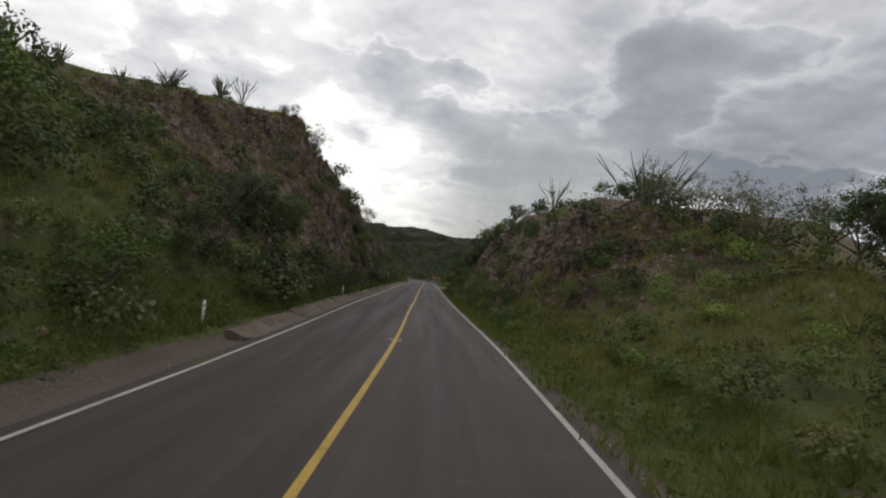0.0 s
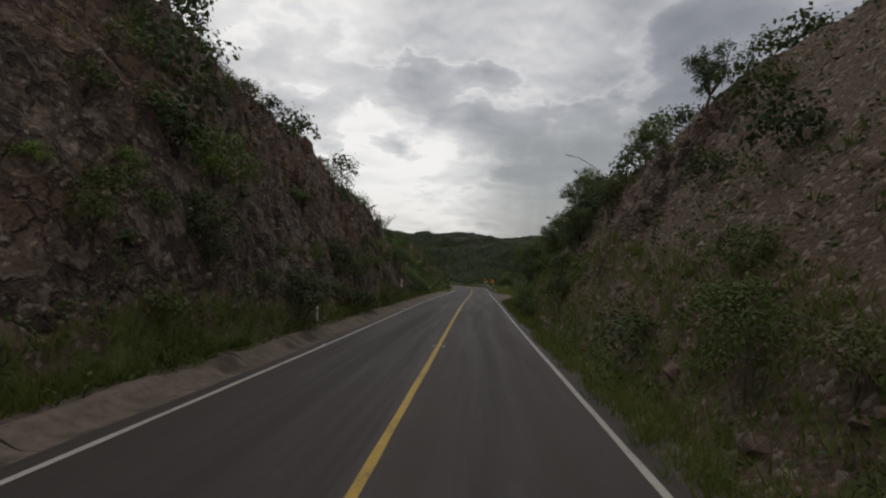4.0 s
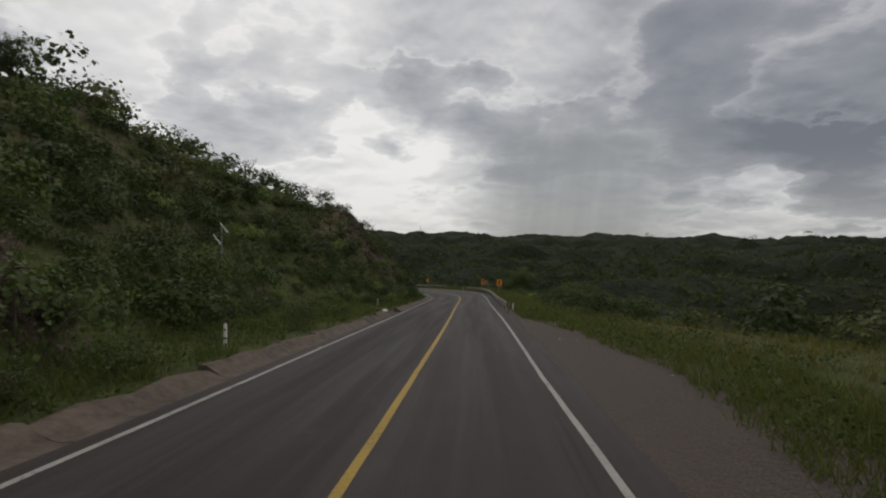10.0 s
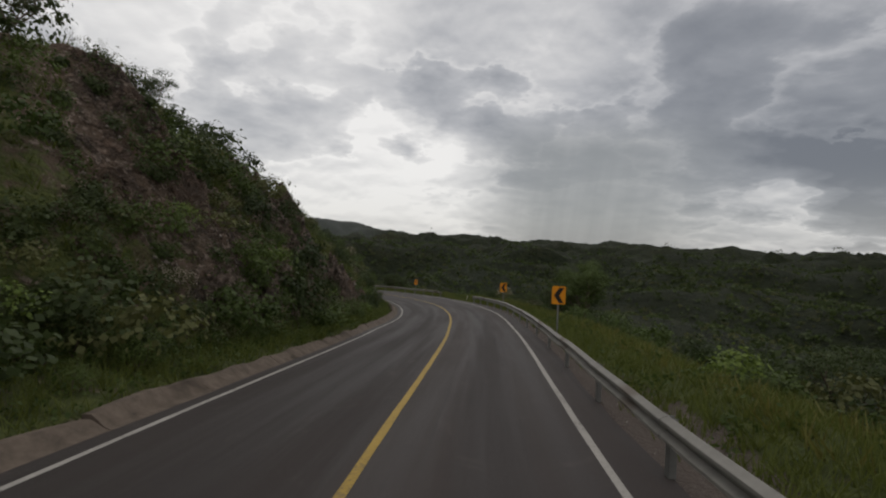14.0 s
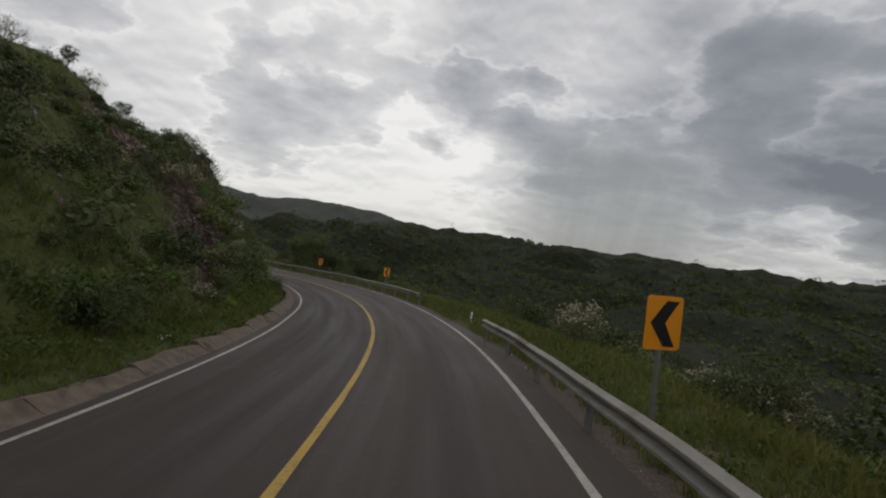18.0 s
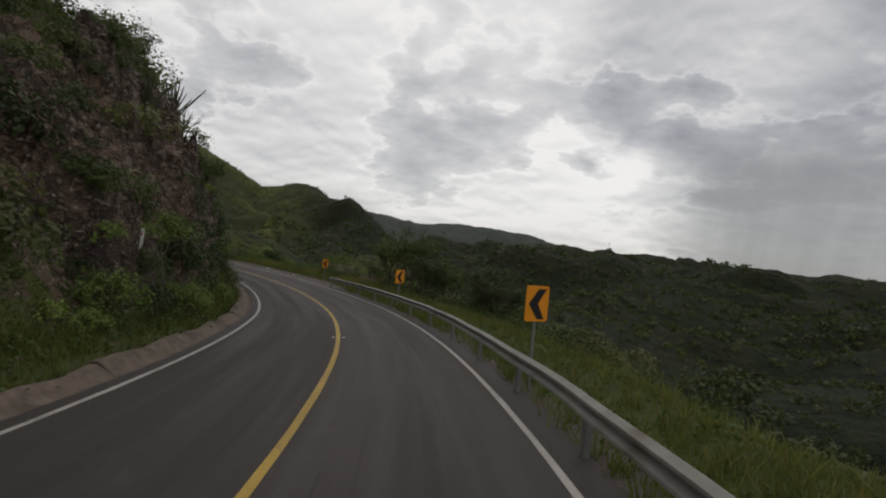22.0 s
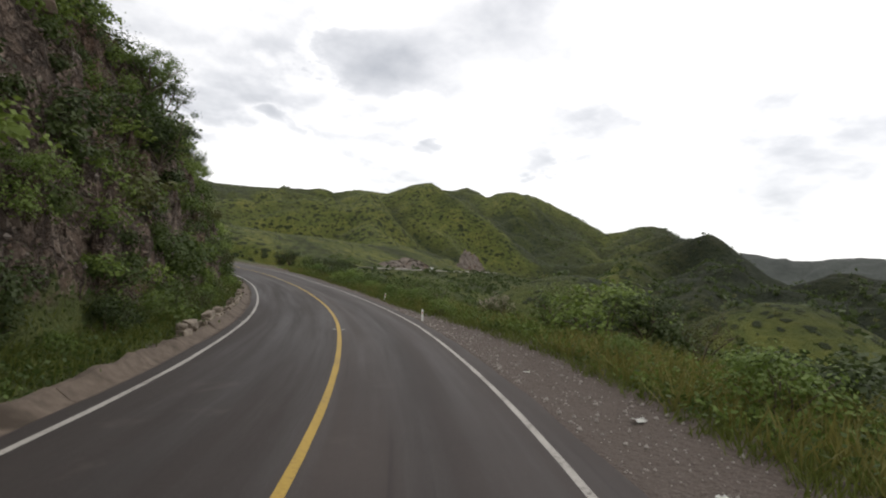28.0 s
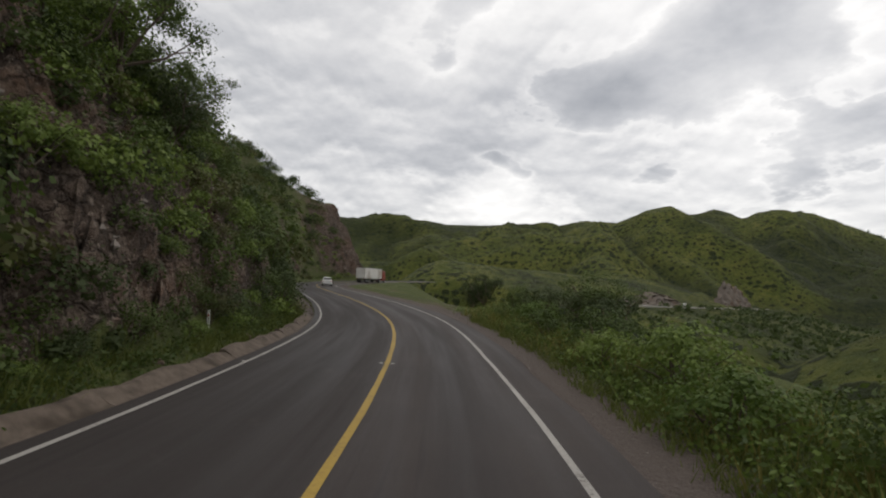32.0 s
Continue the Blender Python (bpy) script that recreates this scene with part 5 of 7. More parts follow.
# ------------------------------------------------------------------ the road on the far side of the valley
def build_far_road():
    a, b = Vector(FAR_ROAD[0]), Vector(FAR_ROAD[1])
    along = (b - a).normalized()
    side = Vector((along.y, -along.x, 0))
    bm = bmesh.new()
    rows = []
    for i in range(41):
        c = a + (b - a) * i / 40 + side * 8 * math.sin(i / 40 * math.pi)
        rows.append([bm.verts.new(c + side * w + Vector((0, 0, h))) for w, h in ((-5, -1.5), (-5, 0.7), (5, 0.7), (5, -1.5))])
    for p, q in zip(rows, rows[1:]):
        for k in range(3):
            bm.faces.new((p[k], p[k + 1], q[k + 1], q[k]))
    bmesh.ops.recalc_face_normals(bm, faces=bm.faces[:])
    road = tagged(part("far_road", bm, plain("pale_far_roadway", (0.30, 0.285, 0.26), 0.9, 0, 0.2, 0.4)), "pale road on the hillside across the valley", "road", kind="structure")
    van = tagged(new("van"), "white van on the road across the valley", "van")
    part("body", loft([(-2.4, hull(0.9, 0.4, 2.0)), (1.2, hull(0.95, 0.35, 2.1)), (1.7, hull(0.92, 0.35, 1.3)), (2.5, hull(0.85, 0.4, 1.05))]), CAR_WHITE, van)
    for sx in (-1, 1):
        part("side_window", box_bm(0.02, 2.6, 0.5, (sx * 0.97, -0.5, 1.55), 0.005), CAR_GLASS, van)
        for y in (-1.5, 1.5):
            vehicle_wheel(van, sx * 0.82, y, 0.33, 0.22, (TYRE, CHROME))
    c = a + (b - a) * 0.30 + side * 8 * math.sin(0.30 * math.pi)
    van.matrix_basis = pose(c.x, c.y, c.z + 0.7, 0, 0, math.degrees(math.atan2(-along.x, along.y)))
    # rock faces cut into the slope above it
    rng = np.random.RandomState(3)
    for name, u0, u1, tall, off in (("cut_face_1", 0.12, 0.42, 12.0, 6.0), ("cut_face_2", 0.64, 1.0, 32.0, 6.0)):
        us, vs = np.linspace(u0, u1, 46), np.linspace(0, 1, 18)
        U, V = np.meshgrid(us, vs, indexing="ij")
        lump = np.sin((U - u0) / (u1 - u0) * np.pi) ** 0.45
        dx = off + 11 * V + 3.0 * blocks(U * 90, V * 6, 7) + 4 * fbm(U * 40, V * 3, 3, 8)
        H = tall * V * lump * (0.8 + 0.4 * fbm(U * 22, V * 0, 3, 9)) - 1.5
        along_a = np.array(along)[None, None, :]
        pts = np.array(a) + (np.array(b) - np.array(a)) * U[..., None] + np.array(side) * (8 * np.sin(U * np.pi) + FAR_SIDE * dx)[..., None]
        pts[..., 2] = a.z + (b.z - a.z) * U + H
        tagged(grid_mesh(name, pts, CUT_ROCK, False), "bare red-grey rock face cut above the far road", "rock face", kind="structure")


build_far_road()

# ------------------------------------------------------------------ plants
RNG = np.random.RandomState(11)


def leaf_mesh(name, centres, size, mat, rng, droop=0.0, wide=0.5, out=None):
    """Many small separate leaves at the given centres, each a four-cornered blade; out: the way they tend to face."""
    n = len(centres)
    d = rng.normal(size=(n, 3))
    d[:, 2] = d[:, 2] * 0.7 - droop
    if out is None:
        face = rng.normal(size=(n, 3))
    else:
        face = out / (np.linalg.norm(out, axis=1)[:, None] + 1e-6) + np.array([0, 0, 0.55]) + rng.normal(size=(n, 3)) * 0.42
        face /= np.linalg.norm(face, axis=1)[:, None] + 1e-9
        d -= face * (d * face).sum(1)[:, None]
    d /= np.linalg.norm(d, axis=1)[:, None] + 1e-9
    e = np.cross(d, face)
    e /= np.linalg.norm(e, axis=1)[:, None] + 1e-9
    size = np.broadcast_to(size, n) * rng.uniform(0.6, 1.4, n)
    a = centres - d * size[:, None] * 0.5
    b = centres + e * size[:, None] * wide * 0.5
    c = centres + d * size[:, None] * 0.5
    f = centres - e * size[:, None] * wide * 0.5
    me = bpy.data.meshes.new(name)
    pts = np.stack([a, b, c, f], 1).reshape(-1, 3)
    me.vertices.add(4 * n)
    me.vertices.foreach_set("co", pts.reshape(-1).astype(np.float32))
    me.loops.add(4 * n)
    me.loops.foreach_set("vertex_index", np.arange(4 * n, dtype=np.int32))
    me.polygons.add(n)
    me.polygons.foreach_set("loop_start", np.arange(0, 4 * n, 4, dtype=np.int32))
    me.update(calc_edges=True)
    me.materials.append(mat)
    return me


def crown_points(rng, clumps, per, radius, tall, spread, base=0.25, flat=1.0):
    """Centres of leaves gathered in uneven clumps over a rounded crown."""
    ang = rng.uniform(0, math.tau, clumps)
    up = rng.uniform(-0.35, 1.0, clumps)
    r = radius * np.sqrt(np.clip(1 - up * up * flat, 0.05, 1)) * rng.uniform(0.45, 1.1, clumps)
    c = np.stack([r * np.cos(ang), r * np.sin(ang), base + tall * (0.45 + 0.5 * up) * rng.uniform(0.8, 1.12, clumps)], 1)
    c[:, :2] *= rng.uniform(0.75, 1.25, 2)
    pts = np.repeat(c, per, 0) + rng.normal(size=(clumps * per, 3)) * spread * np.repeat(rng.uniform(0.55, 1.25, clumps), per)[:, None] * np.array([1, 1, 0.75])
    pts[:, 2] = np.maximum(pts[:, 2], 0.02)
    away = (pts - np.repeat(c, per, 0)) / (spread + 1e-6) + 1.2 * (pts - np.array([0, 0, base + 0.35 * tall])) / radius
    return c, pts, away


def stem_mesh(name, rng, tips, mat, thick=0.03, spread=0.12, sides=4):
    bm = bmesh.new()
    for tip in tips:
        root = Vector((rng.normal() * spread, rng.normal() * spread, -0.15))
        t = Vector(tip)
        mid = root.lerp(t, 0.5) + Vector((rng.normal() * 0.1, rng.normal() * 0.1, 0.12 * t.length))
        tube_bm([root, mid, t], [thick, thick * 0.65, thick * 0.2], sides, bm)
    me = bpy.data.meshes.new(name)
    bm.to_mesh(me)
    bm.free()
    me.materials.append(mat)
    return me


def bush_kind(seed, clumps, per, radius, tall, leaf, mat, label, spread=0.2, bark=None):
    rng = np.random.RandomState(seed)
    c, pts, away = crown_points(rng, clumps, per, radius, tall, spread)
    ob = tagged(new("bush", stem_mesh("stems", rng, c[rng.choice(len(c), 9, replace=False)], bark or BARK)), label, "bush", "roadside scrub")
    shared("foliage", leaf_mesh("foliage", pts, leaf, mat, rng, wide=0.8, out=away), ob)
    return ob


BUSHES = [
    bush_kind(1, 56, 34, 0.95, 1.45, 0.088, LEAF_DARK, "dark green dense-leaved bush growing on the rocky slope", 0.17),
    bush_kind(2, 50, 33, 1.0, 1.2, 0.08, LEAF_MID, "mid-green spreading bush rooted among stones and grass", 0.17),
    bush_kind(3, 56, 32, 0.9, 1.7, 0.076, LEAF_DARK, "tall dark thorny shrub with small leaves on the hillside", 0.17),
    bush_kind(4, 46, 33, 1.0, 1.1, 0.08, LEAF_OLIVE, "olive-green dry-looking scrub bush on stony soil", 0.18),
    bush_kind(5, 48, 34, 1.0, 1.15, 0.088, LEAF_LIGHT, "fresh bright green bush beside the road verge", 0.17),
    bush_kind(6, 60, 27, 1.0, 1.5, 0.072, LEAF_MID, "airy green shrub with fine leaves and bare twigs", 0.23),
]
for k, b in enumerate(BUSHES):
    stand(b, *((40 + 9 * k, -11.5 - 0.4 * k) if k != 4 else (230, -8.2)))


def blossom_bush():
    rng = np.random.RandomState(21)
    c, pts, away = crown_points(rng, 44, 34, 1.0, 1.2, 0.2)
    ob = tagged(new("flowering_bush", stem_mesh("stems", rng, c[:10], BARK)), "grey-green bush covered in pale dry blossom heads", "bush", "flowering bushes")
    shared("foliage", leaf_mesh("foliage", pts, 0.095, LEAF_OLIVE, rng, out=away), ob)
    top = c[c[:, 2] > 0.5]
    heads = np.repeat(top, 12, 0) + rng.normal(size=(len(top) * 12, 3)) * 0.09 + np.array([0, 0, 0.16])
    shared("blossom", leaf_mesh("blossom", heads, 0.07, BLOSSOM, rng, wide=0.9), ob, label="pale pinkish-white blossom heads")
    return ob


FLOWERING = blossom_bush()
stand(FLOWERING, 192.4, 5.4)


def scatter_plants():
    """Scrub over the slopes: denser on soil than on bare rock, thicker at the foot and along the crest."""
    rng = np.random.RandomState(5)
    spots = []
    for s in np.concatenate([np.arange(-6, 352, 1.15), np.arange(353, 462, 2.2)]):
        foot, crest = float(key(s, UPHILL)), float(key(s, UPHILL, 2))
        for m in np.arange(foot + 0.4, crest + 2.0, 1.9):
            spots.append((s + rng.uniform(-0.8, 0.8), -(m + rng.uniform(-1.0, 1.0)), 0))
        lo = -float(left_edge(s)) + 2.15
        for m in np.arange(lo, foot + 1.4, 0.9):
            spots.append((s + rng.uniform(-0.6, 0.6), -(m + rng.uniform(0.0, 0.7)), 3))
    for s in np.arange(2, 108, 1.3):
        foot, crest = float(key(s, DOWNHILL)), float(key(s, DOWNHILL, 2))
        for n in np.arange(foot + 0.1, crest + 5.0, 1.7):
            spots.append((s + rng.uniform(-0.7, 0.7), n + rng.uniform(-0.5, 0.9), 1))
    for s in np.arange(108, 352, 1.6):
        edge = float(key(s, DOWNHILL, 4))
        for n in np.geomspace(edge + 2.0, 66, 15):
            spots.append((s + rng.uniform(-1.6, 1.6), n * rng.uniform(0.9, 1.1), 2))
    spots = np.array(spots)
    s, n, zone = spots.T
    h, stony, gravel, green = lie(s, n, False)
    patch = fbm(s / 9, n / 9, 3, 71)
    chance = np.select([zone == 0, zone == 1, zone == 2], [0.66 + 1.3 * patch - 0.4 * stony, 0.50 + 1.2 * patch - 0.35 * stony, 0.66 + 1.6 * patch], 0.72 + 1.3 * patch)
    crest = key(s, UPHILL, 2)
    chance = np.where((zone == 0) & (-n > crest - 1.5), chance + 0.1, chance)
    chance = np.where((zone == 0) & (s > 262), chance + 0.25, chance)
    chance = np.where((zone == 0) & (s > 107) & (s < 262), chance + 0.15, chance)
    chance = np.where((zone == 0) & (s > 24) & (s < 96), chance + 0.05 + 0.15 * smooth(45, 65, s), chance)
    chance = np.where((zone == 0) & (s > 234) & (s < 262) & (-n < crest - 1.0), chance - 0.25, chance)
    chance = np.where((zone == 0) & (s > 275), chance + 0.12, chance)
    foot2 = key(s, DOWNHILL)
    chance = np.where((zone != 1) & (s > 93) & (s < 108) & (n < -8.6) & (n > -15), chance - 0.4, chance)
    chance = np.where((zone == 1) & (s > 24) & (s < 88), chance + np.where(n < foot2 + 2.0, 0.10, -0.12), chance)
    chance = np.where((zone == 1) & (s < 26), chance + 0.2, chance)
    meadow = ((zone == 0) | (zone == 3)) & (s > 108) & (s < 146) & (n > -14)
    chance = np.where(meadow, chance - 0.3, chance)
    keep = np.flatnonzero(rng.rand(len(s)) < chance)
    places = ground_point(s, n)
    # the ones that stand nearest the road are things of their own, the rest one growth
    order = keep[np.argsort(np.abs(n[keep] + 1.5) + 4.5 * rng.rand(len(keep)))]
    single = set(order[:300].tolist())
    kinds = [(b, np.array([v.co for v in b.children[0].data.vertices]).reshape(-1, 4, 3)) for b in BUSHES]
    growth, tones = [[] for _ in BUSHES], [[] for _ in BUSHES]
    for i in keep:
        z, lush = zone[i], s[i] > 215
        if z == 0:
            weights = [0.08, 0.26, 0.05, 0.12, 0.36, 0.13] if s[i] > 262 else [0.22, 0.24, 0.12, 0.20, 0.06, 0.16] if lush else [0.24, 0.20, 0.16, 0.20, 0.05, 0.15]
            size = rng.uniform(0.55, 1.3)
            if 24 < s[i] < 100:
                weights, size = [0.40, 0.12, 0.26, 0.10, 0.01, 0.11], size * 1.15
            if s[i] > 262 and -n[i] > 9:
                size *= 1.25 if s[i] < 350 else 1.6
        elif z == 1:
            weights, size = [0.38, 0.16, 0.22, 0.12, 0.02, 0.10], rng.uniform(0.55, 1.2)
            if s[i] < 26 and n[i] < 12:
                weights, size = [0.04, 0.26, 0.04, 0.20, 0.34, 0.12], rng.uniform(0.3, 0.65)
        elif z == 2:
            weights, size = [0.28, 0.22, 0.16, 0.20, 0.04, 0.10], rng.uniform(0.7, 1.5) * (1 + max(0, n[i] - 15) * 0.02)
        else:
            weights, size = [0.14, 0.28, 0.05, 0.08, 0.40 if lush else 0.08, 0.15], rng.uniform(0.32, 0.72)
        if z == 2 and s[i] > 292 and n[i] < 22:
            size *= 0.5
        if z == 0 and 165 < s[i] < 225 and -n[i] > 11:
            size = min(size, 0.75)
        if z in (1, 2) and n[i] < 6.0:
            size = min(size, 0.8 if z == 1 else 0.55)
        if z == 2 and n[i] < 12.0:
            size = min(size, 0.8)
        k = rng.choice(6, p=np.array(weights) / sum(weights))
        if k == 4:
            size = min(size, 0.85)
        x, y, zz = places[i]
        m = pose(x, y, zz - 0.12 * size, rng.uniform(-8, 8), rng.uniform(-8, 8), rng.uniform(0, 360))
        stretch = (size * rng.uniform(0.85, 1.2), size * rng.uniform(0.85, 1.2), size * rng.uniform(0.8, 1.25))
        if z == 0 and 24 < s[i] < 98 and -n[i] > crest[i] - 1.6:
            stretch = tuple(0.72 * c for c in stretch)
        if z == 0 and (166 < s[i] < 186 and n[i] > -13.2 + 1.2 * math.sin(s[i] * 1.3) or 184 < s[i] < 224 and -n[i] > crest[i] - 2.2 and size > 0.6 or 26 < s[i] < 54 and n[i] < -9.6 and size > 0.95):
            continue
        if i in single:
            o = copy_thing(BUSHES[k], m)
            o.scale = stretch
            continue
        leaves = kinds[k][1]
        share = 0.26 if -16 < n[i] < 11 else 0.17 if -21 < n[i] < 13 else 0.11 if 0 < n[i] < 34 else 0.06
        leaves = leaves[rng.rand(len(leaves)) < share]
        mid = leaves.mean(1, keepdims=True)
        leaves = mid + (leaves - mid) * (1.8 if share > 0.2 else 2.2 if share > 0.15 else 2.3 if share > 0.1 else 3.0)
        mat = np.array(m @ Matrix.Diagonal((*stretch, 1)))
        growth[k].append(leaves.reshape(-1, 3) @ mat[:3, :3].T + mat[:3, 3])
        tones[k].append(np.full(len(leaves) * 4, rng.uniform(-0.45, 0.5)))
    for k, (b, _) in enumerate(kinds):
        pts = np.concatenate(growth[k])
        me = bpy.data.meshes.new("slope_scrub")
        me.vertices.add(len(pts))
        me.vertices.foreach_set("co", pts.reshape(-1).astype(np.float32))
        me.loops.add(len(pts))
        me.loops.foreach_set("vertex_index", np.arange(len(pts), dtype=np.int32))
        me.polygons.add(len(pts) // 4)
        me.polygons.foreach_set("loop_start", np.arange(0, len(pts), 4, dtype=np.int32))
        me.update(calc_edges=True)
        me.attributes.new("tone", "FLOAT", "POINT").data.foreach_set("value", np.concatenate(tones[k]).astype(np.float32))
        me.materials.append(b.children[0].data.materials[0])
        tagged(new("slope_scrub", me), "thicket of mixed green scrub covering the hillside", "scrub", kind="stuff")
    for s, n, size in ((174, 9, 1.5), (187, 7.2, 1.2), (292.5, 6.4, 1.2), (264, 7.4, 1.3), (268, 8.3, 1.4), (257, 6.8, 1.1), (205, -10, 1.2), (196, -8.8, 0.9), (201, -11.5, 1.3), (212, -10, 1.1), (216, -12, 1.2), (222, -9.6, 1.0), (184, 6.4, 1.0), (179, 8.0, 1.3), (271.0, 10.0, 1.3), (152, -9.5, 0.9)):
        p = on_ground(s, n)
        o = copy_thing(FLOWERING, pose(p.x, p.y, p.z - 0.1, 0, 0, rng.uniform(0, 360)))
        o.scale = (size * 0.7, size * 0.7, size * 0.7)


scatter_plants()


def plant_verge():
    """Fresh bushes and flowering scrub along the outer verge past the bend."""
    rng = random.Random(41)
    for s, n, size in ((262.0, 5.6, 0.7), (266.0, 6.4, 0.9), (271.0, 5.6, 0.75), (276.0, 6.6, 0.9), (281.0, 6.4, 0.6), (285.5, 8.2, 1.7), (288.0, 7.4, 1.3), (296.0, 4.6, 0.7), (299.0, 5.4, 1.0), (302.5, 4.9, 0.85), (305.5, 5.8, 1.1), (309.0, 4.6, 0.75),
                       (312.0, 5.6, 1.0), (315.5, 4.8, 0.7), (318.5, 5.4, 1.05), (321.5, 4.6, 0.85), (325.0, 5.5, 1.1), (328.0, 4.6, 0.8), (331.0, 5.6, 1.1), (335.0, 4.8, 0.9), (338.5, 5.6, 1.0), (342.0, 5.0, 0.8)):
        kind = BUSHES[rng.choice((4, 4, 4, 1, 5))]
        p = on_ground(s, n)
        o = copy_thing(kind, pose(p.x, p.y, p.z - 0.1, rng.uniform(-6, 6), rng.uniform(-6, 6), rng.uniform(0, 360)))
        o.scale = (size * 1.1, size * 1.1, size)


plant_verge()


def dress_slopes():
    """Scrub that clings to the cut faces and thickens the open slopes, spread evenly over their height."""
    rng = np.random.RandomState(63)
    clumps = []
    for s0, s1, count, low, high, wide in ((231, 260, 110, 0.02, 0.42, 0.8), (233, 262, 50, 0.9, 1.0, 0.75), (258, 296, 150, 0.02, 1.0, 0.9), (282, 345, 330, 0.0, 1.0, 0.85), (286, 340, 120, 0.55, 1.0, 1.0), (112, 166, 250, 0.15, 1.0, 0.8), (112, 152, 150, 0.0, 0.6, 0.85),
                                           (186, 206, 50, 0.8, 1.0, 0.4), (248, 264, 60, 0.9, 1.0, 0.8), (30, 62, 30, 0.1, 0.9, 0.5)):
        s = rng.uniform(s0, s1, count)
        up = np.linspace(0.0, 1.0, 40)[None, :]
        foot, crest = key(s, UPHILL)[:, None], key(s, UPHILL, 2)[:, None]
        n = -(foot - 0.6 + (crest - foot + 0.9) * up)
        z = ground_point(np.repeat(s, 40), n.reshape(-1))[:, 2].reshape(count, 40)
        z = np.maximum.accumulate(z, axis=1)
        part_way = rng.uniform(low, high, count)
        for i in range(count):
            across = float(np.interp(z[i, 0] + (z[i, -1] - z[i, 0]) * part_way[i], z[i], n[i]))
            ledge = 270 < s[i] < 345 and 0.22 < part_way[i] < 0.5 and math.sin(s[i] * 0.55) + 0.6 * math.sin(s[i] * 1.7) > -0.1
            if not ledge:
                clumps.append((s[i], across, wide * rng.uniform(0.5, 1.25)))
    for _ in range(110):
        clumps.append((rng.uniform(244, 276), rng.uniform(-27.0, -14.5), rng.uniform(0.5, 1.1)))
    for _ in range(90):
        clumps.append((rng.uniform(131, 156), rng.uniform(7.0, 17.0), rng.uniform(0.7, 1.4)))
    clumps = np.array(clumps)
    centre = ground_point(clumps[:, 0], clumps[:, 1])
    fresh = clumps[:, 0] > 262
    pick = rng.rand(len(clumps))
    kind = np.where(fresh, np.where(pick < 0.35, 0, np.where(pick < 0.75, 1, 2)), np.where(pick < 0.8, 0, 1))
    for k, (name, mat, label) in enumerate((("cliff_scrub_dark", LEAF_DARK, "dark green scrub clinging to the cut slope"), ("cliff_scrub", LEAF_MID, "mid-green bushes growing over the cut face"), ("cliff_scrub_fresh", LEAF_LIGHT, "fresh green bushes growing over the cut face"))):
        c, size = centre[kind == k], clumps[kind == k, 2]
        per = 330
        off = rng.normal(size=(len(c) * per, 3))
        off *= (rng.uniform(0.35, 1.0, len(off)) / (np.linalg.norm(off, axis=1) + 1e-6))[:, None]
        off *= 1.0 + 0.35 * np.sin(off[:, :1] * 7 + off[:, 2:] * 5)
        rep = np.repeat(size, per)[:, None]
        pts = np.repeat(c, per, 0) + off * rep * np.array([0.8, 0.8, 0.62]) + rep * np.array([0, 0, 0.22])
        tagged(new(name, leaf_mesh(name, pts, 0.125, mat, rng, 0.1, out=off)), label, "scrub", kind="stuff")


dress_slopes()


# ------------------------------------------------------------------ trees
def build_tree(seed, tall, wide, mat, label, airy=1.0, fork=0.3, leaf=0.13):
    rng = np.random.RandomState(seed)
    tree = tagged(new("tree"), label, "tree", "hillside trees")
    lean = rng.normal(size=2) * 0.06
    top = Vector((lean[0] * tall, lean[1] * tall, tall * fork))
    part("trunk", tube_bm([(0, 0, -0.4), (0.03, 0.0, tall * fork * 0.5), top], [0.05 * tall ** 0.7, 0.042 * tall ** 0.7, 0.034 * tall ** 0.7], 8), BARK, tree, smooth_faces=True)
    tips, count = [], 7
    for k in range(count):
        a = k / count * math.tau + rng.uniform(-0.3, 0.3)
        out, up = wide * rng.uniform(0.45, 0.95), tall * rng.uniform(0.62, 0.96)
        end = Vector((math.cos(a) * out, math.sin(a) * out, up))
        mid = top.lerp(end, 0.5) + Vector((0, 0, -0.04 * tall)) + Vector(rng.normal(size=3)) * 0.08 * wide
        bm = tube_bm([top, mid, end], [0.022 * tall ** 0.7, 0.014 * tall ** 0.7, 0.004 * tall ** 0.7], 6)
        for j in range(4):
            st = mid.lerp(end, rng.uniform(0, 0.8))
            tw = st + Vector(rng.normal(size=3)) * 0.22 * wide + Vector((0, 0, 0.08 * tall))
            tube_bm([st, st.lerp(tw, 0.5) + Vector((0, 0, 0.03)), tw], [0.010 * tall ** 0.7, 0.006 * tall ** 0.7, 0.002], 4, bm)
            tips.append(tw)
        tips.append(end)
        part("limb", bm, BARK, tree)
    tips = np.array(tips)
    per = int(100 * airy)
    cl = np.concatenate([tips, tips * np.array([0.75, 0.75, 0.95]) + rng.normal(size=tips.shape) * 0.16 * wide])
    pts = np.repeat(cl, per, 0) + rng.normal(size=(len(cl) * per, 3)) * 0.105 * wide * np.repeat(rng.uniform(0.5, 1.3, len(cl)), per)[:, None] * np.array([1, 1, 0.7])
    away = (pts - np.repeat(cl, per, 0)) * 8 / wide + 0.8 * (pts - np.array([0, 0, 0.6 * tall])) / wide
    shared("crown", leaf_mesh("crown", pts, leaf * 0.72, mat, rng, 0.1, out=away), tree)
    return tree


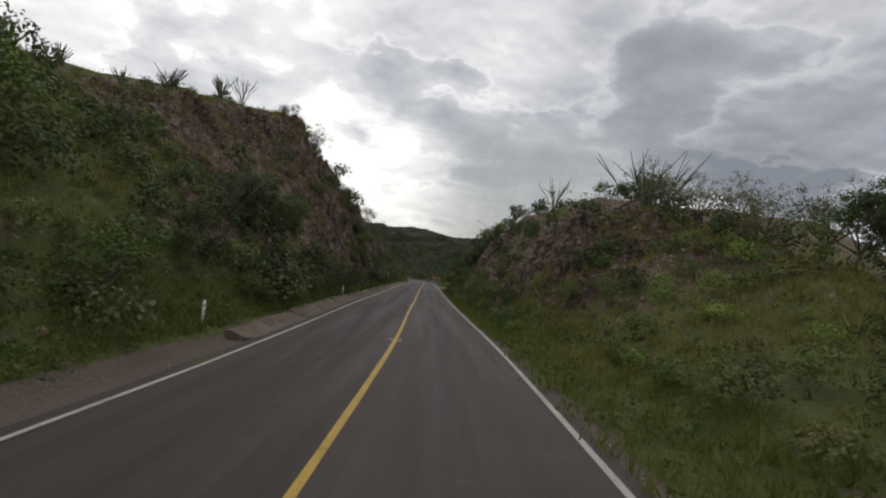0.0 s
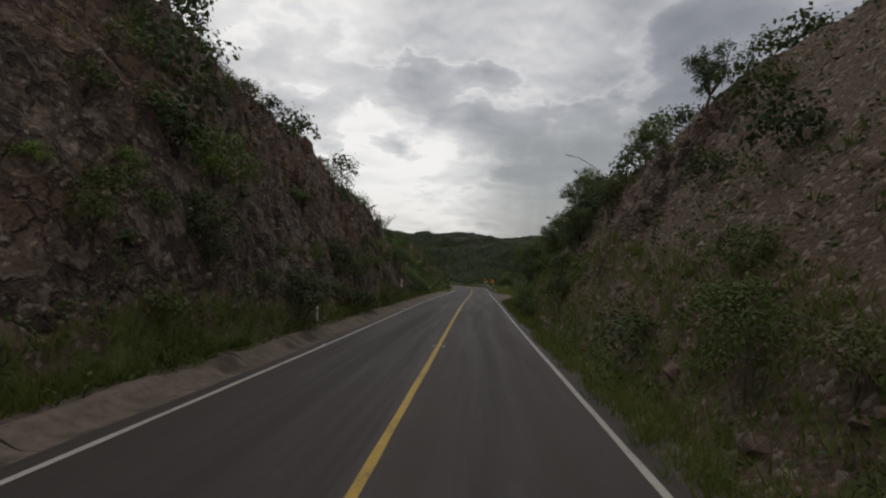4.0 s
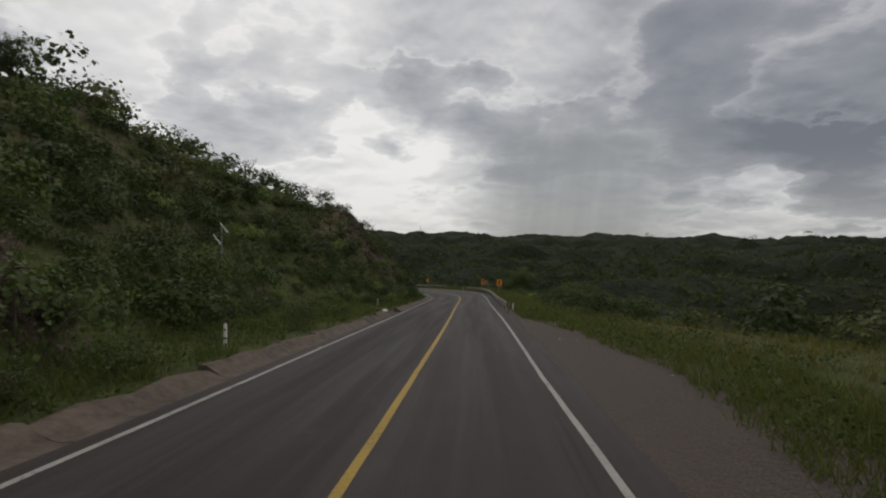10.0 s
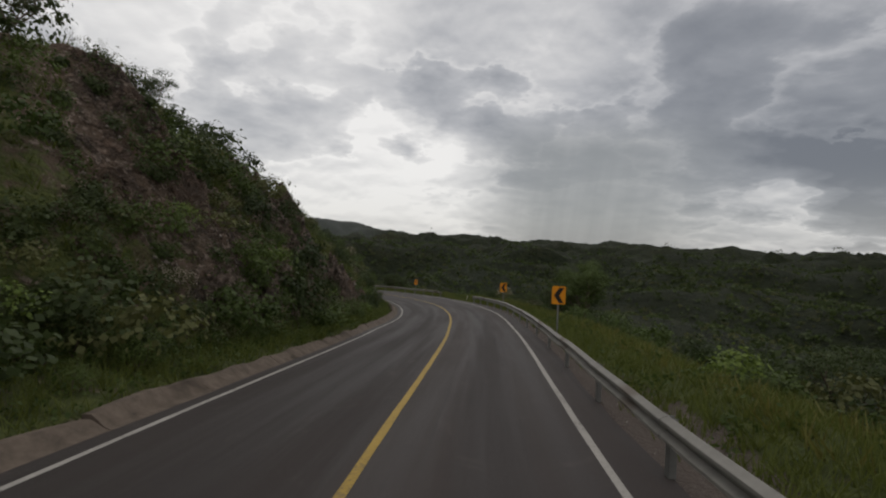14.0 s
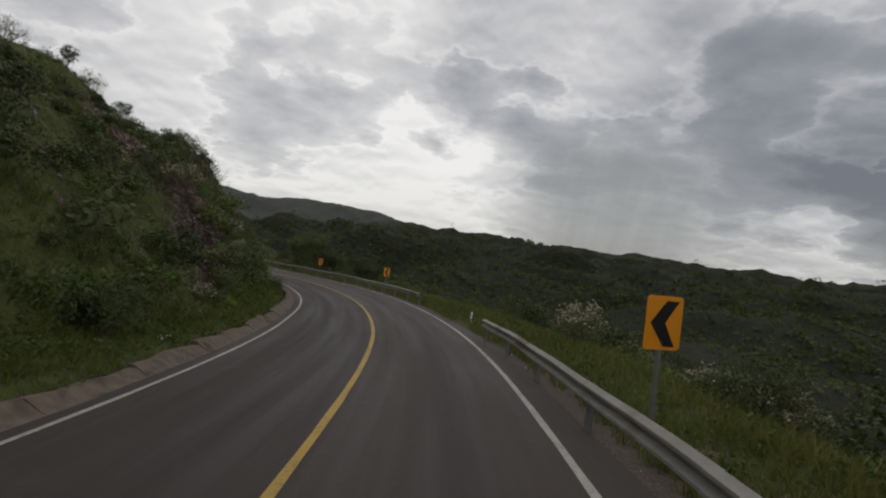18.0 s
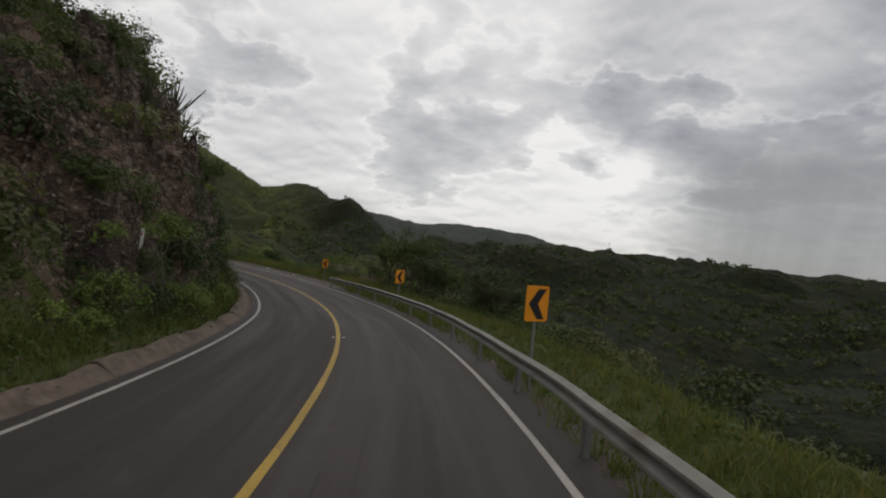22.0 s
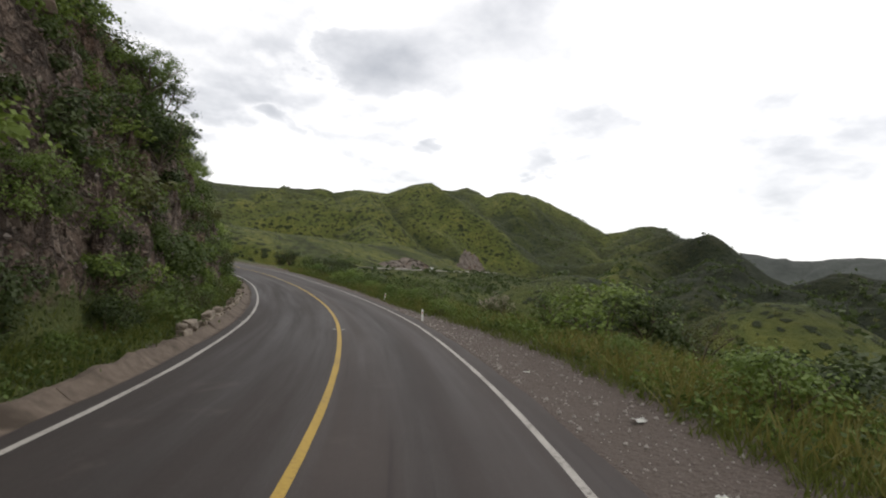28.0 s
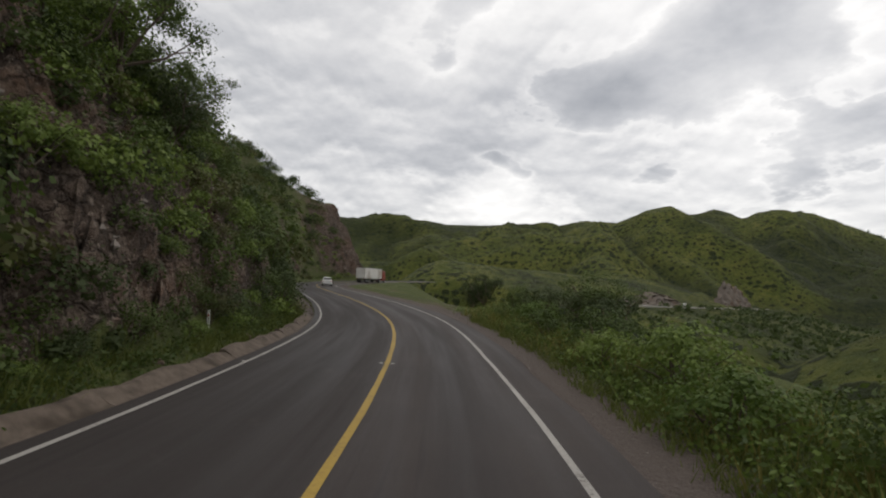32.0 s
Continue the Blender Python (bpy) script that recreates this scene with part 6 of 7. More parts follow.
TREES = [
    build_tree(31, 7.6, 3.0, LEAF_MID, "tall airy green tree with a forked grey trunk", 4.2, 0.32, 0.09),
    build_tree(32, 3.4, 1.8, LEAF_DARK, "small round-crowned dark green tree on the slope", 1.0, 0.3, 0.13),
    build_tree(33, 3.0, 1.9, LEAF_OLIVE, "sparse spreading thorn tree with bare branches", 0.45, 0.25, 0.11),
    build_tree(34, 4.4, 2.3, LEAF_MID, "broad green leafy tree leaning from the cut bank", 1.2, 0.25, 0.15),
    build_tree(35, 4.0, 2.4, LEAF_LIGHT, "bright green leafy tree clinging to the cliff", 1.1, 0.22, 0.15),
]
TREE_SPOTS = [
    (3, 331.0, -11.5, 1.15), (3, 335.5, -12.0, 1.1), (4, 328.0, -11.5, 1.0), (1, 333.0, -10.6, 0.9),
    (3, 177.0, 8.5, 1.15), (1, 179.5, 9.5, 1.3), (3, 174.5, 8.0, 1.1), (1, 181.5, 8.0, 0.9), (1, 176.0, 6.5, 0.9), (3, 252.5, 8.5, 1.2), (3, 256.5, 9.0, 1.2), (1, 248.5, 8.5, 1.1), (1, 239.0, 8.0, 1.0), (1, 236.5, 8.6, 1.0), (1, 241.5, 9.5, 1.1),
    (4, 269.0, 9.0, 0.75), (1, 338.0, 8.2, 0.95), (1, 334.0, 7.2, 0.8), (1, 355.0, 8.0, 1.0), (1, 25.0, -9.8, 0.95), (1, 28.0, -10.2, 1.0), (1, 31.0, -9.8, 1.0), (1, 34.0, -10.2, 1.0),
    (3, 92.5, 5.5, 1.15), (3, 95.2, 6.6, 1.1), (1, 90.0, 6.0, 0.95), (1, 91.5, 5.6, 0.8), (1, 88.5, 5.4, 0.75), (1, 94.0, 5.5, 0.6), (1, 87.0, 5.2, 0.7), (1, 96.5, 6.4, 0.7),
    (2, 24.0, 15.0, 1.0), (2, 27.5, 16.0, 1.1), (3, 20.0, 16.0, 0.75), (1, 17.0, 14.5, 1.1), (2, 23.0, 17.0, 1.2), (2, 33.0, 13.2, 1.1), (1, 72.0, 5.8, 0.75), (1, 79.0, 5.6, 0.7), (1, 83.5, 5.9, 0.65), (1, 90.0, 6.4, 0.75), (3, 67.0, 8.0, 0.6),
    (0, 100.5, 9.0, 0.92), (1, 103.0, 7.6, 0.85), (1, 105.5, 8.8, 0.95), (1, 98.0, 7.0, 0.8), (1, 101.5, 6.2, 0.55), (1, 104.0, 6.9, 0.65), (1, 107.0, 8.0, 0.7), (3, 86.5, 7.2, 0.8), (3, 80.0, 7.8, 0.75), (1, 75.0, 6.6, 0.9), (3, 92.0, 8.0, 0.85), (1, 88.5, 8.0, 0.9), (1, 64.0, 9.5, 0.8), (1, 84.0, 9.5, 1.0), (1, 103, 11.5, 1.1), (1, 101, 14, 1.2),
    (2, 63.0, -16.2, 1.1), (2, 30.0, 13.6, 0.85), (2, 26.0, 13.0, 0.9), (2, 35.0, 14.0, 0.8), (1, 40.0, 14.0, 0.5), (2, 21, 12.5, 0.75), (2, 154.5, -18.0, 0.8), (2, 158.0, -17.5, 0.7), (2, 151.0, -18.5, 0.75),
    (1, 161.0, -17.0, 0.8), (1, 120.0, -21.0, 0.7), (1, 108.0, -18.0, 0.9), (2, 197.0, -17.2, 0.55), (2, 204.5, -17.0, 0.5), (1, 248.0, -13.6, 0.95), (2, 193.0, -18.0, 0.35),
    (2, 260.5, -11.5, 0.6), (3, 249.0, 10.5, 0.95), (3, 254.0, 12.0, 0.9), (1, 245.0, 11.0, 1.0), (3, 258.5, 13.5, 0.9), (1, 284.0, 8.8, 0.75), (1, 263.0, 11.0, 0.8),
    (4, 268.0, -10.5, 0.9), (4, 274.0, -11.0, 1.0), (1, 278.0, -10.0, 1.0), (4, 283.0, -11.2, 1.0), (3, 288.0, -12.0, 0.9), (4, 294.0, -10.6, 0.75), (1, 291.0, -9.2, 0.9), (3, 300.0, -11.0, 0.85), (4, 306.0, -11.5, 0.8),
    (1, 311.0, -12.0, 1.0), (4, 318.0, -12.0, 0.7), (3, 324.0, -12.2, 0.65), (1, 330.0, -12.4, 0.8), (4, 335.0, -11.8, 0.7), (1, 341.0, -12.5, 0.8), (3, 350.0, -12.5, 0.7), (1, 360, -13, 0.8), (3, 372, -13, 0.8),
    (1, 345, 8.5, 0.9), (3, 352, 10, 0.8), (1, 360, 9, 0.9), (3, 335, 11, 0.7), (1, 184.4, 14.0, 1.2), (1, 187.5, 15.0, 1.1), (3, 182.0, 16.0, 0.9), (1, 150, 13, 0.9), (3, 143, 16, 0.9), (3, 156, 18, 1.0), (1, 132, 17, 0.9), (3, 141.5, 8.6, 0.78), (1, 143.5, 9.6, 0.95), (1, 139.8, 10.2, 0.9), (3, 145.5, 11.0, 0.85), (1, 139.0, 12.5, 1.1), (3, 147.0, 13.0, 1.0), (1, 149.5, 9.0, 0.8), (1, 152.5, 10.0, 0.9), (3, 338.5, 8.8, 0.95), (1, 259.0, -17.0, 0.75), (1, 252.5, -15.2, 0.6), (1, 261.0, -23.0, 0.8), (2, 283.5, 10.5, 0.8)]
rng_t = random.Random(8)
for k, s, n, size in TREE_SPOTS:
    p = on_ground(s, n)
    o = copy_thing(TREES[k], pose(p.x, p.y, p.z - 0.15, rng_t.uniform(-4, 4), rng_t.uniform(-4, 4), rng_t.uniform(0, 360)))
    o.scale = (size, size, size * rng_t.uniform(0.9, 1.1))
for k, t in enumerate(TREES):
    stand(t, 214.0 + 6 * k, 24.0 + 3 * k, 0, 0.2)


# ------------------------------------------------------------------ spiny stalk clusters
def build_stalks(seed, count, tall, label, forked=True, thin=1.0):
    rng = np.random.RandomState(seed)
    ob = tagged(new("ocotillo"), label, "desert shrub", "spiny stalk shrubs")
    for k in range(count):
        a = rng.uniform(0, math.tau)
        lean, up = rng.uniform(0.12, 0.95) * tall * 0.7, tall * rng.uniform(0.68, 1.0)
        tip = Vector((math.cos(a) * lean, math.sin(a) * lean, up))
        mid = tip * 0.5 + Vector((-math.cos(a), -math.sin(a), 0)) * 0.06 * tall
        bm = tube_bm([(math.cos(a) * 0.08, math.sin(a) * 0.08, -0.2), mid * 0.5, mid, mid.lerp(tip, 0.55), tip], [r * thin for r in (0.055, 0.05, 0.045, 0.036, 0.02)], 5)
        if forked:
            for j in range(rng.randint(1, 4)):
                st = mid.lerp(tip, rng.uniform(0.0, 0.6))
                en = st + (tip - mid).normalized() * tall * rng.uniform(0.15, 0.3) + Vector(rng.normal(size=3)) * 0.09 * tall
                tube_bm([st, st.lerp(en, 0.5), en], [r * thin for r in (0.036, 0.032, 0.018)], 4, bm)
        part("stalk", bm, STALK, ob)
    return ob


STALKS = build_stalks(51, 17, 3.6, "ocotillo with bare forking grey-green stalks on the crest", thin=0.62)
stand(STALKS, 18.0, 17.0)
BIG_STALKS = build_stalks(55, 19, 5.2, "tall ocotillo fanning out bare forked stalks on the bank", thin=0.75)
stand(BIG_STALKS, 29.5, 11.6, sink=0.3)
THIN = build_stalks(52, 22, 2.2, "dense clump of slender upright cactus stalks", False)
stand(THIN, 238.5, -11.2)
for base, s, n, size, tilt in ((STALKS, 54.0, 11.8, 1.1, 16), (THIN, 44.0, -24.0, 1.0, 0), (THIN, 48.0, -21.5, 1.0, 0), (STALKS, 51.0, -20.6, 0.8, 0), (STALKS, 94.1, -10.6, 0.85, 8), (STALKS, 90.3, -11.8, 0.6, 0), (STALKS, 85.7, -13.6, 0.7, 0), (STALKS, 141.6, -20.6, 0.6, 0), (STALKS, 147, -20, 0.6, 5), (STALKS, 69.0, 12.0, 0.55, -20),
                               (THIN, 244.5, -10.8, 1.2, 0), (STALKS, 246.5, -10.4, 0.6, 10), (THIN, 229.0, -14.5, 0.8, 0), (THIN, 26.0, -26.0, 0.7, 0), (THIN, 30.0, -25.6, 0.8, 0), (THIN, 33.0, -25.0, 0.7, 0), (THIN, 37.0, -23.6, 0.7, 0), (THIN, 41.0, -22.6, 0.7, 0),
                               (THIN, 20.0, -27.0, 0.6, 0), (STALKS, 23.0, -9.6, 0.7, 0)):
    p = on_ground(s, n)
    o = copy_thing(base, pose(p.x, p.y, p.z, tilt, -tilt * 0.6, (s * 37) % 360))
    o.scale = (size, size, size)


def build_agave(label, mat, count=26, low=0.15, high=1.3):
    ob = tagged(new("agave"), label, "agave", "agaves on the bank")
    for k in range(count):
        a, up = k * 2.4, low + (high - low) * (k / count)
        bm = bmesh.new()
        rings = []
        for u, w in ((0, 0.05), (0.35, 0.055), (0.7, 0.035), (1.0, 0.004)):
            r, z = 0.75 * u * math.cos(up), 0.75 * u * math.sin(up) - 0.14 * u * u * math.cos(up)
            c, side = Vector((math.cos(a) * r, math.sin(a) * r, z)), Vector((-math.sin(a), math.cos(a), 0))
            rings.append([bm.verts.new(c + side * w), bm.verts.new(c + Vector((0, 0, -0.02 * (1 - u)))), bm.verts.new(c - side * w), bm.verts.new(c + Vector((0, 0, 0.012)))])
        for p, q in zip(rings, rings[1:]):
            for j in range(4):
                bm.faces.new((p[j], p[(j + 1) % 4], q[(j + 1) % 4], q[j]))
        part("leaf", bm, mat, ob)
    return ob


AGAVE_PLANT = build_agave("grey-green agave rosette with long pointed leaves on the cut bank", AGAVE)
DRY_AGAVE = build_agave("dead straw-brown agave with drooping withered leaves on the bank", DEAD_LEAF, 40, -1.35, 0.2)
spot = on_ground(92.0, 5.9)
DRY_AGAVE.matrix_basis = pose(spot.x, spot.y, spot.z + 0.75, 0, -30, 20)
DRY_AGAVE.scale = (1.7, 1.7, 1.7)
stand(AGAVE_PLANT, 86.4, 5.2)
for s, n, size in ((84.6, 4.9, 1.1), (87.4, 5.6, 1.0), (85.6, 5.9, 0.9), (82.5, 5.4, 0.8)):
    p = on_ground(s, n)
    o = copy_thing(AGAVE_PLANT, pose(p.x, p.y, p.z + 0.05, 0, -35, (s * 91) % 360))
    o.scale = (size, size, size)


def build_flowering_agave():
    """Straw-coloured rosette with a tall stalk that arches out over the cutting."""
    ob = build_agave("straw-yellow agave with a long arching flower stalk on the crest", GRASS_DRY, 34, -0.5, 1.3)
    part("flower_stalk", tube_bm([(0, 0, 0), (-0.45, 0.05, 1.3), (-1.2, 0.1, 2.3), (-2.2, 0.1, 2.95), (-3.2, 0.05, 3.2)], [0.04, 0.035, 0.028, 0.022, 0.035], 6), DEAD_WOOD, ob, "bare arching flower stalk")
    p = on_ground(79.0, 9.3)
    ob.matrix_basis = pose(p.x, p.y, p.z + 0.05, 0, 0, heading(81.0) - 12)


build_flowering_agave()


# ------------------------------------------------------------------ grass, herbs, scrub too many to count
def blades(name, s, n, tall, mat, label, category, rng, lean=0.5, wide=0.016, per=7):
    """Tufts of blades, each blade a single narrow triangle."""
    p = np.repeat(ground_point(s, n), per, 0)
    k = len(p)
    p[:, :2] += rng.normal(size=(k, 2)) * 0.09
    h = np.repeat(np.broadcast_to(tall, len(s)), per) * rng.uniform(0.5, 1.25, k)
    a = rng.uniform(0, math.tau, k)
    tip = p + np.stack([rng.normal(size=k) * lean * h, rng.normal(size=k) * lean * h, h], 1)
    w = np.stack([np.cos(a), np.sin(a), np.zeros(k)], 1) * (wide * rng.uniform(0.6, 1.4, k))[:, None]
    pts = np.stack([p - w - [0, 0, 0.05], p + w - [0, 0, 0.05], tip], 1).reshape(-1, 3)
    me = bpy.data.meshes.new(name)
    me.vertices.add(3 * k)
    me.vertices.foreach_set("co", pts.reshape(-1).astype(np.float32))
    me.loops.add(3 * k)
    me.loops.foreach_set("vertex_index", np.arange(3 * k, dtype=np.int32))
    me.polygons.add(k)
    me.polygons.foreach_set("loop_start", np.arange(0, 3 * k, 3, dtype=np.int32))
    me.update(calc_edges=True)
    me.materials.append(mat)
    return tagged(new(name, me), label, category, kind="stuff")


def build_grass():
    rng = np.random.RandomState(77)

    def band(count, s0, s1, lo, hi):
        s = rng.uniform(s0, s1, count)
        u = rng.rand(count)
        return s, lo(s) + (hi(s) - lo(s)) * u

    edge = lambda s: 2.75 + gravel_width(s) * 0.85
    s, n = band(30000, -8, 345, lambda s: edge(s), lambda s: edge(s) + 3.2)
    keep = rng.rand(len(s)) < 0.75 + 1.2 * fbm(s / 5, n / 3, 3, 91)
    blades("verge_grass", s[keep], n[keep], 0.32, GRASS, "rough green grass along the road edge", "grass", rng)
    s, n = band(11000, 92, 300, lambda s: edge(s) + 1.5, lambda s: edge(s) + 11)
    keep = rng.rand(len(s)) < 0.7 + 1.6 * fbm(s / 9, n / 9, 3, 92)
    blades("meadow_grass", s[keep], n[keep], 0.38, GRASS_DRY, "yellow-green meadow grass on the open roadside", "grass", rng, wide=0.025)
    s, n = band(16000, -10, 350, lambda s: left_edge(s) - 1.72 * gutter_reach(s), lambda s: -key(s, UPHILL) - 0.9 * key(s, UPHILL, 4) + 0.25)
    keep = (rng.rand(len(s)) < 0.7 + 1.2 * fbm(s / 5, n / 3, 3, 93)) & (lie(s, n, False)[1] < 0.25)
    blades("bank_grass", s[keep], n[keep], 0.45, GRASS, "green grass and weeds at the foot of the slope", "grass", rng)
    s, n = band(34000, -10, 350, lambda s: -key(s, UPHILL) - 1.0, lambda s: -key(s, UPHILL, 2) - 3)
    keep = (rng.rand(len(s)) < 0.6 + 1.4 * fbm(s / 8, n / 8, 3, 94)) & (lie(s, n, False)[1] < 0.3)
    blades("slope_grass", s[keep], n[keep], 0.3, GRASS, "thin grass on the hillside between bushes", "grass", rng, wide=0.028)
    s, n = band(2600, 0, 100, lambda s: key(s, DOWNHILL), lambda s: key(s, DOWNHILL, 2) + 3)
    keep = (lie(s, n, False)[1] < 0.3) & (rng.rand(len(s)) < 0.5 + 1.6 * fbm(s / 6, n / 4, 3, 98))
    blades("cut_grass", s[keep], n[keep], 0.26, GRASS, "grass on the cut bank", "grass", rng, wide=0.025)
    s, n = band(6500, -10, 30, lambda s: key(s, DOWNHILL) - 0.4, lambda s: key(s, DOWNHILL, 2) + 4)
    keep = rng.rand(len(s)) < 0.6 + 1.6 * fbm(s / 5, n / 5, 3, 99)
    blades("bank_meadow", s[keep], n[keep], 0.36, GRASS_DRY, "yellow-green flowering grass on the low bank", "grass", rng, wide=0.022)
    s, n = band(8500, -10, 60, lambda s: -key(s, UPHILL) - 3.0, lambda s: -key(s, UPHILL, 2) - 1.5)
    keep = rng.rand(len(s)) < 0.35 + 1.8 * fbm(s / 6, n / 6, 3, 100)
    blades("hill_meadow", s[keep], n[keep], 0.34, GRASS_DRY, "yellowing grass in patches on the hillside", "grass", rng, wide=0.026)
    s, n = band(9000, 254, 348, lambda s: edge(s) + 0.4, lambda s: edge(s) + 9)
    keep = rng.rand(len(s)) < 0.5 + 1.8 * fbm(s / 7, n / 5, 3, 101)
    blades("verge_meadow", s[keep], n[keep], 0.62, GRASS_DRY, "tall yellow-green flowering grass on the outer verge", "grass", rng, wide=0.024)
    # broad-leaved weeds
    for name, count, lo, hi, mat, label in (
            ("fresh_weeds", 5200, lambda s: edge(s) + 0.5, lambda s: edge(s) + 6.0, LEAF_LIGHT, "bright green leafy weeds on the outer verge"),
            ("verge_weeds", 5200, lambda s: edge(s) + 0.3, lambda s: edge(s) + 5.0, LEAF_MID, "leafy green weeds beside the road"),
            ("bank_weeds", 7200, lambda s: left_edge(s) - 1.6 * gutter_reach(s), lambda s: -key(s, UPHILL) - 2.4 * key(s, UPHILL, 4) + 0.9, LEAF_MID, "broad-leaved green weeds at the foot of the slope"),
            ("slope_weeds", 3600, lambda s: -key(s, UPHILL) - 1, lambda s: -key(s, UPHILL, 2) - 2, LEAF_OLIVE, "low olive-green herbs covering the hillside"),
            ("cut_weeds", 1000, lambda s: key(s, DOWNHILL) + 0 * s, lambda s: key(s, DOWNHILL, 2) + 2, LEAF_DARK, "low herbs on the cut bank")):
        s, n = band(count, 256 if name == "fresh_weeds" else -8, 98 if name == "cut_weeds" else 350, lo, hi)
        stony = lie(s, n, False)[1]
        keep = (rng.rand(count) < 0.65 + 1.5 * fbm(s / 6, n / 5, 3, 95)) & (stony < 0.75)
        p = ground_point(s[keep], n[keep])
        per = 17
        size = np.repeat(rng.uniform(0.5, 1.3, len(p)), per)
        pts = np.repeat(p, per, 0) + rng.normal(size=(len(p) * per, 3)) * np.array([0.2, 0.2, 0.14]) * size[:, None] + np.array([0, 0, 0.2]) * size[:, None]
        tagged(new(name, leaf_mesh(name, pts, 0.11, mat, rng, wide=0.6)), label, "weeds", kind="stuff")


build_grass()


def build_far_scrub():
    """Bushes across the valley, as loose tufts of leaves that grow coarser with distance."""
    rng = np.random.RandomState(99)
    for name, r0, r1, count, size, per, mat in (("valley_scrub", 45, 190, 5200, 2.3, 30, LEAF_DARK), ("valley_scrub_green", 45, 260, 2400, 2.2, 30, LEAF_OLIVE), ("hill_scrub", 190, 620, 12000, 3.4, 14, LEAF_DARK), ("knoll_scrub", 150, 420, 3800, 2.0, 14, LEAF_MID), ("ridge_scrub", 560, 1500, 16000, 4.6, 7, LEAF_DARK)):
        b = np.radians(rng.uniform(-95, 112, count))
        r = np.sqrt(rng.uniform(r0 ** 2, r1 ** 2, count))
        x, y = HUB[0] - np.sin(b) * r + (30 if r1 < 300 else 0), HUB[1] + np.cos(b) * r
        if r1 < 300:
            y = rng.uniform(80, 560, count)
            x = rng.uniform(-240, 230, count)
        flat = np.stack([x, y], -1)
        close = np.full(count, 1e9)
        for q in LINE[::12, :2]:
            close = np.minimum(close, ((flat - q) ** 2).sum(1))
        near = np.sqrt(close)
        j = np.array([np.argmin(((f - LINE[::6, :2]) ** 2).sum(1)) for f in flat]) * 6
        side = (x - LINE[j, 0]) * HEAD[j, 1] - (y - LINE[j, 1]) * HEAD[j, 0]
        bare = np.zeros(count)
        for kx, ky, kr, kh in KNOLLS[:4]:
            bare = np.maximum(bare, np.exp(-((x - kx) ** 2 + (y - ky) ** 2) / (kr * 1.1) ** 2))
        keep = (side > 0) & (near > 34) & (rng.rand(count) > 0.75 * smooth(0.25, 0.6, bare)) & (rng.rand(count) < 0.7 + 1.5 * fbm(x / 60, y / 60, 3, 97))
        x, y, near = x[keep], y[keep], near[keep]
        s_at = DIST[j[keep]]
        z = np.where(near < 74, ground_point(s_at, np.minimum(near, 78))[:, 2], land(x, y))
        p = np.stack([x, y, z], -1)
        sz = size * rng.uniform(0.45, 1.2, len(p))
        rep = np.repeat(sz, per)
        pts = np.repeat(p, per, 0) + rng.normal(size=(len(p) * per, 3)) * np.array([0.36, 0.36, 0.22]) * rep[:, None] + np.array([0, 0, 0.36]) * rep[:, None]
        tagged(new(name, leaf_mesh(name, pts, rep * (0.34 if per > 20 else 0.55), mat, rng, wide=0.8)), "dark green scrub bushes scattered over the valley slopes", "scrub", kind="stuff")


build_far_scrub()


# ------------------------------------------------------------------ stones and litter
def stone_bm(rng, r, bm=None, at=(0, 0, 0)):
    bm = bm or bmesh.new()
    made = bmesh.ops.create_icosphere(bm, subdivisions=1, radius=1.0)["verts"]
    sq = rng.uniform(0.55, 1.3, 3)
    for v in made:
        k = rng.uniform(0.7, 1.15)
        v.co = Vector((v.co.x * sq[0] * k, v.co.y * sq[1] * k, v.co.z * sq[2] * 0.75 * k)) * r + Vector(at)
    return bm


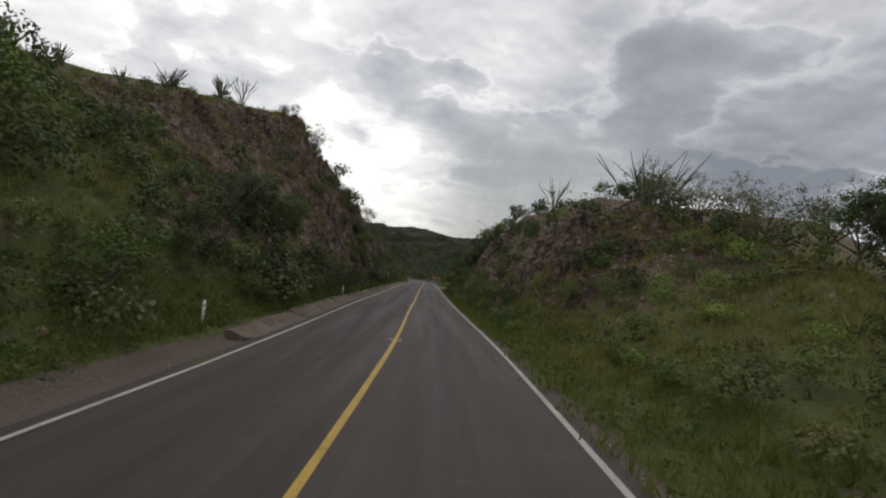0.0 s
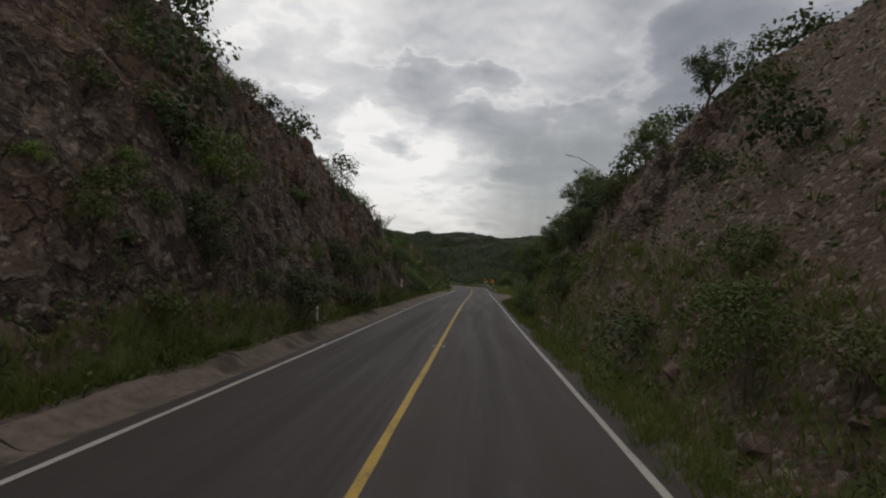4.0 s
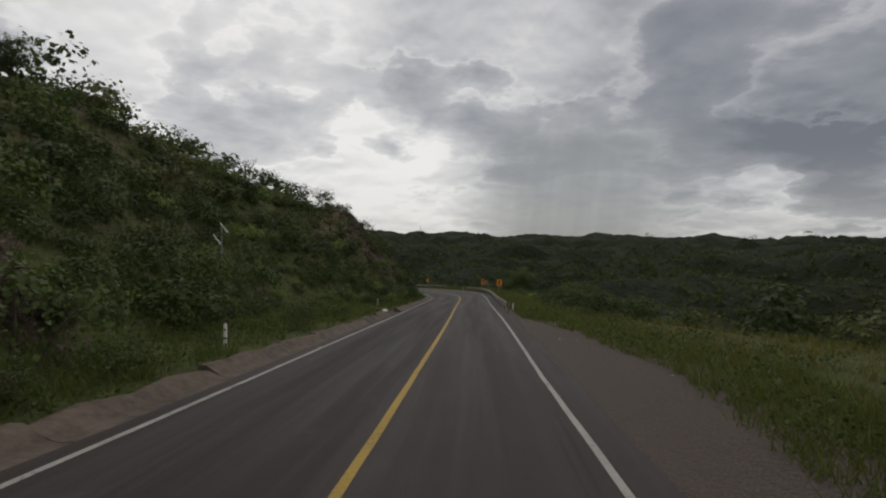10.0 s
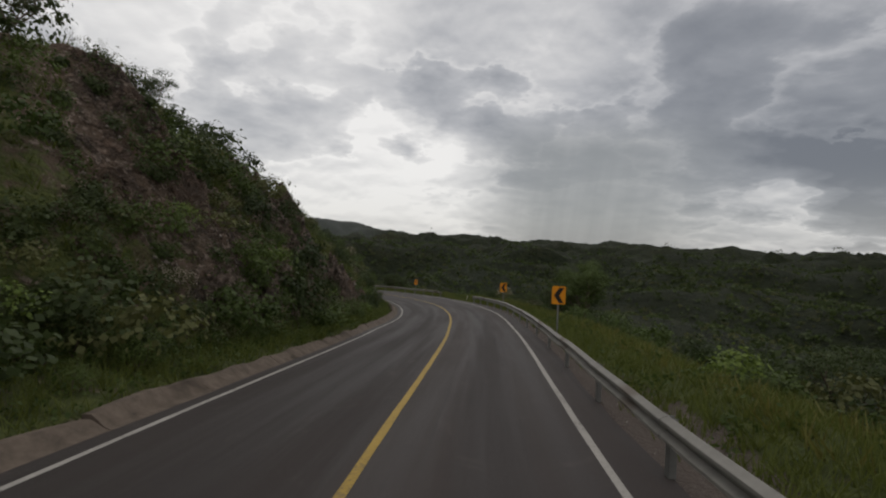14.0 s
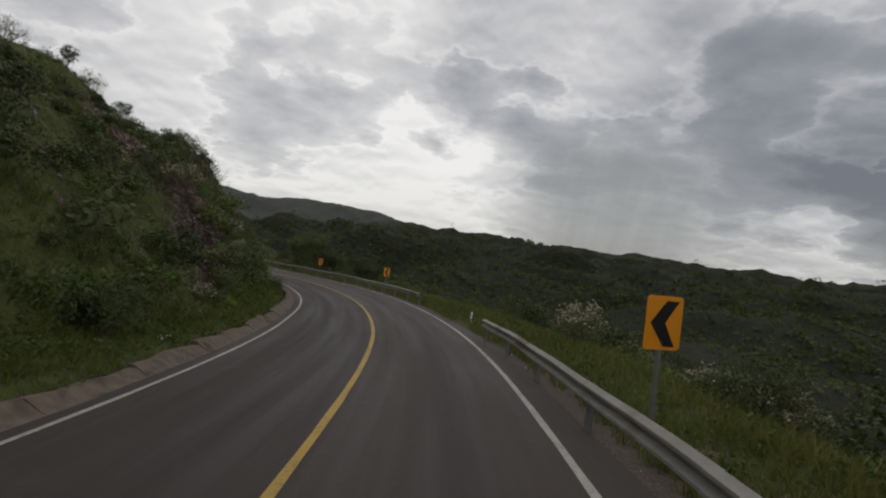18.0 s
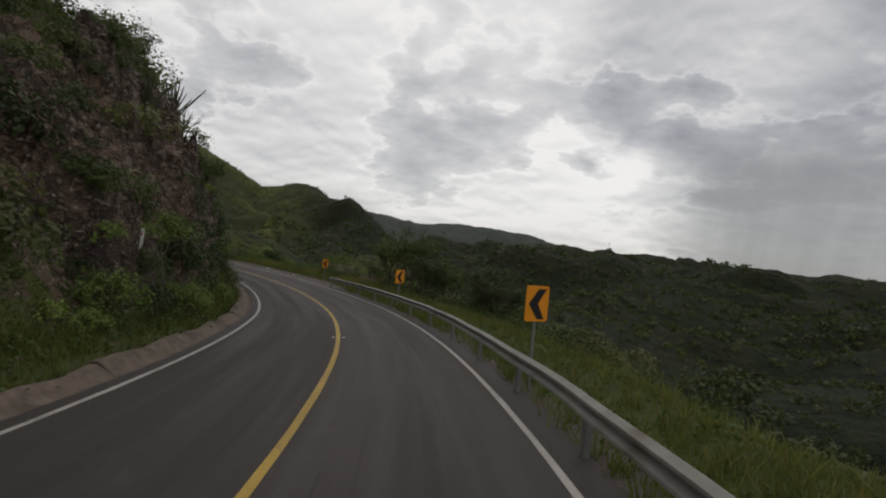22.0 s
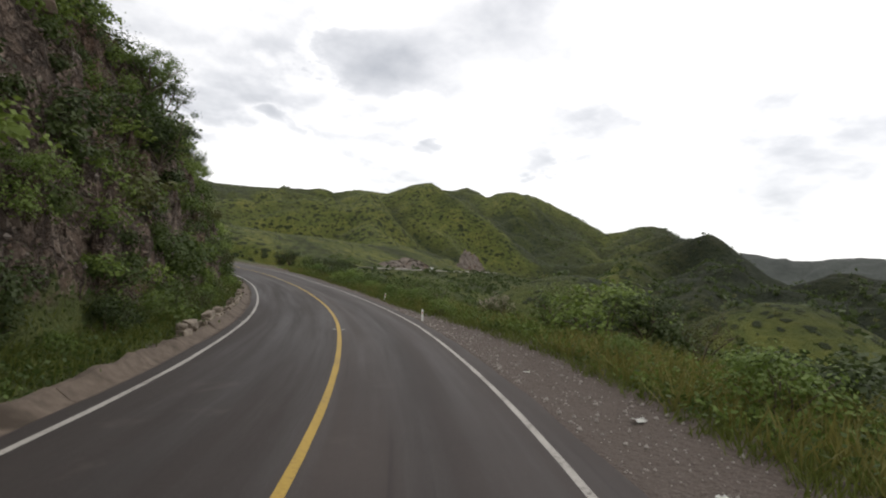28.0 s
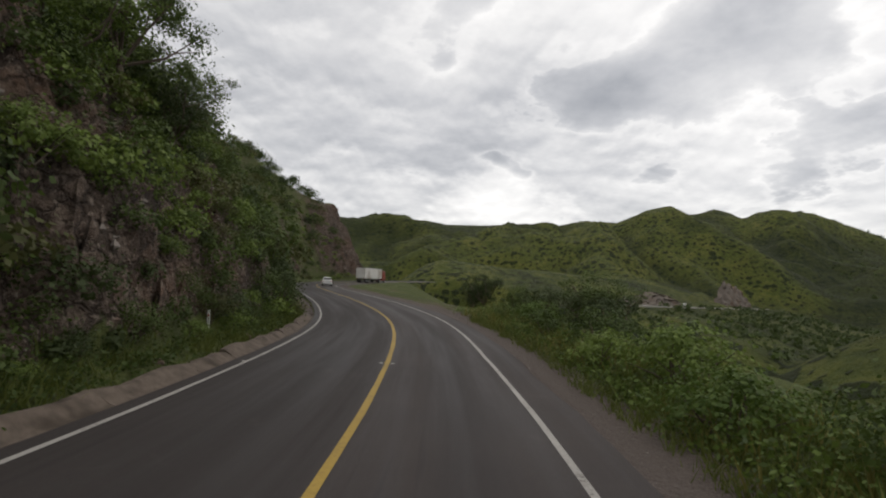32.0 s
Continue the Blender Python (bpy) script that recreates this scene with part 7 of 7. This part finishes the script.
def build_stones():
    rng = np.random.RandomState(13)
    meshes = []
    for k in range(5):
        bm = stone_bm(rng, 1.0)
        me = bpy.data.meshes.new("rock")
        bm.to_mesh(me)
        bm.free()
        me.materials.append(ROCK)
        meshes.append(me)
    for k in range(240):
        if k < 120:
            s, n, r = rng.uniform(-5, 345), 0, rng.uniform(0.07, 0.2)
            n = -(float(key(s, UPHILL)) + rng.uniform(-1.0, 0.8))
        elif k < 200:
            s, r = rng.uniform(30, 96), rng.uniform(0.1, 0.34)
            n = float(key(s, DOWNHILL)) + rng.uniform(-0.2, 3.0)
        else:
            s, r = rng.uniform(225, 320), rng.uniform(0.2, 0.6)
            n = -(float(key(s, UPHILL)) + rng.uniform(0.3, 3.0))
        p = on_ground(s, n)
        o = tagged(new("rock", meshes[rng.randint(5)]), "angular fallen rock on the slope beside the road" if k >= 120 else "loose stone at the foot of the cut slope", "rock", "fallen rocks")
        o.matrix_basis = pose(p.x, p.y, p.z + 0.12 * r, rng.uniform(0, 40), rng.uniform(0, 40), rng.uniform(0, 360)) @ Matrix.Scale(r, 4)
    # pebbles along the right-hand gravel and litter-like pale chips
    pts, verts, faces = [], [], []
    for k in range(1900):
        s = rng.uniform(255, 300) if k < 1500 else rng.uniform(-5, 345)
        n = rng.uniform(2.5, 3.0 + 0.8 * float(gravel_width(s))) if k < 1500 or rng.rand() < 0.5 else float(left_edge(s)) - rng.uniform(0.45, 1.1)
        p, r = on_ground(s, n), rng.uniform(0.010, 0.034) * rng.choice((1.0, 1.0, 1.0, 2.0))
        b = len(verts)
        for q in ((1, 0, 0), (-0.4, 0.9, 0), (-0.5, -0.8, 0.1), (0.1, 0.1, 0.9), (0, 0, -0.6)):
            verts.append(p + Vector(q) * r * rng.uniform(0.7, 1.2) + Vector((0, 0, 0.3 * r)))
        faces += [(b, b + 1, b + 3), (b + 1, b + 2, b + 3), (b + 2, b, b + 3), (b + 1, b, b + 4), (b + 2, b + 1, b + 4), (b, b + 2, b + 4)]
    # rubble and flakes on the cut faces
    s, n = rng.uniform(14, 345, 26000), rng.rand(26000)
    right = (s < 95) & (rng.rand(26000) < 0.6)
    n = np.where(right, key(s, DOWNHILL) + n * (key(s, DOWNHILL, 2) - key(s, DOWNHILL)), -(key(s, UPHILL) + n * (key(s, UPHILL, 2) - key(s, UPHILL))))
    keep = (lie(s, n, False)[1] > 0.35) | (right & (rng.rand(26000) < 0.6))
    places, rv, rf = ground_point(s[keep], n[keep]), [], []
    radius = rng.uniform(0.03, 0.10, len(places)) * rng.choice([1, 1, 1, 1.8], len(places))
    shape = np.array(((1, 0, 0), (-0.4, 0.9, 0), (-0.5, -0.8, 0.1), (0.1, 0.1, 0.9), (0, 0, -0.6)))
    tri = np.array(((0, 1, 3), (1, 2, 3), (2, 0, 3), (1, 0, 4), (2, 1, 4), (0, 2, 4)))
    turn = rng.uniform(0, math.tau, len(places))
    c, d = np.cos(turn)[:, None], np.sin(turn)[:, None]
    pts = np.stack([shape[:, 0] * c - shape[:, 1] * d, shape[:, 0] * d + shape[:, 1] * c, np.broadcast_to(shape[:, 2], (len(turn), 5))], -1)
    pts = places[:, None, :] + pts * radius[:, None, None] * rng.uniform(0.6, 1.3, (len(places), 5, 1))
    fs = (tri[None] + 5 * np.arange(len(places))[:, None, None]).reshape(-1, 3)
    half = len(places) // 2
    for nm, a, b, mt in (("rubble", 0, half, ROCK), ("stone_chips", half, len(places), PALE_ROCK)):
        tagged(mesh_object(nm, pts[a:b].reshape(-1, 3), [tuple(q) for q in (fs[a * 6:b * 6] - 5 * a).tolist()], mt), "angular rubble and stone flakes on the cut rock faces", "rubble", kind="stuff")
    tagged(mesh_object("pebbles", verts, faces, CHIP), "pale pebbles and chips strewn on the gravel shoulder", "gravel", kind="stuff")


build_stones()
